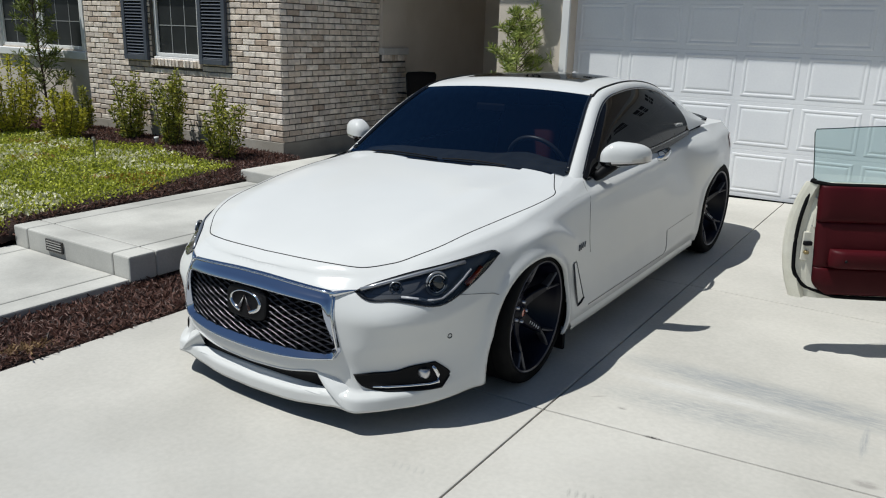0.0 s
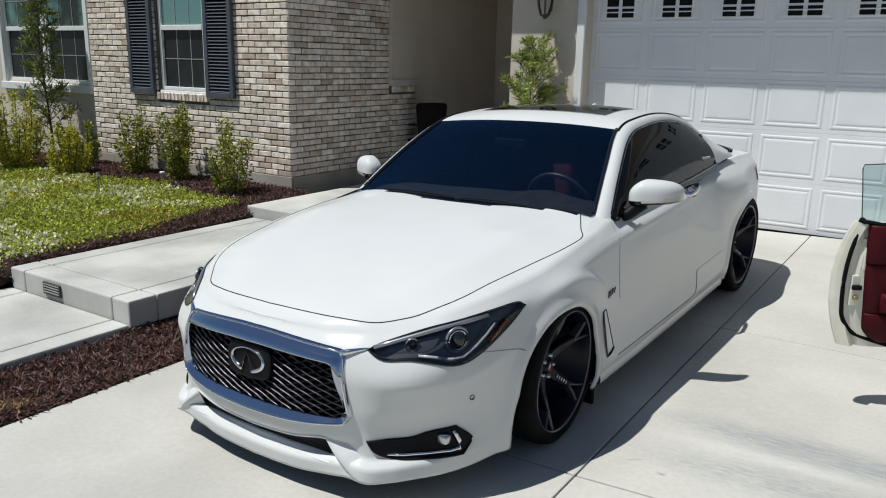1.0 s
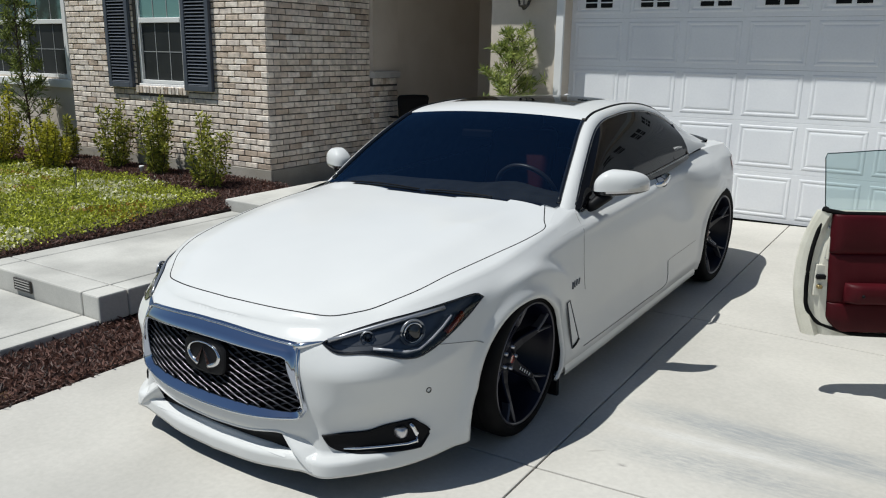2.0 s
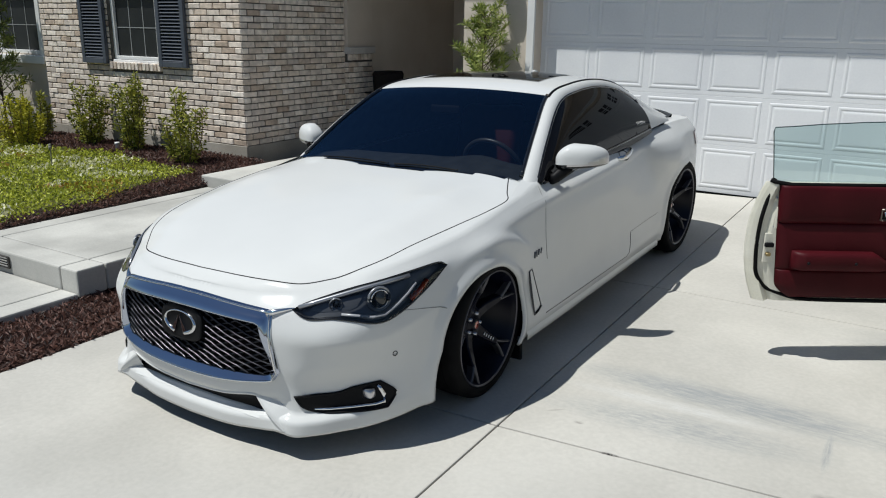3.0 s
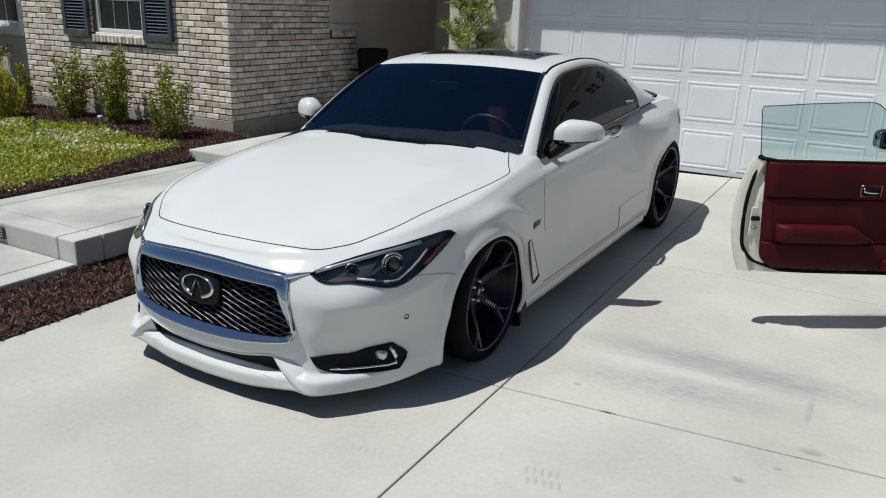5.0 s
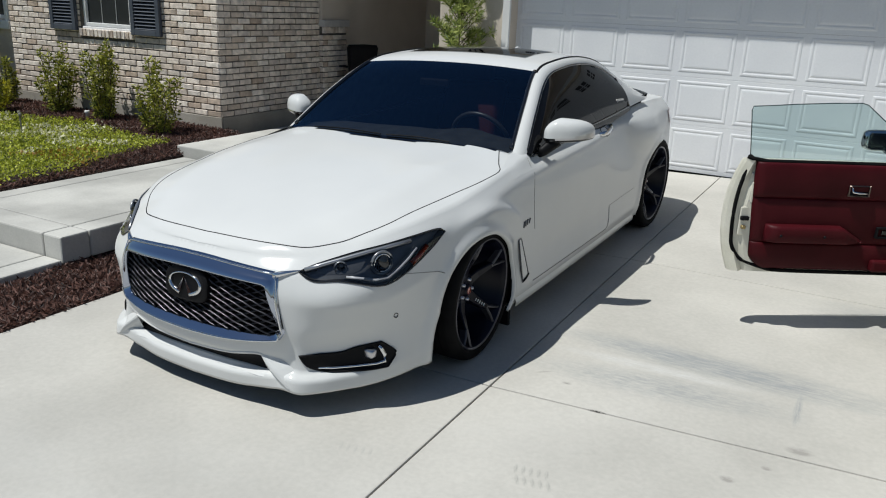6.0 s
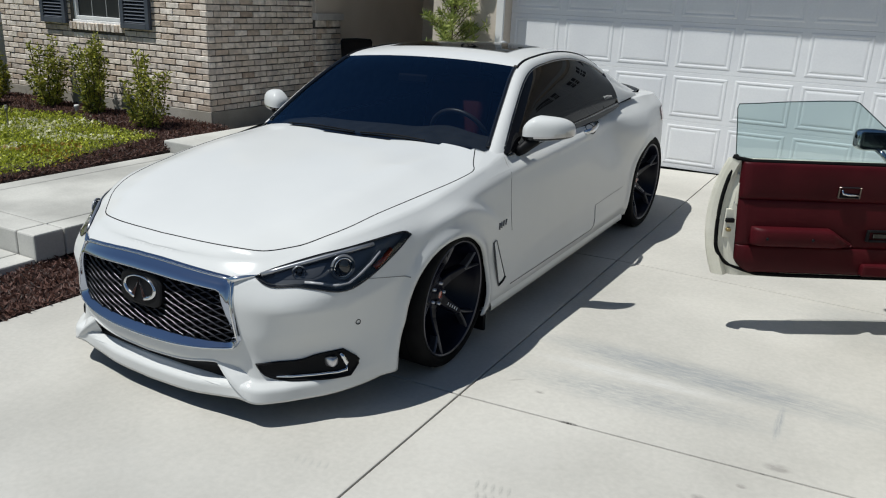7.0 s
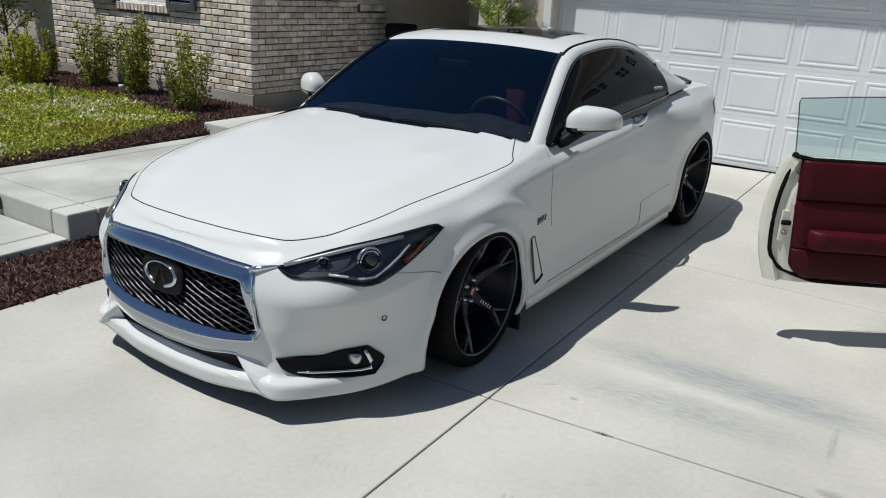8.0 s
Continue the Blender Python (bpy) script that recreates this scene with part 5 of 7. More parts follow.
both_sides("hood_gap", hood_gap, BLACK)
both_sides("door_gap", lambda bm: gap_line(bm, [side_point(y, z, 0.0006) for y, z in [(0.645 - 0.027 * math.sin(k / 10 * 3.1), 0.865 - 0.36 * k / 10) for k in range(11)]], 0.0014), GAP)
both_sides("door_foot_gap", lambda bm: gap_line(bm, [side_point(0.60 + 1.18 * k / 14, 0.240 + 0.006 * k / 14, 0.0006) for k in range(15)] + [side_point(1.83, 0.262, 0.0006), side_point(1.87, 0.30, 0.0006), side_point(1.888, 0.378, 0.0006)], 0.0022), GAP)
both_sides("quarter_crease", lambda bm: gap_line(bm, [side_point(1.890 + 0.52 * k / 10, 0.380 + 0.025 * k / 10, 0.0004) for k in range(11)], 0.0012), GAP)
both_sides("bumper_gap", lambda bm: gap_line(bm, [wall_point(q_at(x, z), z, 0.0006) for x, z in ((0.800, 0.556), (0.812, 0.552), (0.834, 0.540), (0.852, 0.526), (0.866, 0.514))], 0.0015), GAP)

# wing vent and badge
VENT = [(0.419, 0.497), (0.452, 0.499), (0.548, 0.290), (0.530, 0.278), (0.472, 0.266)]
vents = both_sides("wing_vent", lambda bm: bm.faces.new([bm.verts.new(side_point(y, z, 0.003)) for y, z in VENT]), PAINT, "slanted side vent with a dark edge")
sub_both("vent_edge", vents, lambda bm: tube_into(bm, [side_point(y, z, 0.003) for y, z in VENT], 0.0035, 5, closed=True), LAMPGREY)
sub_both("vent_slot", vents, lambda bm: tube_into(bm, [side_point(0.474, 0.272, 0.004), side_point(0.510, 0.278, 0.004), side_point(0.545, 0.292, 0.004)], 0.007, 6), BLACK)
for k in range(4):
    both_sides("badge_bar", lambda bm: tube_into(bm, [side_point(0.475 + 0.029 * k, 0.548 + 0.001 * k, 0.002), side_point(0.485 + 0.029 * k, 0.578, 0.002)], 0.0055 if k == 0 else 0.004, 5), LAMPGREY)


# door handle
def handle(bm):
    pts = [side_point(1.645, 0.868, 0.004), side_point(1.675, 0.871, 0.024), side_point(1.72, 0.874, 0.034), side_point(1.80, 0.881, 0.036), side_point(1.87, 0.887, 0.032), side_point(1.905, 0.890, 0.022), side_point(1.93, 0.892, 0.004)]
    tube_into(bm, pts, [0.012, 0.015, 0.017, 0.017, 0.017, 0.015, 0.012], 12, flat=0.7)


# almost flat black oval stands in for the shaded recess behind the handle
def handle_cup(bm):
    rim = [(1.785 + 0.075 * math.cos(k * math.tau / 24), 0.872 + 0.030 * math.sin(k * math.tau / 24)) for k in range(24)]
    a = [bm.verts.new(side_point(y, z, 0.0015)) for y, z in rim]
    b = [bm.verts.new(side_point(1.785 + (y - 1.785) * 0.7, 0.872 + (z - 0.872) * 0.7, -0.0005)) for y, z in rim]
    for k in range(24):
        bm.faces.new((a[k], a[(k + 1) % 24], b[(k + 1) % 24], b[k]))
    bm.faces.new(b)


handles = both_sides("door_handle", handle, CHROME, "chrome door handle")
sub_both("handle_cup", handles, handle_cup, BLACK)


# door mirrors
def mirror_shell(lower):
    """Housing of a door mirror: the white cap, the black under-edge or the turn signal."""
    def build(bm):
        made = bmesh.ops.create_uvsphere(bm, u_segments=72, v_segments=48, radius=1)["verts"]
        f = lambda t, e: math.copysign(abs(t) ** e, t)
        src = {}
        for v in made:
            p = v.co.copy()
            x, y, z = f(p.x, 0.5), f(p.y, 0.8), f(p.z, 0.68 if p.z > 0 else 0.45)
            src[v] = (x, y, z)
            hgt = (0.084 * (1 - 0.10 * x - 0.10 * (x + 0.25) ** 2) * (1 - 0.38 * max(0.0, (-x - 0.30) / 0.70) ** 1.4) if z > 0 else 0.040 * (1 - 0.22 * x))
            yy = y * 0.080 if y < 0 else y * 0.040
            yy += 0.030 * x * x + 0.052 * x
            v.co = Vector((0.914 + 0.114 * x, 0.880 + yy, 0.966 + hgt * z + 0.004 * x))
        drop = []
        for fc in bm.faces:
            x = sum(src[v][0] for v in fc.verts) / len(fc.verts)
            z = sum(src[v][2] for v in fc.verts) / len(fc.verts)
            y = sum(src[v][1] for v in fc.verts) / len(fc.verts)
            kind = "flash" if -0.52 < z < -0.20 + 0.75 * max(0, x - 0.45) and x > -0.15 and y < 0.5 else ("under" if z < -0.20 else "cap")
            if kind != lower:
                drop.append(fc)
        bmesh.ops.delete(bm, geom=drop, context="FACES")
    return build


mirrors = both_sides("door_mirror", mirror_shell("cap"), PAINT, "white door mirror with a black foot")


def mirror_foot(bm):
    tube_into(bm, [(0.785, 0.79, 0.872), (0.815, 0.805, 0.882), (0.872, 0.836, 0.940)], [0.032, 0.028, 0.036], 10)


sub_both("mirror_foot", mirrors, mirror_foot, BLACK)
sub_both("lower_band", mirrors, mirror_shell("under"), GLOSSBLACK)
sub_both("turn_signal", mirrors, mirror_shell("flash"), SILVER)


# glass trim, sunroof, wipers, spoiler, aerial
def edge_line(a, u0, u1, n, r, up=0.0, shift=(0, 0, 0)):
    return lambda bm: tube_into(bm, [Vector(catmull(a, u0 + (u1 - u0) * i / n)) + Vector(shift) for i in range(n + 1)], r, 6)


both_sides("window_seal", edge_line(RAIL_O, 0.1, 5.98, 60, 0.007), GLOSSBLACK)
both_sides("belt_seal", edge_line(BELT, 0.12, 5.88, 50, 0.007, shift=(0.004, 0, 0.005)), GLOSSBLACK)
both_sides("windscreen_seal", edge_line(ROOF_R, 0.08, 2.0, 20, 0.012, shift=(-0.011, 0, 0.001)), GLOSSBLACK)
both_sides("roof_gap", edge_line(ROOF_R, 1.95, 6.0, 40, 0.008), BLACK)
both_sides("quarter_bar", lambda bm: tube_into(bm, [Vector(catmull(RAIL_O, 5.97)) + Vector((0.004, 0, 0)), Vector(catmull(BELT, 5.86)) + Vector((0.004, 0, 0))], 0.011, 6), GLOSSBLACK)


def door_post(bm):
    a, b = Vector(catmull(RAIL_O, 4.55)), Vector(catmull(BELT, 4.9))
    tube_into(bm, [a + (b - a) * k / 6 + Vector((0.0125 * 4 * (k / 6) * (1 - k / 6), 0, 0)) for k in range(7)], 0.004, 5)


both_sides("door_post", door_post, BLACK)
for k in range(7):
    both_sides("sticker_bar", lambda bm: tube_into(bm, [Vector(catmull(RAIL_O, 5.02 + 0.085 * k)) * 0.30 + Vector(catmull(BELT, 5.02 + 0.085 * k)) * 0.70 + Vector((0.022, 0, 0)), Vector(catmull(RAIL_O, 5.02 + 0.085 * k)) * 0.22 + Vector(catmull(BELT, 5.02 + 0.085 * k)) * 0.78 + Vector((0.022, 0, 0))], 0.0013, 5), TRIM)
bm = bmesh.new()
rows = []
for i in range(19):
    u = 2.75 + 1.75 * i / 18
    p, q = catmull(ROOF_C, u), catmull(ROOF_R, u)
    rows.append([Vector((q[0] * k, *(p[1:] + (q[1:] - p[1:]) * abs(k) ** 2.2))) + Vector((0, 0, 0.004)) for k in [-0.72 + 1.44 * j / 20 for j in range(21)]])
grid_into(bm, rows)
bmesh.ops.recalc_face_normals(bm, faces=list(bm.faces))
part("sunroof", bm, SUNGLASS, coupe, "dark glass sunroof", smooth=True)
bm = bmesh.new()
tube_into(bm, [(0, 2.02, 1.312), (0, 2.07, 1.326), (0, 2.115, 1.340), (0, 2.15, 1.332), (0, 2.165, 1.30)], [0.006, 0.014, 0.010, 0.012, 0.012], 8)
part("aerial", bm, PAINT, coupe, "small white roof aerial", smooth=True)
for xa, xb in ((0.02, 0.40), (-0.52, -0.02)):
    bm = bmesh.new()
    pts = []
    for i in range(13):
        x = xa + (xb - xa) * i / 12
        u = 0.05 + 0.03 * math.sin(i / 12 * math.pi)
        p, q = catmull(ROOF_C, u), catmull(ROOF_R, u)
        k = abs(x) / q[0]
        pts.append(Vector((x, *(p[1:] + (q[1:] - p[1:]) * k ** 2.2))) + Vector((0, -0.004, 0.007)))
    tube_into(bm, pts, 0.0042, 6)
    part("wiper", bm, BLACK, coupe)
bm = bmesh.new()
rows = []
for i in range(31):
    x = -0.58 + 1.16 * i / 30
    k = (x / 0.58) ** 2
    y = 3.52 - 0.20 * k
    rows.append([(x, y - 0.12, 0.965), (x, y - 0.03, 0.978 + 0.030 * (1 - k * k)), (x, y, 0.985 + 0.034 * (1 - k * k)), (x, y + 0.006, 0.978 + 0.034 * (1 - k * k)), (x, y - 0.02, 0.955)])
grid_into(bm, rows)
bmesh.ops.recalc_face_normals(bm, faces=list(bm.faces))
part("spoiler", bm, GLOSSBLACK, coupe, "gloss black boot spoiler", smooth=True)
bm = bmesh.new()
grid_into(bm, [[Vector((k * 0.69, 0.50 + 0.09 * abs(k) ** 2.2 - d, 0.905 - 0.017 * abs(k) ** 2.2 - 0.3 * d)) for d in (-0.03, 0.0, 0.035)] for k in [-0.93 + 0.93 * i / 12 for i in range(25)]])
part("cowl", bm, BLACK, coupe, smooth=True)
# tail lamps
both_sides("tail_light", lambda bm: grid_into(bm, [[wall_point(14.9 + 1.7 * i / 12, 0.76 + 0.10 * j / 4, 0.006) for j in range(5)] for i in range(13)]), AMBER, "dark red tail light")


# ---- cabin of the coupe ----
def cushion(bm, x0, x1, y0, y1, z0, z1, r=0.05):
    box_into(bm, x0, x1, y0, y1, z0, z1, r, None, 3)


def seat(cx):
    bm = bmesh.new()
    cushion(bm, -0.25, 0.25, -0.25, 0.27, -0.30, 0.0)
    ob = part("seat", bm, SEAT, coupe, "red leather front seat", smooth=True)
    ob.location = (cx, 1.78, 0.56)
    bm = bmesh.new()
    cushion(bm, -0.24, 0.24, -0.07, 0.08, 0.0, 0.56)
    for v in bm.verts:
        v.co.y += v.co.z * 0.32
    b = part("seat_back", bm, SEAT, ob, smooth=True)
    b.location = (0, 0.22, -0.02)
    bm = bmesh.new()
    cushion(bm, -0.13, 0.13, -0.05, 0.05, 0.0, 0.17, 0.04)
    h = part("headrest", bm, SEAT, ob, smooth=True)
    h.location = (0, 0.40, 0.53)


seat(0.34)
seat(-0.34)
bm = bmesh.new()
rows = []
for i in range(25):
    k = -1 + i / 12
    rows.append([(k * 0.70, 0.60, 0.86), (k * 0.70, 0.72, 0.905 + 0.02 * math.exp(-((k - 0.5) / 0.25) ** 2)), (k * 0.70, 0.86, 0.925 + 0.035 * math.exp(-((k - 0.5) / 0.22) ** 2) - 0.02 * abs(k)), (k * 0.70, 0.95, 0.90), (k * 0.70, 0.99, 0.70)])
grid_into(bm, rows)
part("dashboard", bm, DASH, coupe, smooth=True)
bm = bmesh.new()
c = Vector((0.345, 0.99, 0.860))
ax = Vector((0, -0.90, -0.42)).normalized()
a = Vector((1, 0, 0))
b = ax.cross(a)
tube_into(bm, [c + (a * math.cos(k * math.tau / 36) + b * math.sin(k * math.tau / 36)) * 0.182 for k in range(36)], 0.013, 8, closed=True)
for ang in (0.0, math.pi, 1.5 * math.pi):
    tube_into(bm, [c, c + (a * math.cos(ang) + b * math.sin(ang)) * 0.18], 0.016, 6)
part("steering_wheel", bm, WHEELGRIP, coupe, "grey leather steering wheel", smooth=True)
bm = box(-0.10, 0.10, 1.02, 1.04, 1.14, 1.19, 0.01, 2)
part("rear_view_mirror", bm, BLACK, coupe)
bm = bmesh.new()
for g in (1, -1):
    box_into(bm, g * 0.29 - 0.25, g * 0.29 + 0.25, 2.25, 2.42, 0.45, 0.965, 0.06, None, 3)
box_into(bm, -0.56, 0.56, 1.98, 2.34, 0.40, 0.60, 0.06, None, 3)
rear_bench = part("rear_seat", bm, SEAT, coupe, "red leather rear bench", smooth=True)
for g in (1, -1):
    bm = bmesh.new()
    box_into(bm, g * 0.25 - 0.095, g * 0.25 + 0.095, 2.22, 2.31, 0.985, 1.115, 0.035, None, 3)
    part("headrest", bm, SEAT, rear_bench, smooth=True)
bm = bmesh.new()
box_into(bm, -0.81, 0.81, 0.60, 2.45, 0.33, 0.36)
part("cabin_floor", bm, DARKSHELL, coupe)
# added dark panel behind the bench, keeps outside light from showing through
part("bulkhead", box(-0.64, 0.64, 2.46, 2.50, 0.36, 1.11, 0.004), LINING, coupe)


# ---- older car with its door open ----
older = tagged(new("classic_car"), "aged cream classic coupe with its maroon-trimmed driver door open", "car")
HINGE = Matrix.Translation((1.80, 1.05, 0.0)) @ Matrix.Rotation(radians(31), 4, "Z")
DLEN = 1.15


def rear_edge(z):
    """The latch edge bows out at mid height."""
    return -0.055 + 0.055 * (abs(z - 0.62) / 0.30) ** 2.2


def skin_bow(z):
    return 0.108 - 0.035 * (abs(z - 0.62) / 0.30) ** 2


def door_shell():
    bm = bmesh.new()
    rows = []
    for z in (0.328, 0.335, 0.35, 0.40, 0.46, 0.53, 0.60, 0.68, 0.76, 0.83, 0.88, 0.905, 0.915):
        e, o = rear_edge(z), skin_bow(z)
        rows.append([(DLEN, 0.03, z), (e + 0.13, 0.03, z), (e + 0.095, 0.036, z), (e + 0.075, 0.05, z), (e + 0.045, o - 0.055, z), (e + 0.012, o - 0.035, z), (e, o - 0.022, z), (e - 0.002, o - 0.010, z), (e + 0.008, o, z), (0.5, o + 0.006, z), (DLEN, o, z)])
    vs = grid_into(bm, rows)
    bm.faces.new(vs[0])
    bm.faces.new(vs[-1][::-1])
    bmesh.ops.recalc_face_normals(bm, faces=list(bm.faces))
    ob = part("car_door", bm, CREAM, older, "open car door with maroon inner trim")
    ob.matrix_basis = HINGE
    return ob


door = door_shell()


def inner_edge(z):
    return 0.052 + 0.028 * ((0.905 - z) / 0.45) ** 1.5 + 0.05 * max(0.0, (0.43 - z) / 0.07) ** 2


def trim_skin(z0, z1, y0, name="trim_panel", steps=16, label=""):
    """Padded vinyl between two heights, following the slanting latch edge."""
    bm = bmesh.new()
    rows = []
    for i in range(steps + 1):
        k = i / steps
        z = z0 + (z1 - z0) * k
        bulge = 0.014 * math.sin(math.pi * k) ** 0.5
        e = inner_edge(z)
        rows.append([(e, 0.034, z), (e + 0.004, y0 + 0.012, z), (e + 0.016, y0 - bulge * 0.5, z), (e + 0.05, y0 - bulge, z), (0.6, y0 - bulge, z), (DLEN - 0.01, y0 - bulge, z)])
    vs = grid_into(bm, rows)
    bm.faces.new(vs[0])
    bm.faces.new(vs[-1][::-1])
    bmesh.ops.recalc_face_normals(bm, faces=list(bm.faces))
    return part(name, bm, MAROON, door, label, smooth=True)


trim_skin(0.728, 0.905, 0.006, label="maroon vinyl upper trim")
trim_skin(0.492, 0.728, 0.014, label="maroon vinyl middle trim")
trim_skin(0.355, 0.492, 0.010, label="maroon vinyl lower trim")


def armrest():
    bm = bmesh.new()
    rows = []
    for i in range(25):
        k = i / 24
        x = 0.136 + 0.51 * k
        top = 0.594 if k < 0.76 else 0.594 - 0.075 * ((k - 0.76) / 0.24) ** 0.9
        d = 0.058 * min(1.0, 0.4 + k * 8) if k < 0.80 else 0.058 * (1 - 0.8 * (k - 0.80) / 0.20)
        z0 = 0.506
        rows.append([(x, 0.012, z0 - 0.004), (x, 0.004 - d * 0.85, z0), (x, 0.004 - d, z0 + 0.012), (x, 0.004 - d, top - 0.020), (x, 0.004 - d * 0.88, top - 0.004), (x, 0.006 - d * 0.5, top), (x, 0.012, top)])
    vs = grid_into(bm, rows)
    bm.faces.new(vs[0][::-1])
    bm.faces.new(vs[-1])
    bmesh.ops.recalc_face_normals(bm, faces=list(bm.faces))
    a = part("armrest", bm, MAROON, door, "maroon padded armrest", smooth=True)
    for x in (0.20, 0.425):
        bm = bmesh.new()
        bmesh.ops.create_uvsphere(bm, u_segments=12, v_segments=8, radius=0.008)
        for v in bm.verts:
            v.co += Vector((x, -0.053, 0.545))
        part("screw_hole", bm, BLACK, a)


armrest()
pull = part("release_handle", frame_of(0.526, 0.636, 0.748, 0.806, -0.016, 0.0, 0.006), AGEDCHROME, door, "worn chrome-framed door release")
part("recess", box(0.532, 0.630, -0.006, 0.0005, 0.754, 0.800), BLACK, pull)
bm = bmesh.new()
tube_into(bm, [(0.543, -0.012, 0.792), (0.547, -0.016, 0.772), (0.580, -0.018, 0.768), (0.624, -0.016, 0.766)], 0.006, 8)
part("lever", bm, CHROME, pull, smooth=True)
sw = part("switch_plate", frame_of(0.712, 0.88, 0.534, 0.594, -0.016, 0.006, 0.010), BLACK, door, "black window switch plate")
part("rocker", box(0.745, 0.85, -0.008, 0.004, 0.552, 0.577, 0.003), GLOSSBLACK, sw)
part("map_pocket", box(0.712, 1.12, -0.035, 0.010, 0.358, 0.420, 0.012, 2), MAROON, door)


def door_glass():
    bm = bmesh.new()
    outline = [(0.030, 0.90), (0.014, 1.06), (0.004, 1.150), (0.010, 1.170), (0.10, 1.176), (0.222, 1.187), (0.42, 1.199), (0.555, 1.204), (0.585, 1.196), (0.688, 1.118), (0.95, 0.92), (0.96, 0.90)]
    lean = lambda z: 0.052 + 0.05 * (z - 0.9)
    front = [bm.verts.new((x, lean(z), z)) for x, z in outline]
    back = [bm.verts.new((x, lean(z) + 0.005, z)) for x, z in outline]
    bm.faces.new(front)
    bm.faces.new(back[::-1])
    for i in range(len(outline)):
        j = (i + 1) % len(outline)
        bm.faces.new((front[j], front[i], back[i], back[j]))
    g = part("window_glass", bm, PALEGLASS, door, "clear pale frameless window")
    g.visible_shadow = False
    bm = bmesh.new()
    tube_into(bm, [(x, lean(z) + 0.0025, z) for x, z in outline[:-1]], 0.0026, 5)
    part("glass_edge", bm, GLASSEDGE, door)


GLASSEDGE = material("glass_edge", (0.03, 0.05, 0.05), 0.3)
door_glass()
bm = bmesh.new()
tube_into(bm, [(0.012, 0.045, 0.925), (0.03, 0.03, 0.918), (0.10, 0.022, 0.908), (0.4, 0.026, 0.908), (DLEN - 0.02, 0.03, 0.912)], 0.011, 8)
part("window_seal", bm, RUBBER, door)


def weather_strip():
    pts = [(DLEN - 0.02, 0.018, 0.338), (0.6, 0.018, 0.338), (0.26, 0.020, 0.340), (0.17, 0.024, 0.352)]
    for k in range(13):
        z = 0.385 + 0.53 * k / 12
        pts.append((rear_edge(z) + 0.038 + 0.05 * max(0.0, (0.46 - z) / 0.08) ** 1.4, 0.046, z))
    pts.append((0.02, 0.046, 0.928))
    bm = bmesh.new()
    tube_into(bm, [catmull(pts, u * (len(pts) - 1) / 60) for u in range(61)], 0.010, 8)
    part("weather_strip", bm, RUBBER, door, smooth=True)


weather_strip()
lk = part("latch", box(0.016, 0.058, 0.018, 0.05, 0.600, 0.622, 0.004), BLACK, door)
part("striker", box(0.024, 0.046, 0.014, 0.045, 0.556, 0.574, 0.004), BRASS, lk)
part("latch_plate", box(0.014, 0.062, 0.034, 0.046, 0.520, 0.668, 0.005, 2), CREAM, lk)
part("pressed_rib", box(0.052, 0.068, 0.030, 0.044, 0.69, 0.80, 0.006, 2), CREAM, lk)
for z in (0.535, 0.585, 0.655, 0.70, 0.84):
    bm = bmesh.new()
    bmesh.ops.create_uvsphere(bm, u_segments=10, v_segments=6, radius=0.006)
    for v in bm.verts:
        v.co += Vector((0.048, 0.040, z))
    part("screw", bm, SILVER, door)
bm = bmesh.new()
bmesh.ops.create_uvsphere(bm, u_segments=28, v_segments=16, radius=1)
for v in bm.verts:
    f = lambda t: math.copysign(abs(t) ** 0.55, t)
    v.co = Vector((0.775 + f(v.co.x) * 0.085, 0.235 + f(v.co.y) * 0.035, 1.000 + f(v.co.z) * 0.055))
om = part("outside_mirror", bm, CHROME, door, "chrome outside mirror with dark glass", smooth=True)
part("mirror_glass", box(0.705, 0.845, 0.192, 0.199, 0.958, 1.042, 0.012, 2), BLACKGLASS, om)
bm = bmesh.new()
tube_into(bm, [(0.83, 0.12, 0.90), (0.81, 0.17, 0.94), (0.79, 0.21, 0.965)], 0.014, 8)
part("mirror_stem", bm, CHROME, om, smooth=True)

# the rest of the older car, beside the door
OC, OY0, OY1 = 3.66, -0.95, 3.25


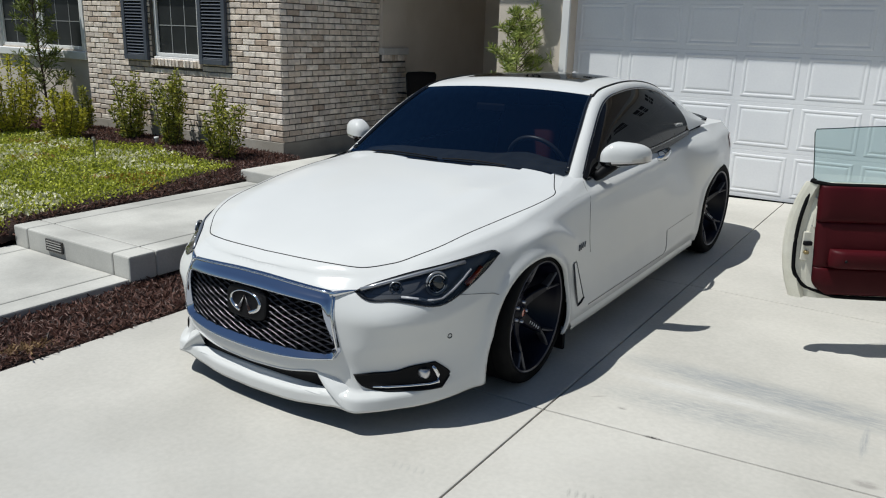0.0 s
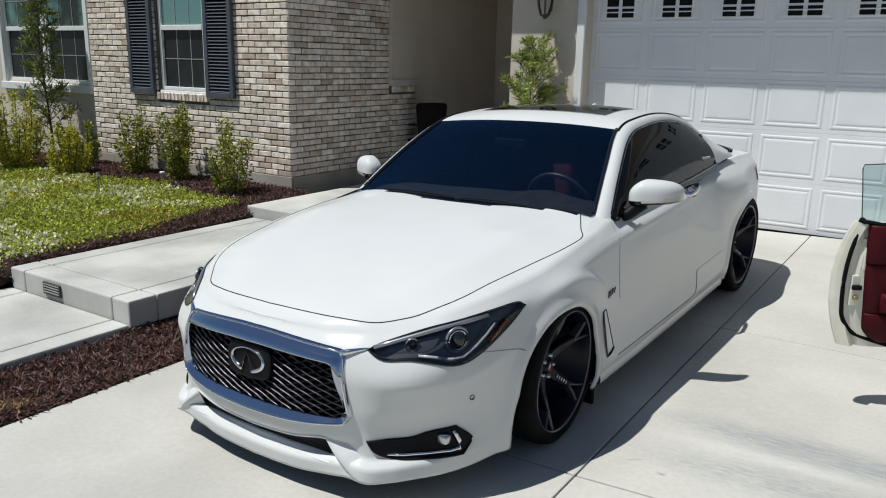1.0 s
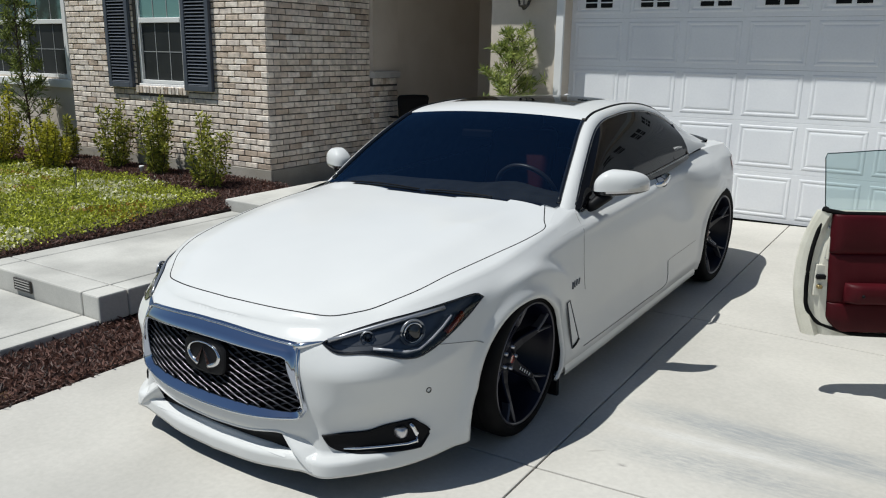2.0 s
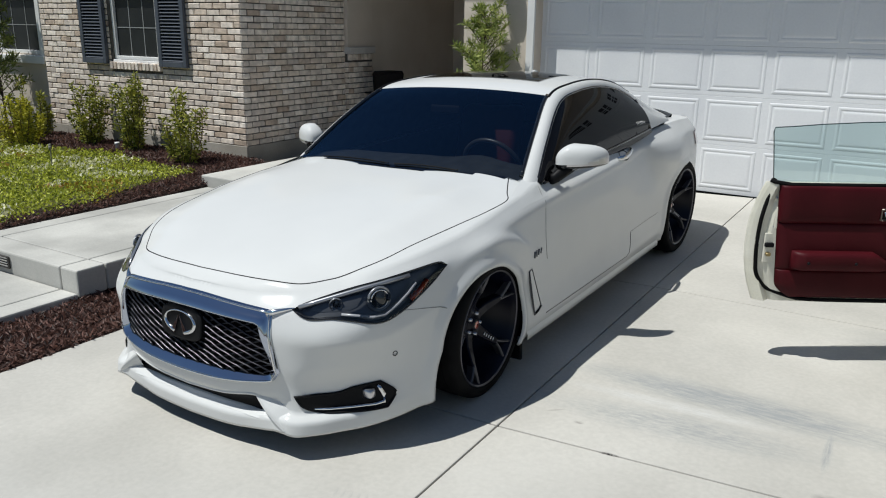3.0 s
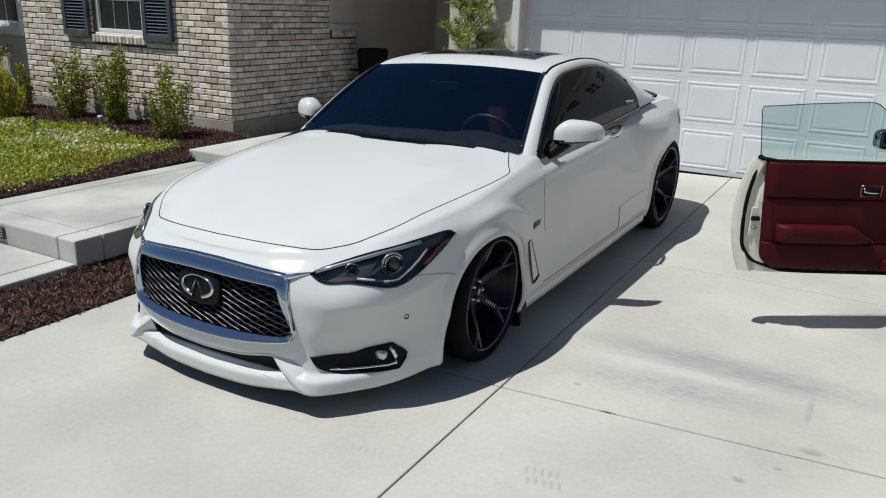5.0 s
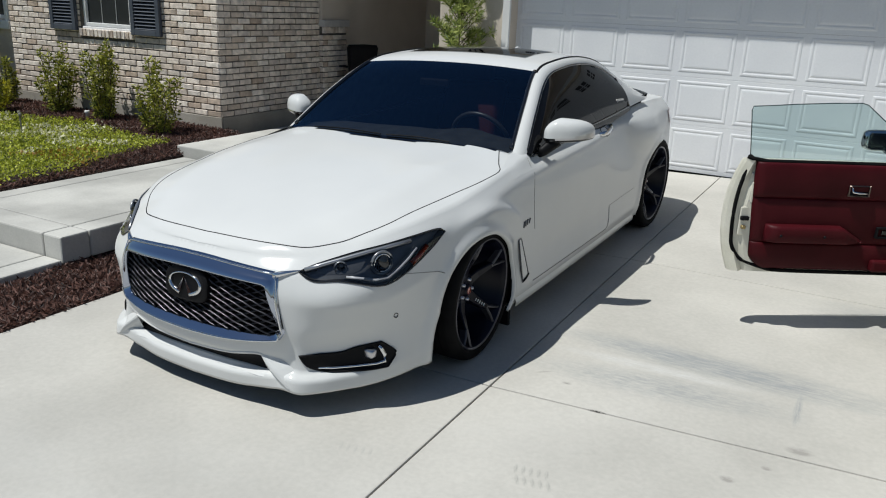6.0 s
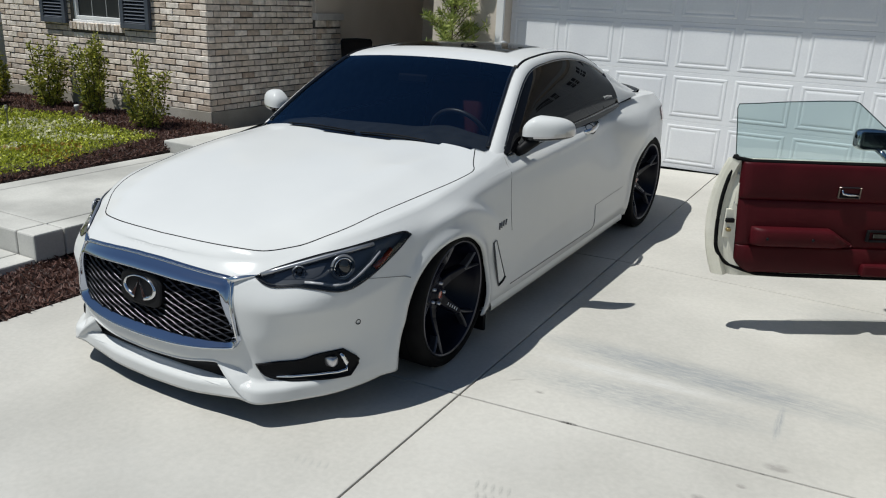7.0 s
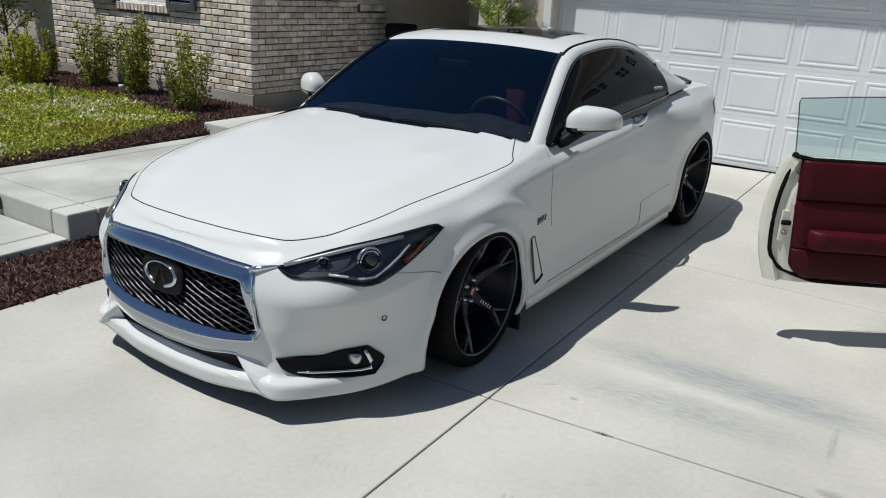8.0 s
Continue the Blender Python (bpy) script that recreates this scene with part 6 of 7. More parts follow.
def older_body():
    bm = bmesh.new()
    rows = []
    for i in range(57):
        k = i / 56
        y = OY0 + (OY1 - OY0) * k
        end = max(0.0, 1 - min(k, 1 - k) / 0.09)
        w = 0.80 - 0.16 * end ** 2.2
        zb, zt = 0.30 + 0.10 * end ** 2, 0.83 - 0.12 * end ** 2 + 0.03 * math.sin(k * math.pi)
        half = [(0, zb - 0.06), (w * 0.90, zb - 0.05), (w * 0.985, zb + 0.04), (w, zb + 0.14), (w * 1.02, (zb + zt) / 2), (w, zt - 0.10), (w * 0.95, zt - 0.02), (w * 0.6, zt + 0.03), (0, zt + 0.045)]
        rows.append([(OC + x, y, z) for x, z in half] + [(OC - x, y, z) for x, z in half[-2:0:-1]] + [(OC, y, half[0][1])])
    vs = grid_into(bm, rows)
    bm.faces.new(vs[0][:-1])
    bm.faces.new(vs[-1][:-1][::-1])
    bmesh.ops.remove_doubles(bm, verts=list(bm.verts), dist=0.0005)
    bmesh.ops.recalc_face_normals(bm, faces=list(bm.faces))
    part("body", bm, CREAM, older, smooth=True)
    bm = bmesh.new()
    rows = []
    for y, z, w in ((1.75, 0.86, 0.66), (1.35, 1.10, 0.60), (1.05, 1.22, 0.55), (0.55, 1.25, 0.54), (0.25, 1.20, 0.56), (-0.20, 0.86, 0.66)):
        rows.append([(OC - w, y, 0.84), (OC - w * 0.92, y, z - 0.06), (OC - w * 0.7, y, z), (OC, y, z + 0.015), (OC + w * 0.7, y, z), (OC + w * 0.92, y, z - 0.06), (OC + w, y, 0.84)])
    grid_into(bm, rows)
    bmesh.ops.recalc_face_normals(bm, faces=list(bm.faces))
    part("cabin", bm, BLACKGLASS, older, smooth=True)
    bm = bmesh.new()
    box_into(bm, 2.74, 2.90, 1.60, 1.78, 0.38, 0.85, 0.01)
    part("hinge_pillar", bm, CREAM, older)
    for s in (1, -1):
        for y in (0.0, 2.45):
            x = OC + s * 0.70
            w = new("wheel")
            w.parent = older
            w.location = (x, y, 0.31 + drive_z(x))
            w["label"] = "black tyre on a silver rim"
            bm = bmesh.new()
            lathe_into(bm, [(0.18, 0.06 * s), (0.20, 0.09 * s), (0.28, 0.10 * s), (0.31, 0.06 * s), (0.31, -0.08 * s), (0.20, -0.11 * s)], 48)
            part("tyre", bm, RUBBER, w, smooth=True)
            bm = bmesh.new()
            lathe_into(bm, [(0.0, 0.09 * s), (0.06, 0.085 * s), (0.10, 0.06 * s), (0.17, 0.07 * s), (0.185, 0.08 * s), (0.18, -0.08 * s)], 48)
            part("rim", bm, SILVER, w, smooth=True)


older_body()


# ---- brick facing ----
def brick_look(name, source):
    """Pale tumbled brick: each brick its own tone, with grain and wear."""
    m = bpy.data.materials.new(name)
    m.use_nodes = True
    n, l = m.node_tree.nodes, m.node_tree.links
    b = n["Principled BSDF"]
    b.inputs["Roughness"].default_value = 0.92
    if source == "object":
        rnd = n.new("ShaderNodeObjectInfo").outputs["Random"]
    else:
        rnd = n.new("ShaderNodeNewGeometry").outputs["Random Per Island"]
    tone = n.new("ShaderNodeValToRGB")
    tone.color_ramp.elements[0].color, tone.color_ramp.elements[1].color = (0.470, 0.375, 0.300, 1), (0.860, 0.790, 0.715, 1)
    for at, c in ((0.15, (0.640, 0.540, 0.450, 1)), (0.4, (0.800, 0.715, 0.630, 1)), (0.55, (0.590, 0.520, 0.465, 1)), (0.75, (0.835, 0.750, 0.665, 1))):
        e = tone.color_ramp.elements.new(at)
        e.color = c
    l.new(rnd, tone.inputs[0])
    co = n.new("ShaderNodeTexCoord")
    big, fine = n.new("ShaderNodeTexNoise"), n.new("ShaderNodeTexNoise")
    big.inputs["Scale"].default_value, fine.inputs["Scale"].default_value = 14, 120
    src = n.new("ShaderNodeNewGeometry").outputs["Position"]
    l.new(src, big.inputs["Vector"])
    l.new(src, fine.inputs["Vector"])
    r1 = n.new("ShaderNodeValToRGB")
    r1.color_ramp.elements[0].position, r1.color_ramp.elements[1].position = 0.3, 0.7
    r1.color_ramp.elements[0].color, r1.color_ramp.elements[1].color = (0.66, 0.64, 0.62, 1), (1.16, 1.13, 1.1, 1)
    l.new(big.outputs["Fac"], r1.inputs[0])
    mx = n.new("ShaderNodeMix")
    mx.data_type, mx.blend_type = "RGBA", "MULTIPLY"
    mx.inputs["Factor"].default_value = 0.8
    l.new(tone.outputs[0], mx.inputs["A"])
    l.new(r1.outputs[0], mx.inputs["B"])
    l.new(mx.outputs["Result"], b.inputs["Base Color"])
    bp = n.new("ShaderNodeBump")
    bp.inputs["Strength"].default_value, bp.inputs["Distance"].default_value = 0.8, 0.004
    l.new(fine.outputs["Fac"], bp.inputs["Height"])
    l.new(bp.outputs[0], b.inputs["Normal"])
    return m


BRICK_ONE, BRICK_MANY = brick_look("tumbled_brick", "object"), brick_look("tumbled_brick_field", "island")
COURSE, BLEN, JOINT = 0.0677, 0.203, 0.011


def brick_block(seed, length, height=COURSE - JOINT, depth=0.03):
    """A worn brick face lying along x, its front towards -y."""
    rng = random.Random(seed)
    bm = bmesh.new()
    box_into(bm, -length / 2, length / 2, -depth / 2, depth / 2, -height / 2, height / 2, 0.005)
    for v in bm.verts:
        v.co += Vector((rng.uniform(-1, 1) * 0.0025, rng.uniform(-1, 1) * 0.0020, rng.uniform(-1, 1) * 0.0022))
    me = bpy.data.meshes.new("brick")
    bm.to_mesh(me)
    bm.free()
    return me


FULL = [brick_block(k, BLEN - JOINT) for k in range(7)]
HALF = [brick_block(20 + k, BLEN / 2 - JOINT) for k in range(3)]
for me in FULL + HALF:
    me.materials.append(BRICK_ONE)


def lay_bricks(owner, a0, a1, z0, z1, place, holes=(), single=lambda a, z: True, limit=300, name="brick", at=(0, 0, 0)):
    """Running bond from a0 to a1; place(a, z) gives the pose of a brick's middle."""
    rng = random.Random(int(abs(a0) * 1000) + 5)
    rest, count, row = [], 0, 0
    z = z0 + COURSE / 2
    while z < z1 - COURSE * 0.4:
        edges = [a0]
        a = a0 + (BLEN / 2 if row % 2 else BLEN)
        while a < a1 - 0.03:
            edges.append(a)
            a += BLEN
        edges.append(a1)
        for ea, eb in zip(edges, edges[1:]):
            spans = [(ea, eb)]
            for h in holes:
                if h[2] < z < h[3]:
                    spans = [s for sa, sb in spans for s in ((sa, min(sb, h[0])), (max(sa, h[1]), sb)) if s[1] - s[0] > 0.03]
            for sa, sb in spans:
                mid, length = (sa + sb) / 2, sb - sa - JOINT
                m = Matrix.Translation((-at[0], -at[1], -at[2])) @ place(mid, z) @ Matrix.Translation((0, rng.uniform(-0.003, 0.003), rng.uniform(-0.0015, 0.0015))) @ Matrix.Rotation(rng.uniform(-0.006, 0.006), 4, "Y")
                full = length > 0.6 * BLEN
                src = rng.choice(FULL if full else HALF)
                m = m @ Matrix.Diagonal((length / ((BLEN if full else BLEN / 2) - JOINT), 1, 1, 1))
                if count < limit and single(mid, z):
                    ob = new(name, src)
                    ob.parent = owner
                    ob.matrix_basis = m
                    count += 1
                else:
                    rest.append((src, m))
        z += COURSE
        row += 1
    verts, faces = [], []
    for src, m in rest:
        base = len(verts)
        verts += [m @ v.co for v in src.vertices]
        faces += [[base + i for i in p.vertices] for p in src.polygons]
    if verts:
        me = bpy.data.meshes.new("brick_field")
        me.from_pydata(verts, [], faces)
        me.materials.append(BRICK_MANY)
        ob = new("brick_field", me)
        ob.parent = owner
        ob["kind"] = "stuff"


QT = math.pi / 2
lay_bricks(wall_front, -7.775, CORNER + 0.004, 0.26, EAVE, lambda a, z: Matrix.Translation((a, FRONT + 0.006, z)), holes=((WIN[0] - 0.03, WIN[1] + 0.03, 1.03, 2.75),), single=lambda a, z: a > -5.45)
lay_bricks(wall_return, FRONT - 0.006, RET_END + 0.004, 0.26, EAVE, lambda a, z: Matrix.Translation((CORNER - 0.006, a, z)) @ Matrix.Rotation(QT, 4, "Z"), single=lambda a, z: z < 2.5)
for ob in [o for o in column.children if o.name.startswith("base")]:
    lay_bricks(ob, 5.58 - 0.262, 5.58 + 0.262, 0.13, 1.16, lambda a, z: Matrix.Translation((-4.2 + 0.132, a, z)) @ Matrix.Rotation(QT, 4, "Z"), at=(-4.2, 5.58, 0))
    lay_bricks(ob, -4.34, -4.068, 0.13, 1.16, lambda a, z: Matrix.Translation((a, 5.58 - 0.258, z)), at=(-4.2, 5.58, 0))
    for k in range(8):
        brick = new("brick", HALF[k % 3])
        brick.parent = ob
        brick.matrix_basis = Matrix.Translation((0.134, -0.235 + 0.067 * k, 1.203)) @ Matrix.Rotation(QT, 4, "Z") @ Matrix.Rotation(QT, 4, "Y") @ Matrix.Diagonal((0.85, 1, 1, 1))
# soldier course under the small window
sill_row = tagged(new("brick_sill"), "row of upright bricks forming a sill under the window", "sill", kind="structure")
for k in range(14):
    brick = new("brick", HALF[k % 3])
    brick.parent = sill_row
    brick.matrix_basis = Matrix.Translation((WIN[0] - 0.02 + 0.0335 + 0.0677 * k, FRONT - 0.016, 1.078)) @ Matrix.Rotation(QT, 4, "Y") @ Matrix.Diagonal((0.95, 1.6, 1, 1))


# ---- windows and shutters ----
def sash_window(name, x0, x1, z0, z1, y, units, label, casing=0.0):
    """White double-hung window: frame, meeting rails, thin bars and dark panes."""
    ob = tagged(new(name), label, "window", kind="structure")
    f = 0.045
    if casing:
        for a, b, c, d in ((x0 - casing, x0, z0 - 0.02, z1 + casing), (x1, x1 + casing, z0 - 0.02, z1 + casing), (x0, x1, z1, z1 + casing)):
            part("casing", box(a, b, y - 0.085, y - 0.02, c, d, 0.006), TRIM, ob)
        part("window_sill", box(x0 - casing - 0.02, x1 + casing + 0.02, y - 0.11, y - 0.02, z0 - 0.13, z0 - 0.021, 0.008), TRIM, ob)
    else:
        part("window_sill", box(x0, x1, y - 0.06, y + 0.03, z0 - 0.035, z0 - 0.001, 0.005), TRIM, ob)
    w = (x1 - x0) / units
    zm = z0 + (z1 - z0) * 0.485
    for u in range(units):
        a, b = x0 + u * w, x0 + (u + 1) * w
        g = 0.03 if units > 1 else 0.0
        fr = part("window_frame", frame_of(a + (g if u else 0), b - (g if u < units - 1 else 0), z0, z1, y - 0.03, y + 0.03, f), TRIM, ob)
        part("meeting_rail", box(a + f, b - f, y - 0.035, y + 0.02, zm - 0.03, zm + 0.03, 0.004), TRIM, fr)
        for lo, hi, dy in ((z0 + f, zm - 0.03, 0.0), (zm + 0.03, z1 - f, -0.012)):
            part("pane", box(a + f, b - f, y + 0.004 + dy, y + 0.009 + dy, lo, hi), (TEALGLASS if units == 1 else WIDEGLASS) if dy else SCREEN, fr)
            for k in (1, 2):
                xx = a + f + (b - a - 2 * f) * k / 3
                part("glazing_bar", box(xx - 0.005, xx + 0.005, y - 0.001 + dy, y + 0.004 + dy, lo, hi), GLAZE, fr)
            zz = (lo + hi) / 2
            part("glazing_bar", box(a + f, b - f, y - 0.0015 + dy, y + 0.0035 + dy, zz - 0.005, zz + 0.005), GLAZE, fr)
        if units > 1 and u:
            part("mullion", box(a - g, a + g, y - 0.05, y + 0.03, z0, z1, 0.004), TRIM, ob)
    # near-black panel stands in for the unlit room behind
    part("backing", box(x0, x1, y + 0.06, y + 0.07, z0, z1), DARKSHELL, ob)
    return ob


sash_window("window_1", WIN[0] + 0.005, WIN[1] - 0.005, WIN[2], WIN[3], FRONT + 0.06, 1, "white sash window with a dark lower pane between shutters")
sash_window("window_2", BIG[0] + 0.005, BIG[1] - 0.005, BIG[2], BIG[3], 3.62 + 0.05, 2, "wide white double sash window with dark panes", casing=0.09)


def shutter():
    ob = tagged(new("shutter"), "dark slate-blue louvred wooden shutter beside the window", "shutter", group="window shutters")
    h, w, r = 1.66, 0.475, 0.062
    part("frame", frame_of(0, w, 0, h, -0.045, 0.0, r), SHUTTER, ob)
    n = 40
    me = None
    for k in range(n):
        if me is None:
            bm = bmesh.new()
            box_into(bm, r - 0.004, w - r + 0.004, -0.022, 0.018, -0.004, 0.004, 0.002)
            me = bpy.data.meshes.new("slat")
            for v in bm.verts:
                v.co = Matrix.Rotation(radians(38), 4, "X") @ v.co
            bm.to_mesh(me)
            bm.free()
            me.materials.append(SHUTTER)
        s = new("slat", me)
        s.parent = ob
        s.location = (0, -0.022, r + (h - 2 * r) * (k + 0.5) / n)
    part("backing", box(r, w - r, -0.006, -0.001, r, h - r), DARKSHELL, ob)
    return ob


sh = shutter()
sh.matrix_world = Matrix.Translation((-6.885, FRONT - 0.014, 1.095))
copy_thing(sh, Matrix.Translation((-5.435, FRONT - 0.014, 1.095)))


# ---- planting ----
def leaf_colours(name, low, high, rough=0.55, island=True):
    m = bpy.data.materials.new(name)
    m.use_nodes = True
    n, l = m.node_tree.nodes, m.node_tree.links
    b = n["Principled BSDF"]
    b.inputs["Roughness"].default_value = rough
    ramp = n.new("ShaderNodeValToRGB")
    ramp.color_ramp.elements[0].color, ramp.color_ramp.elements[1].color = (*low, 1), (*high, 1)
    l.new(n.new("ShaderNodeNewGeometry").outputs["Random Per Island"], ramp.inputs[0])
    l.new(ramp.outputs[0], b.inputs["Base Color"])
    b.inputs["Subsurface Weight"].default_value = 0.0
    tr = n.new("ShaderNodeBsdfTranslucent")
    l.new(ramp.outputs[0], tr.inputs[0])
    mix = n.new("ShaderNodeMixShader")
    mix.inputs[0].default_value = 0.3
    l.new(b.outputs[0], mix.inputs[1])
    l.new(tr.outputs[0], mix.inputs[2])
    l.new(mix.outputs[0], n["Material Output"].inputs["Surface"])
    return m


SHRUB_LEAF = leaf_colours("shrub_leaf", (0.045, 0.075, 0.010), (0.47, 0.46, 0.065))
YELLOW_LEAF = leaf_colours("yellow_shrub_leaf", (0.12, 0.145, 0.012), (0.70, 0.64, 0.06))
NARROW_LEAF = leaf_colours("narrow_leaf", (0.09, 0.15, 0.025), (0.42, 0.46, 0.12))
TREE_LEAF = leaf_colours("young_tree_leaf", (0.06, 0.09, 0.020), (0.26, 0.30, 0.07))
COVER_LEAF = leaf_colours("groundcover_leaf", (0.100, 0.140, 0.011), (0.66, 0.69, 0.075))
PALE_LEAF = leaf_colours("pale_leaf", (0.66, 0.64, 0.36), (0.88, 0.86, 0.66))
RUST_LEAF = leaf_colours("rusty_leaf", (0.26, 0.15, 0.02), (0.42, 0.28, 0.04))
TAN_CHIP = leaf_colours("tan_bark_shred", (0.13, 0.075, 0.035), (0.40, 0.26, 0.13), 0.7)
CHIP = leaf_colours("bark_chip", (0.018, 0.009, 0.007), (0.22, 0.112, 0.086), 0.6)
BARK = weather(material("bark", (0.10, 0.07, 0.05), 0.9), (0.06, 0.04, 0.03), (0.14, 0.10, 0.07), 20, 0.3, 0.003)


def leaves_mesh(name, rng, spots, size, slim=0.45, curl=0.25):
    """Small bent leaves of two quads at spots (place, direction)."""
    verts, faces = [], []
    for p, d in spots:
        d = (d + Vector((rng.uniform(-1, 1), rng.uniform(-1, 1), rng.uniform(-0.6, 1))) * 0.7).normalized()
        s = d.cross(Vector((rng.uniform(-1, 1), rng.uniform(-1, 1), rng.uniform(-1, 1)))).normalized()
        n = s.cross(d)
        L = size * rng.uniform(0.6, 1.3)
        w = L * slim
        b = len(verts)
        verts += [p, p + d * L * 0.5 + s * w * 0.5 + n * L * curl * 0.2, p + d * L - n * L * curl * 0.3, p + d * L * 0.5 - s * w * 0.5 + n * L * curl * 0.2]
        faces.append((b, b + 1, b + 2, b + 3))
    me = bpy.data.meshes.new(name)
    me.from_pydata([tuple(v) for v in verts], [], faces)
    return me


def shrub(x, y, z, h, w, seed, mat, label, stems=9, leaf=0.047, group="garden shrubs", per=190, top=0.0, name="shrub"):
    rng = random.Random(seed)
    ob = tagged(new(name), label, name.replace("_", " "), group=group)
    ob.location = (x, y, z)
    spots = []
    for k in range(stems):
        a = rng.uniform(0, math.tau)
        r = w * math.sqrt(rng.uniform(0.02, 1.0)) * 0.5
        hh = h * rng.uniform(0.55, 1.0) * (1 - 0.35 * (r / (w * 0.5)) ** 2)
        tip = Vector((math.cos(a) * r, math.sin(a) * r, hh))
        base = Vector((math.cos(a) * r * 0.2, math.sin(a) * r * 0.2, -0.02))
        mid = base.lerp(tip, 0.5) + Vector((rng.uniform(-1, 1), rng.uniform(-1, 1), 0)) * 0.03 + Vector((math.cos(a), math.sin(a), 0)) * r * 0.25
        pts = [base, base.lerp(mid, 0.6), mid, mid.lerp(tip, 0.6), tip]
        bm = bmesh.new()
        tube_into(bm, pts, [0.007, 0.006, 0.005, 0.004, 0.002], 5)
        part("stem", bm, BARK, ob)
        for i in range(per):
            t = 0.06 + 0.94 * (i + rng.random()) / per
            p = pts[min(3, int(t * 4))].lerp(pts[min(4, int(t * 4) + 1)], (t * 4) % 1) if t < 1 else tip
            out = Vector((rng.gauss(0, 1), rng.gauss(0, 1), rng.gauss(0.3, 0.6))).normalized()
            reach = rng.uniform(0.0, 0.066) * (1.2 - 0.75 * t)
            spots.append((p + out * reach, out))
    me = leaves_mesh("leaves", rng, spots, leaf)
    me.materials.append(mat)
    lv = new("leaves", me)
    lv.parent = ob
    lv["kind"] = "stuff"
    return ob


UPRIGHT = "upright young evergreen shrub with small glossy leaves in dark mulch"
BUSHY = "bushy yellow-green shrub beside the groundcover lawn"
bed_z = 0.07
shrub(-4.50, 2.98, bed_z, 1.02, 0.46, 1, SHRUB_LEAF, UPRIGHT, 11)
shrub(-5.66, 3.18, bed_z, 1.10, 0.50, 2, SHRUB_LEAF, UPRIGHT, 16)
shrub(-6.54, 3.24, bed_z, 1.04, 0.45, 3, SHRUB_LEAF, UPRIGHT, 13)
shrub(-7.08, 2.66, bed_z, 0.74, 0.56, 4, YELLOW_LEAF, BUSHY, 14)
shrub(-7.60, 3.10, bed_z, 0.88, 0.52, 5, SHRUB_LEAF, UPRIGHT, 12)
shrub(-8.02, 2.50, bed_z, 1.16, 0.90, 6, YELLOW_LEAF, BUSHY, 24)
shrub(-8.75, 2.35, bed_z, 0.95, 0.75, 7, YELLOW_LEAF, BUSHY, 18)


def young_tree(x, y, z, h, seed, mat, label, name="young_tree", spread=0.42, leaf=0.085, first=0.22, forks=34, lean=(0, 0), slim=0.16, per=26):
    rng = random.Random(seed)
    ob = tagged(new(name), label, "tree")
    ob.location = (x, y, z)
    bm = bmesh.new()
    pts = [Vector((lean[0] * t + 0.02 * math.sin(t * 7), lean[1] * t + 0.02 * math.cos(t * 5), h * t - 0.02)) for t in [k / 10 for k in range(11)]]
    tube_into(bm, pts, [0.020 * (1 - 0.85 * k / 10) for k in range(11)], 7)
    part("trunk", bm, BARK, ob)
    spots = []
    for k in range(forks):
        t = first + (0.98 - first) * (k + rng.random()) / forks
        i = min(9, int(t * 10))
        p = pts[i].lerp(pts[i + 1], t * 10 - i)
        a = k * 2.4 + rng.uniform(-0.5, 0.5)
        L = spread * (1.15 - 0.8 * t) * rng.uniform(0.6, 1.15)
        d = Vector((math.cos(a), math.sin(a), rng.uniform(0.5, 1.2))).normalized()
        q = p + d * L
        bow = p.lerp(q, 0.6) + Vector((0, 0, 0.03))
        bm = bmesh.new()
        tube_into(bm, [p, bow, q], [0.006, 0.004, 0.0015], 5)
        part("limb", bm, BARK, ob)
        for j in range(per):
            u = 0.25 + 0.75 * (j + rng.random()) / per
            c = p.lerp(bow, u * 2) if u < 0.5 else bow.lerp(q, u * 2 - 1)
            out = Vector((rng.gauss(0, 1), rng.gauss(0, 1), rng.gauss(0.1, 0.8))).normalized()
            spots.append((c, (out + d * 0.6).normalized()))
    me = leaves_mesh("crown", rng, spots, leaf, slim)
    me.materials.append(mat)
    lv = new("crown", me)
    lv.parent = ob
    lv["kind"] = "stuff"
    return ob


young_tree(-8.42, 3.22, bed_z, 2.45, 11, TREE_LEAF, "slender young tree with narrow leaves in front of the wide window", spread=0.46, forks=62, leaf=0.10, per=52, first=0.16)
young_tree(-1.84, 4.90, -0.15, 1.90, 12, NARROW_LEAF, "slim bright green narrow-leaved tree against the stucco wall", spread=0.70, forks=70, first=0.30, leaf=0.080, slim=0.14, per=78, name="narrow_leaved_tree")


def scatter_leaves(name, count, area, level, size, mat, seed, label, category, flat=0.6, slim=0.6, lift=0.0, keep=None):
    rng = random.Random(seed)
    spots = []
    while len(spots) < count:
        x, y = rng.uniform(area[0], area[1]), rng.uniform(area[2], area[3])
        if keep and not keep(x, y, rng):
            continue
        d = Vector((rng.gauss(0, 1), rng.gauss(0, 1), abs(rng.gauss(0, flat)))).normalized()
        spots.append((Vector((x, y, level(x, y) + rng.uniform(0, lift))), d))
    me = leaves_mesh(name, rng, spots, size, slim)
    me.materials.append(mat)
    return tagged(new(name, me), label, category, kind="stuff")


def on_lawn(x, y, rng):
    # mulch shows along the walk and below the house wall
    wob = 0.12 * noise.noise((x * 1.3, y * 1.3, 5)) + rng.uniform(-0.08, 0.08)
    if x > LAWN_EDGE - 0.06 - 0.10 * max(0.0, y - 0.7) - 0.12 * max(0.0, y - 1.8) + 0.6 * wob:
        return False
    back = 2.76 + 0.15 * noise.noise((x * 0.8, 0, 2)) - 0.16 * max(0.0, (x + 5.0) / 1.5)
    return y < back + wob


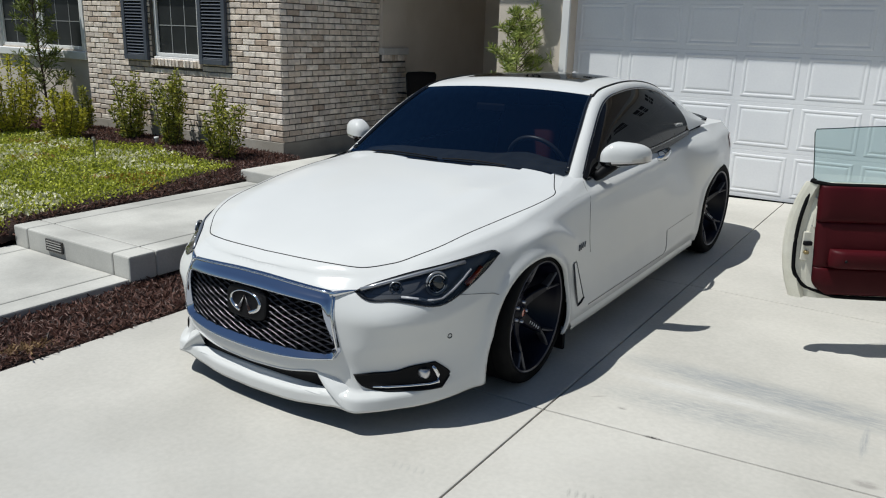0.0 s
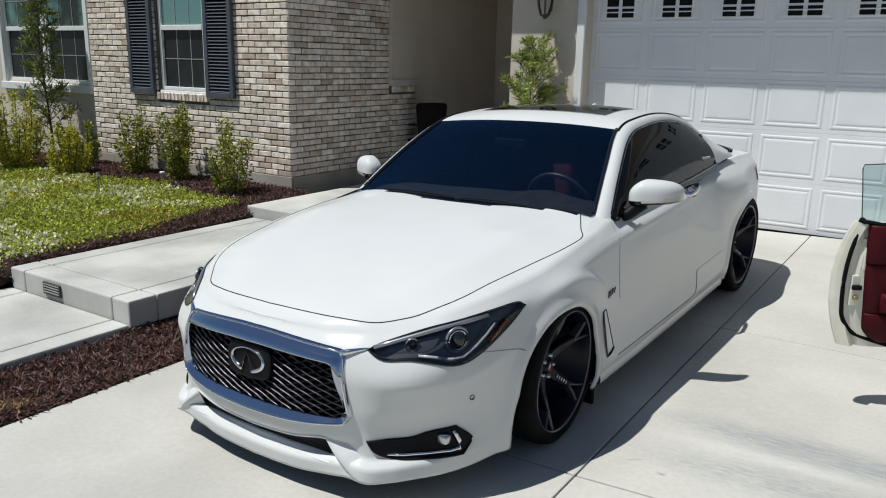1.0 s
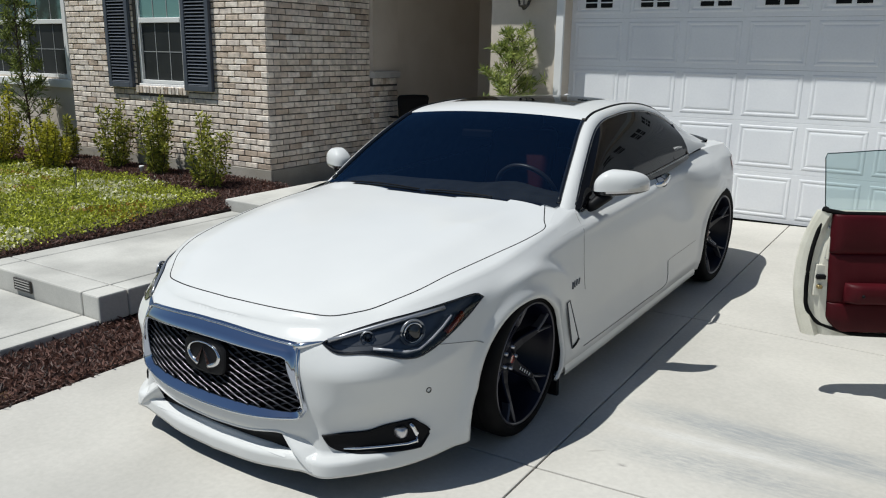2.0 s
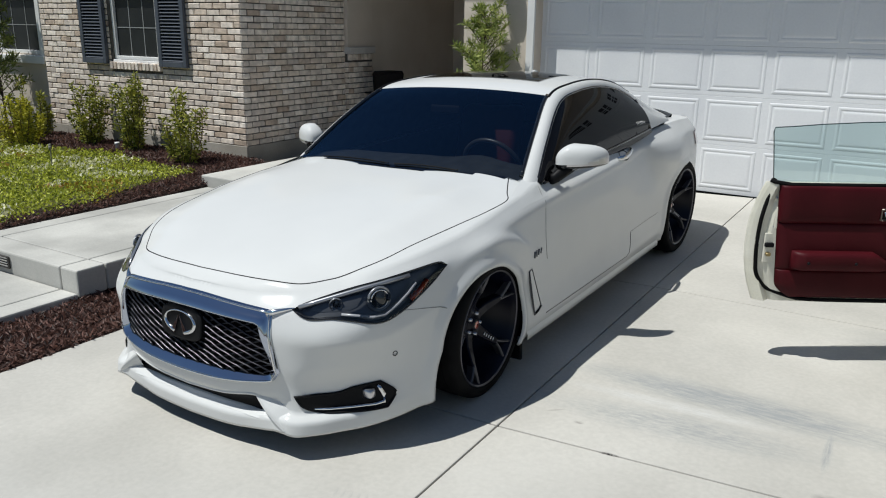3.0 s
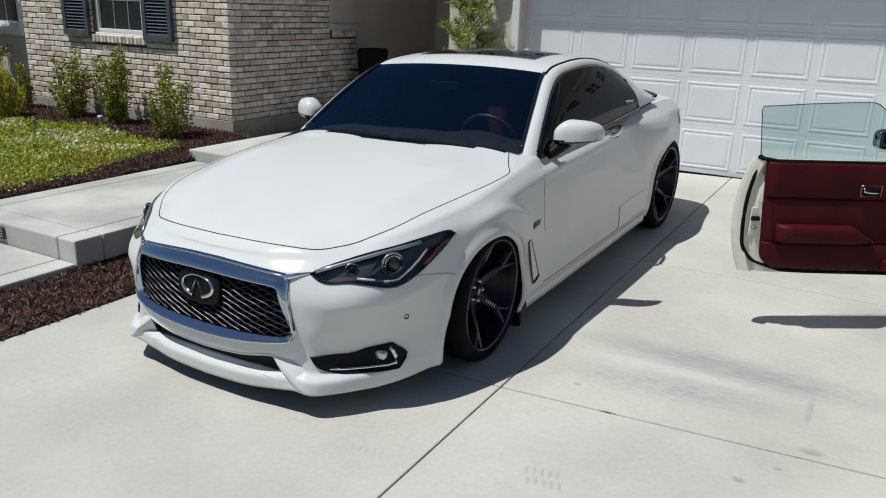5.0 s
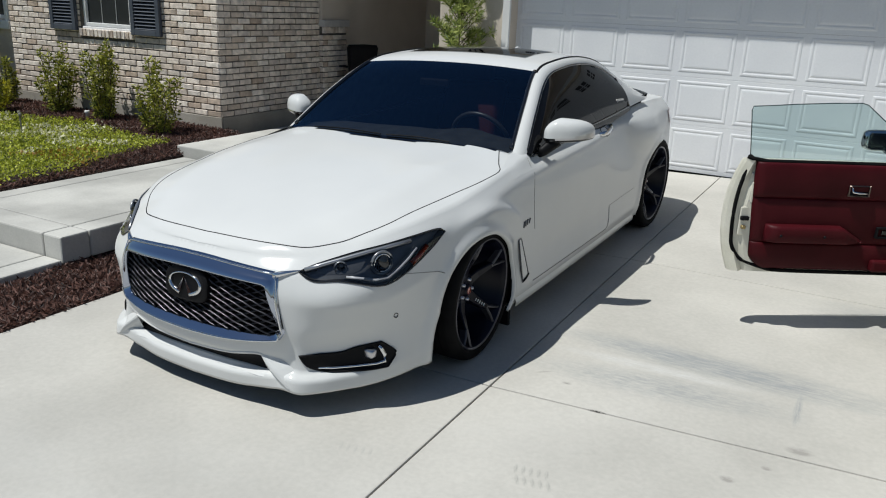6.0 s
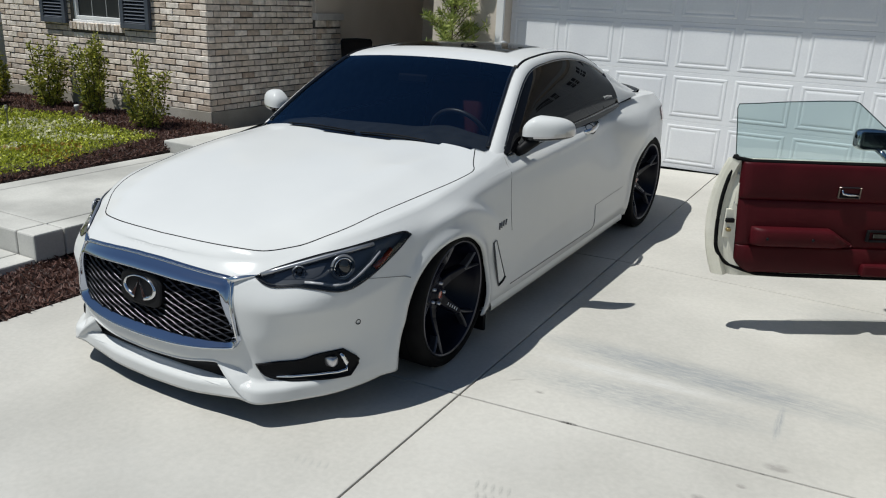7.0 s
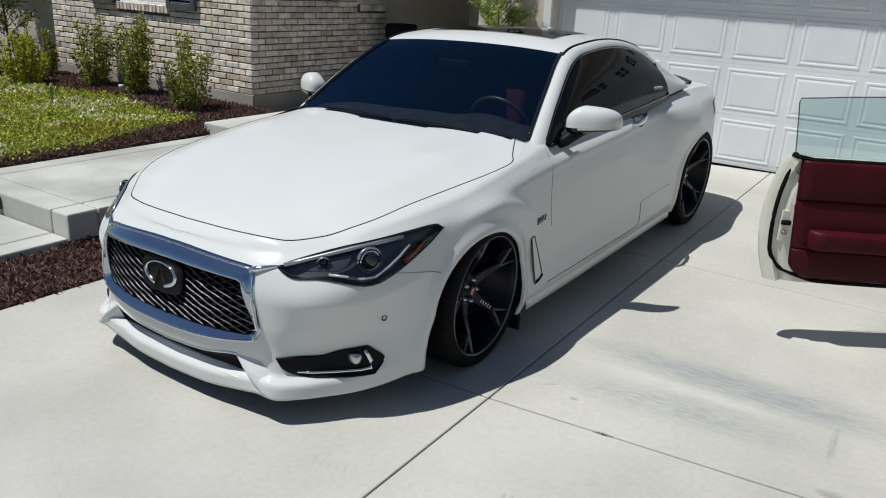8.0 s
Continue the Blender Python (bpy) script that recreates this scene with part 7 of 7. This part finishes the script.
lawn_level = lambda x, y: rise(x, y) + 0.012
scatter_leaves("groundcover", 78000, (-10.5, LAWN_EDGE, -1.6, 3.0), lawn_level, 0.032, COVER_LEAF, 21, "dense low groundcover of small yellow-green leaves", "groundcover", 0.9, 0.55, 0.045, on_lawn)
scatter_leaves("pale_groundcover", 8000, (-10.5, LAWN_EDGE, -1.6, 3.0), lawn_level, 0.036, PALE_LEAF, 22, "small pale flecks among the groundcover", "groundcover", 0.9, 0.7, 0.055, lambda x, y, r: on_lawn(x, y, r) and noise.noise((x * 1.6, y * 1.6, 9)) > 0.12)
scatter_leaves("rusty_groundcover", 1300, (-7.5, LAWN_EDGE, -1.6, 2.2), lawn_level, 0.040, RUST_LEAF, 23, "orange-brown dried patches in the groundcover", "groundcover", 0.9, 0.6, 0.05, lambda x, y, r: on_lawn(x, y, r) and noise.noise((x * 1.1, y * 1.1, 31)) > 0.30)


def chips(name, count, area, level, seed, label, keep=None):
    return scatter_leaves(name, count, area, level, 0.044, CHIP, seed, label, "mulch", 0.35, 0.30, 0.02, keep)


chips("bark_chips", 30000, (WALK_EDGE + 0.01, -1.28, -3.2, 2.6), lambda x, y: strip_level(x, y) + 0.004, 31, "loose dark red-brown bark chips", None)
scatter_leaves("tan_chips", 420, (-1.56, -1.33, -1.20, -0.97), lambda x, y: strip_level(x, y) + 0.014, 0.036, TAN_CHIP, 33, "patch of pale tan bark shreds on the mulch", "mulch", 0.35, 0.35, 0.02, lambda x, y, r: math.hypot(x + 1.445, y + 1.085) < 0.10 + 0.05 * noise.noise((x * 14, y * 14, 2)))
chips("bark_chips", 34000, (-9.5, LAWN_EDGE - 0.01, -1.6, 3.5), lambda x, y: rise(x, y) + 0.006, 32, "loose dark bark chips round the shrubs", lambda x, y, r: not on_lawn(x, y, r))
bed = sheet("mulch_bed", -9.6, LAWN_EDGE - 0.004, 1.9, 3.5, 0.1, lambda x, y: rise(x, y) + 0.010 + 0.01 * noise.noise((x * 5, y * 5, 1)) if y > 2.25 - 0.35 * max(0.0, (x + 5.0) / 1.5) else rise(x, y) - 0.02, MULCH, "dark red-brown bark mulch bed below the house wall", "mulch", depth=0.1)
sheet("mulch_edge", LAWN_EDGE - 0.42, LAWN_EDGE - 0.004, -6.0, 2.5, 0.07, lambda x, y: rise(x, y) + (0.008 if x > LAWN_EDGE - 0.18 - 0.12 * max(0, y) + 0.05 * noise.noise((x * 6, y * 6, 8)) else -0.02), MULCH, "thin edge of bark mulch between lawn and walkway", "mulch", depth=0.1)


# ---- small fixtures ----
def step_vent():
    ob = tagged(new("step_light"), "small louvred bronze step light in the concrete riser", "step light")
    ob.location = (-3.10, 0.083, -0.055)
    part("face_plate", frame_of(-0.105, 0.105, -0.045, 0.045, -0.016, -0.002, 0.012), BRONZE, ob)
    for k in range(4):
        part("louvre", box(-0.093, 0.093, -0.018, -0.004, -0.030 + k * 0.019, -0.022 + k * 0.019, 0.001), SILVERGREY, ob)
    part("backing", box(-0.093, 0.093, -0.0035, -0.0015, -0.033, 0.033), BLACK, ob)


BRONZE = material("bronze_metal", (0.07, 0.065, 0.06), 0.5, metal=0.6)
STAKE = material("stake_plastic", (0.19, 0.19, 0.15), 0.7)
SILVERGREY = material("aged_louvre", (0.30, 0.29, 0.27), 0.6)
step_vent()


def wall_lantern():
    ob = tagged(new("wall_lantern"), "dark bronze curved wall lantern on the stucco", "wall lamp")
    ob.location = (-1.80, WALLY - 0.16, 2.22)
    bm = bmesh.new()
    lathe_into(bm, [(0.0, -0.19), (0.012, -0.185), (0.02, -0.165), (0.055, -0.15), (0.058, -0.135), (0.0, -0.13)], 20, "Z")
    part("base_cup", bm, BRONZE, ob, smooth=True)
    for k in range(6):
        a = k * math.tau / 6
        bm = bmesh.new()
        tube_into(bm, [(math.cos(a) * r, math.sin(a) * r, h) for r, h in ((0.055, -0.14), (0.085, -0.05), (0.10, 0.06), (0.105, 0.16))], 0.006, 5)
        part("cage_bar", bm, BRONZE, ob)
    bm = bmesh.new()
    lathe_into(bm, [(0.05, -0.13), (0.08, -0.05), (0.095, 0.06), (0.10, 0.16)], 20, "Z")
    part("glass_shade", bm, CLEAR, ob, smooth=True)
    bm = bmesh.new()
    lathe_into(bm, [(0.12, 0.155), (0.115, 0.18), (0.04, 0.25), (0.0, 0.27)], 20, "Z")
    part("lantern_roof", bm, BRONZE, ob, smooth=True)
    bm = bmesh.new()
    tube_into(bm, [(0.0, 0.165, -0.06), (0.0, 0.10, -0.13), (0.0, 0.03, -0.17)], 0.014, 8)
    part("bracket", bm, BRONZE, ob)


wall_lantern()


def pipe_stub():
    ob = tagged(new("pipe_stub"), "short white plastic pipe stub standing in the mulch", "pipe")
    ob.location = (-5.90, 3.13, 0.07)
    bm = bmesh.new()
    lathe_into(bm, [(0.0, 0.13), (0.026, 0.13), (0.030, 0.125), (0.030, 0.10), (0.024, 0.098), (0.024, -0.05)], 16, "Z")
    part("pipe", bm, TRIM, ob, smooth=True)


def garden_stake(x, y, h):
    ob = tagged(new("garden_stake"), "thin grey sprinkler stake in the groundcover", "stake", group="garden stakes")
    ob.location = (x, y, rise(x, y))
    bm = bmesh.new()
    tube_into(bm, [(0, 0, -0.05), (0.002, 0, h * 0.5), (0, 0, h - 0.04)], 0.006, 6)
    part("stem", bm, STAKE, ob)
    bm = bmesh.new()
    lathe_into(bm, [(0.0, h), (0.014, h - 0.002), (0.017, h - 0.02), (0.012, h - 0.05), (0.0, h - 0.05)], 12, "Z")
    part("nozzle", bm, STAKE, ob, smooth=True)


pipe_stub()
garden_stake(-5.46, 2.00, 0.25)
garden_stake(-5.80, 2.21, 0.22)


CHAIRMESH = weather(material("woven_sling", (0.012, 0.011, 0.012), 0.9), (0.010, 0.009, 0.010), (0.020, 0.017, 0.018), 60, 0.3)


def porch_chair():
    ob = tagged(new("porch_chair"), "dark woven patio chair in the shaded porch", "chair")
    ob.matrix_world = Matrix.Translation((-3.826, 5.743, TOP)) @ Matrix.Rotation(radians(235), 4, "Z") @ Matrix.Diagonal((0.80, 0.80, 0.98, 1))
    for x in (-0.25, 0.25):
        for y in (-0.24, 0.24):
            bm = bmesh.new()
            tube_into(bm, [(x, y, 0.0), (x, y, 0.40)], 0.015, 6)
            part("leg", bm, BLACK, ob)
        bm = bmesh.new()
        tube_into(bm, [(x, -0.24, 0.40), (x, -0.22, 0.62), (x, 0.22, 0.64)], 0.015, 6)
        part("armrest", bm, BLACK, ob)
    part("seat", box(-0.26, 0.26, -0.26, 0.26, 0.39, 0.43, 0.015, 2), BLACK, ob)
    bm = bmesh.new()
    grid_into(bm, [[(k * (0.205 + 0.055 * j / 8), 0.235 + 0.03 * (1 - k * k) + 0.02 * j / 8, 0.43 + 0.49 * j / 8 - 0.012 * k * k * j / 8) for k in [-1 + 0.2 * n for n in range(11)]] for j in range(9)])
    bmesh.ops.solidify(bm, geom=list(bm.faces), thickness=0.006)
    part("backrest", bm, CHAIRMESH, ob, smooth=True)
    bm = bmesh.new()
    tube_into(bm, [(-0.20, 0.235, 0.40), (-0.235, 0.246, 0.68), (-0.258, 0.255, 0.89), (-0.24, 0.262, 0.915), (0.0, 0.285, 0.925), (0.24, 0.262, 0.915), (0.258, 0.255, 0.89), (0.235, 0.246, 0.68), (0.20, 0.235, 0.40)], 0.012, 8)
    part("back_frame", bm, BLACK, ob, smooth=True)


porch_chair()
bm = box(-2.75, -2.30, 7.965, 7.995, TOP, 2.2, 0.01)
tagged(mesh_object("door_1", bm, material("dark_door", (0.05, 0.035, 0.028), 0.5)), "dark front door in the porch shade", "door", kind="structure")
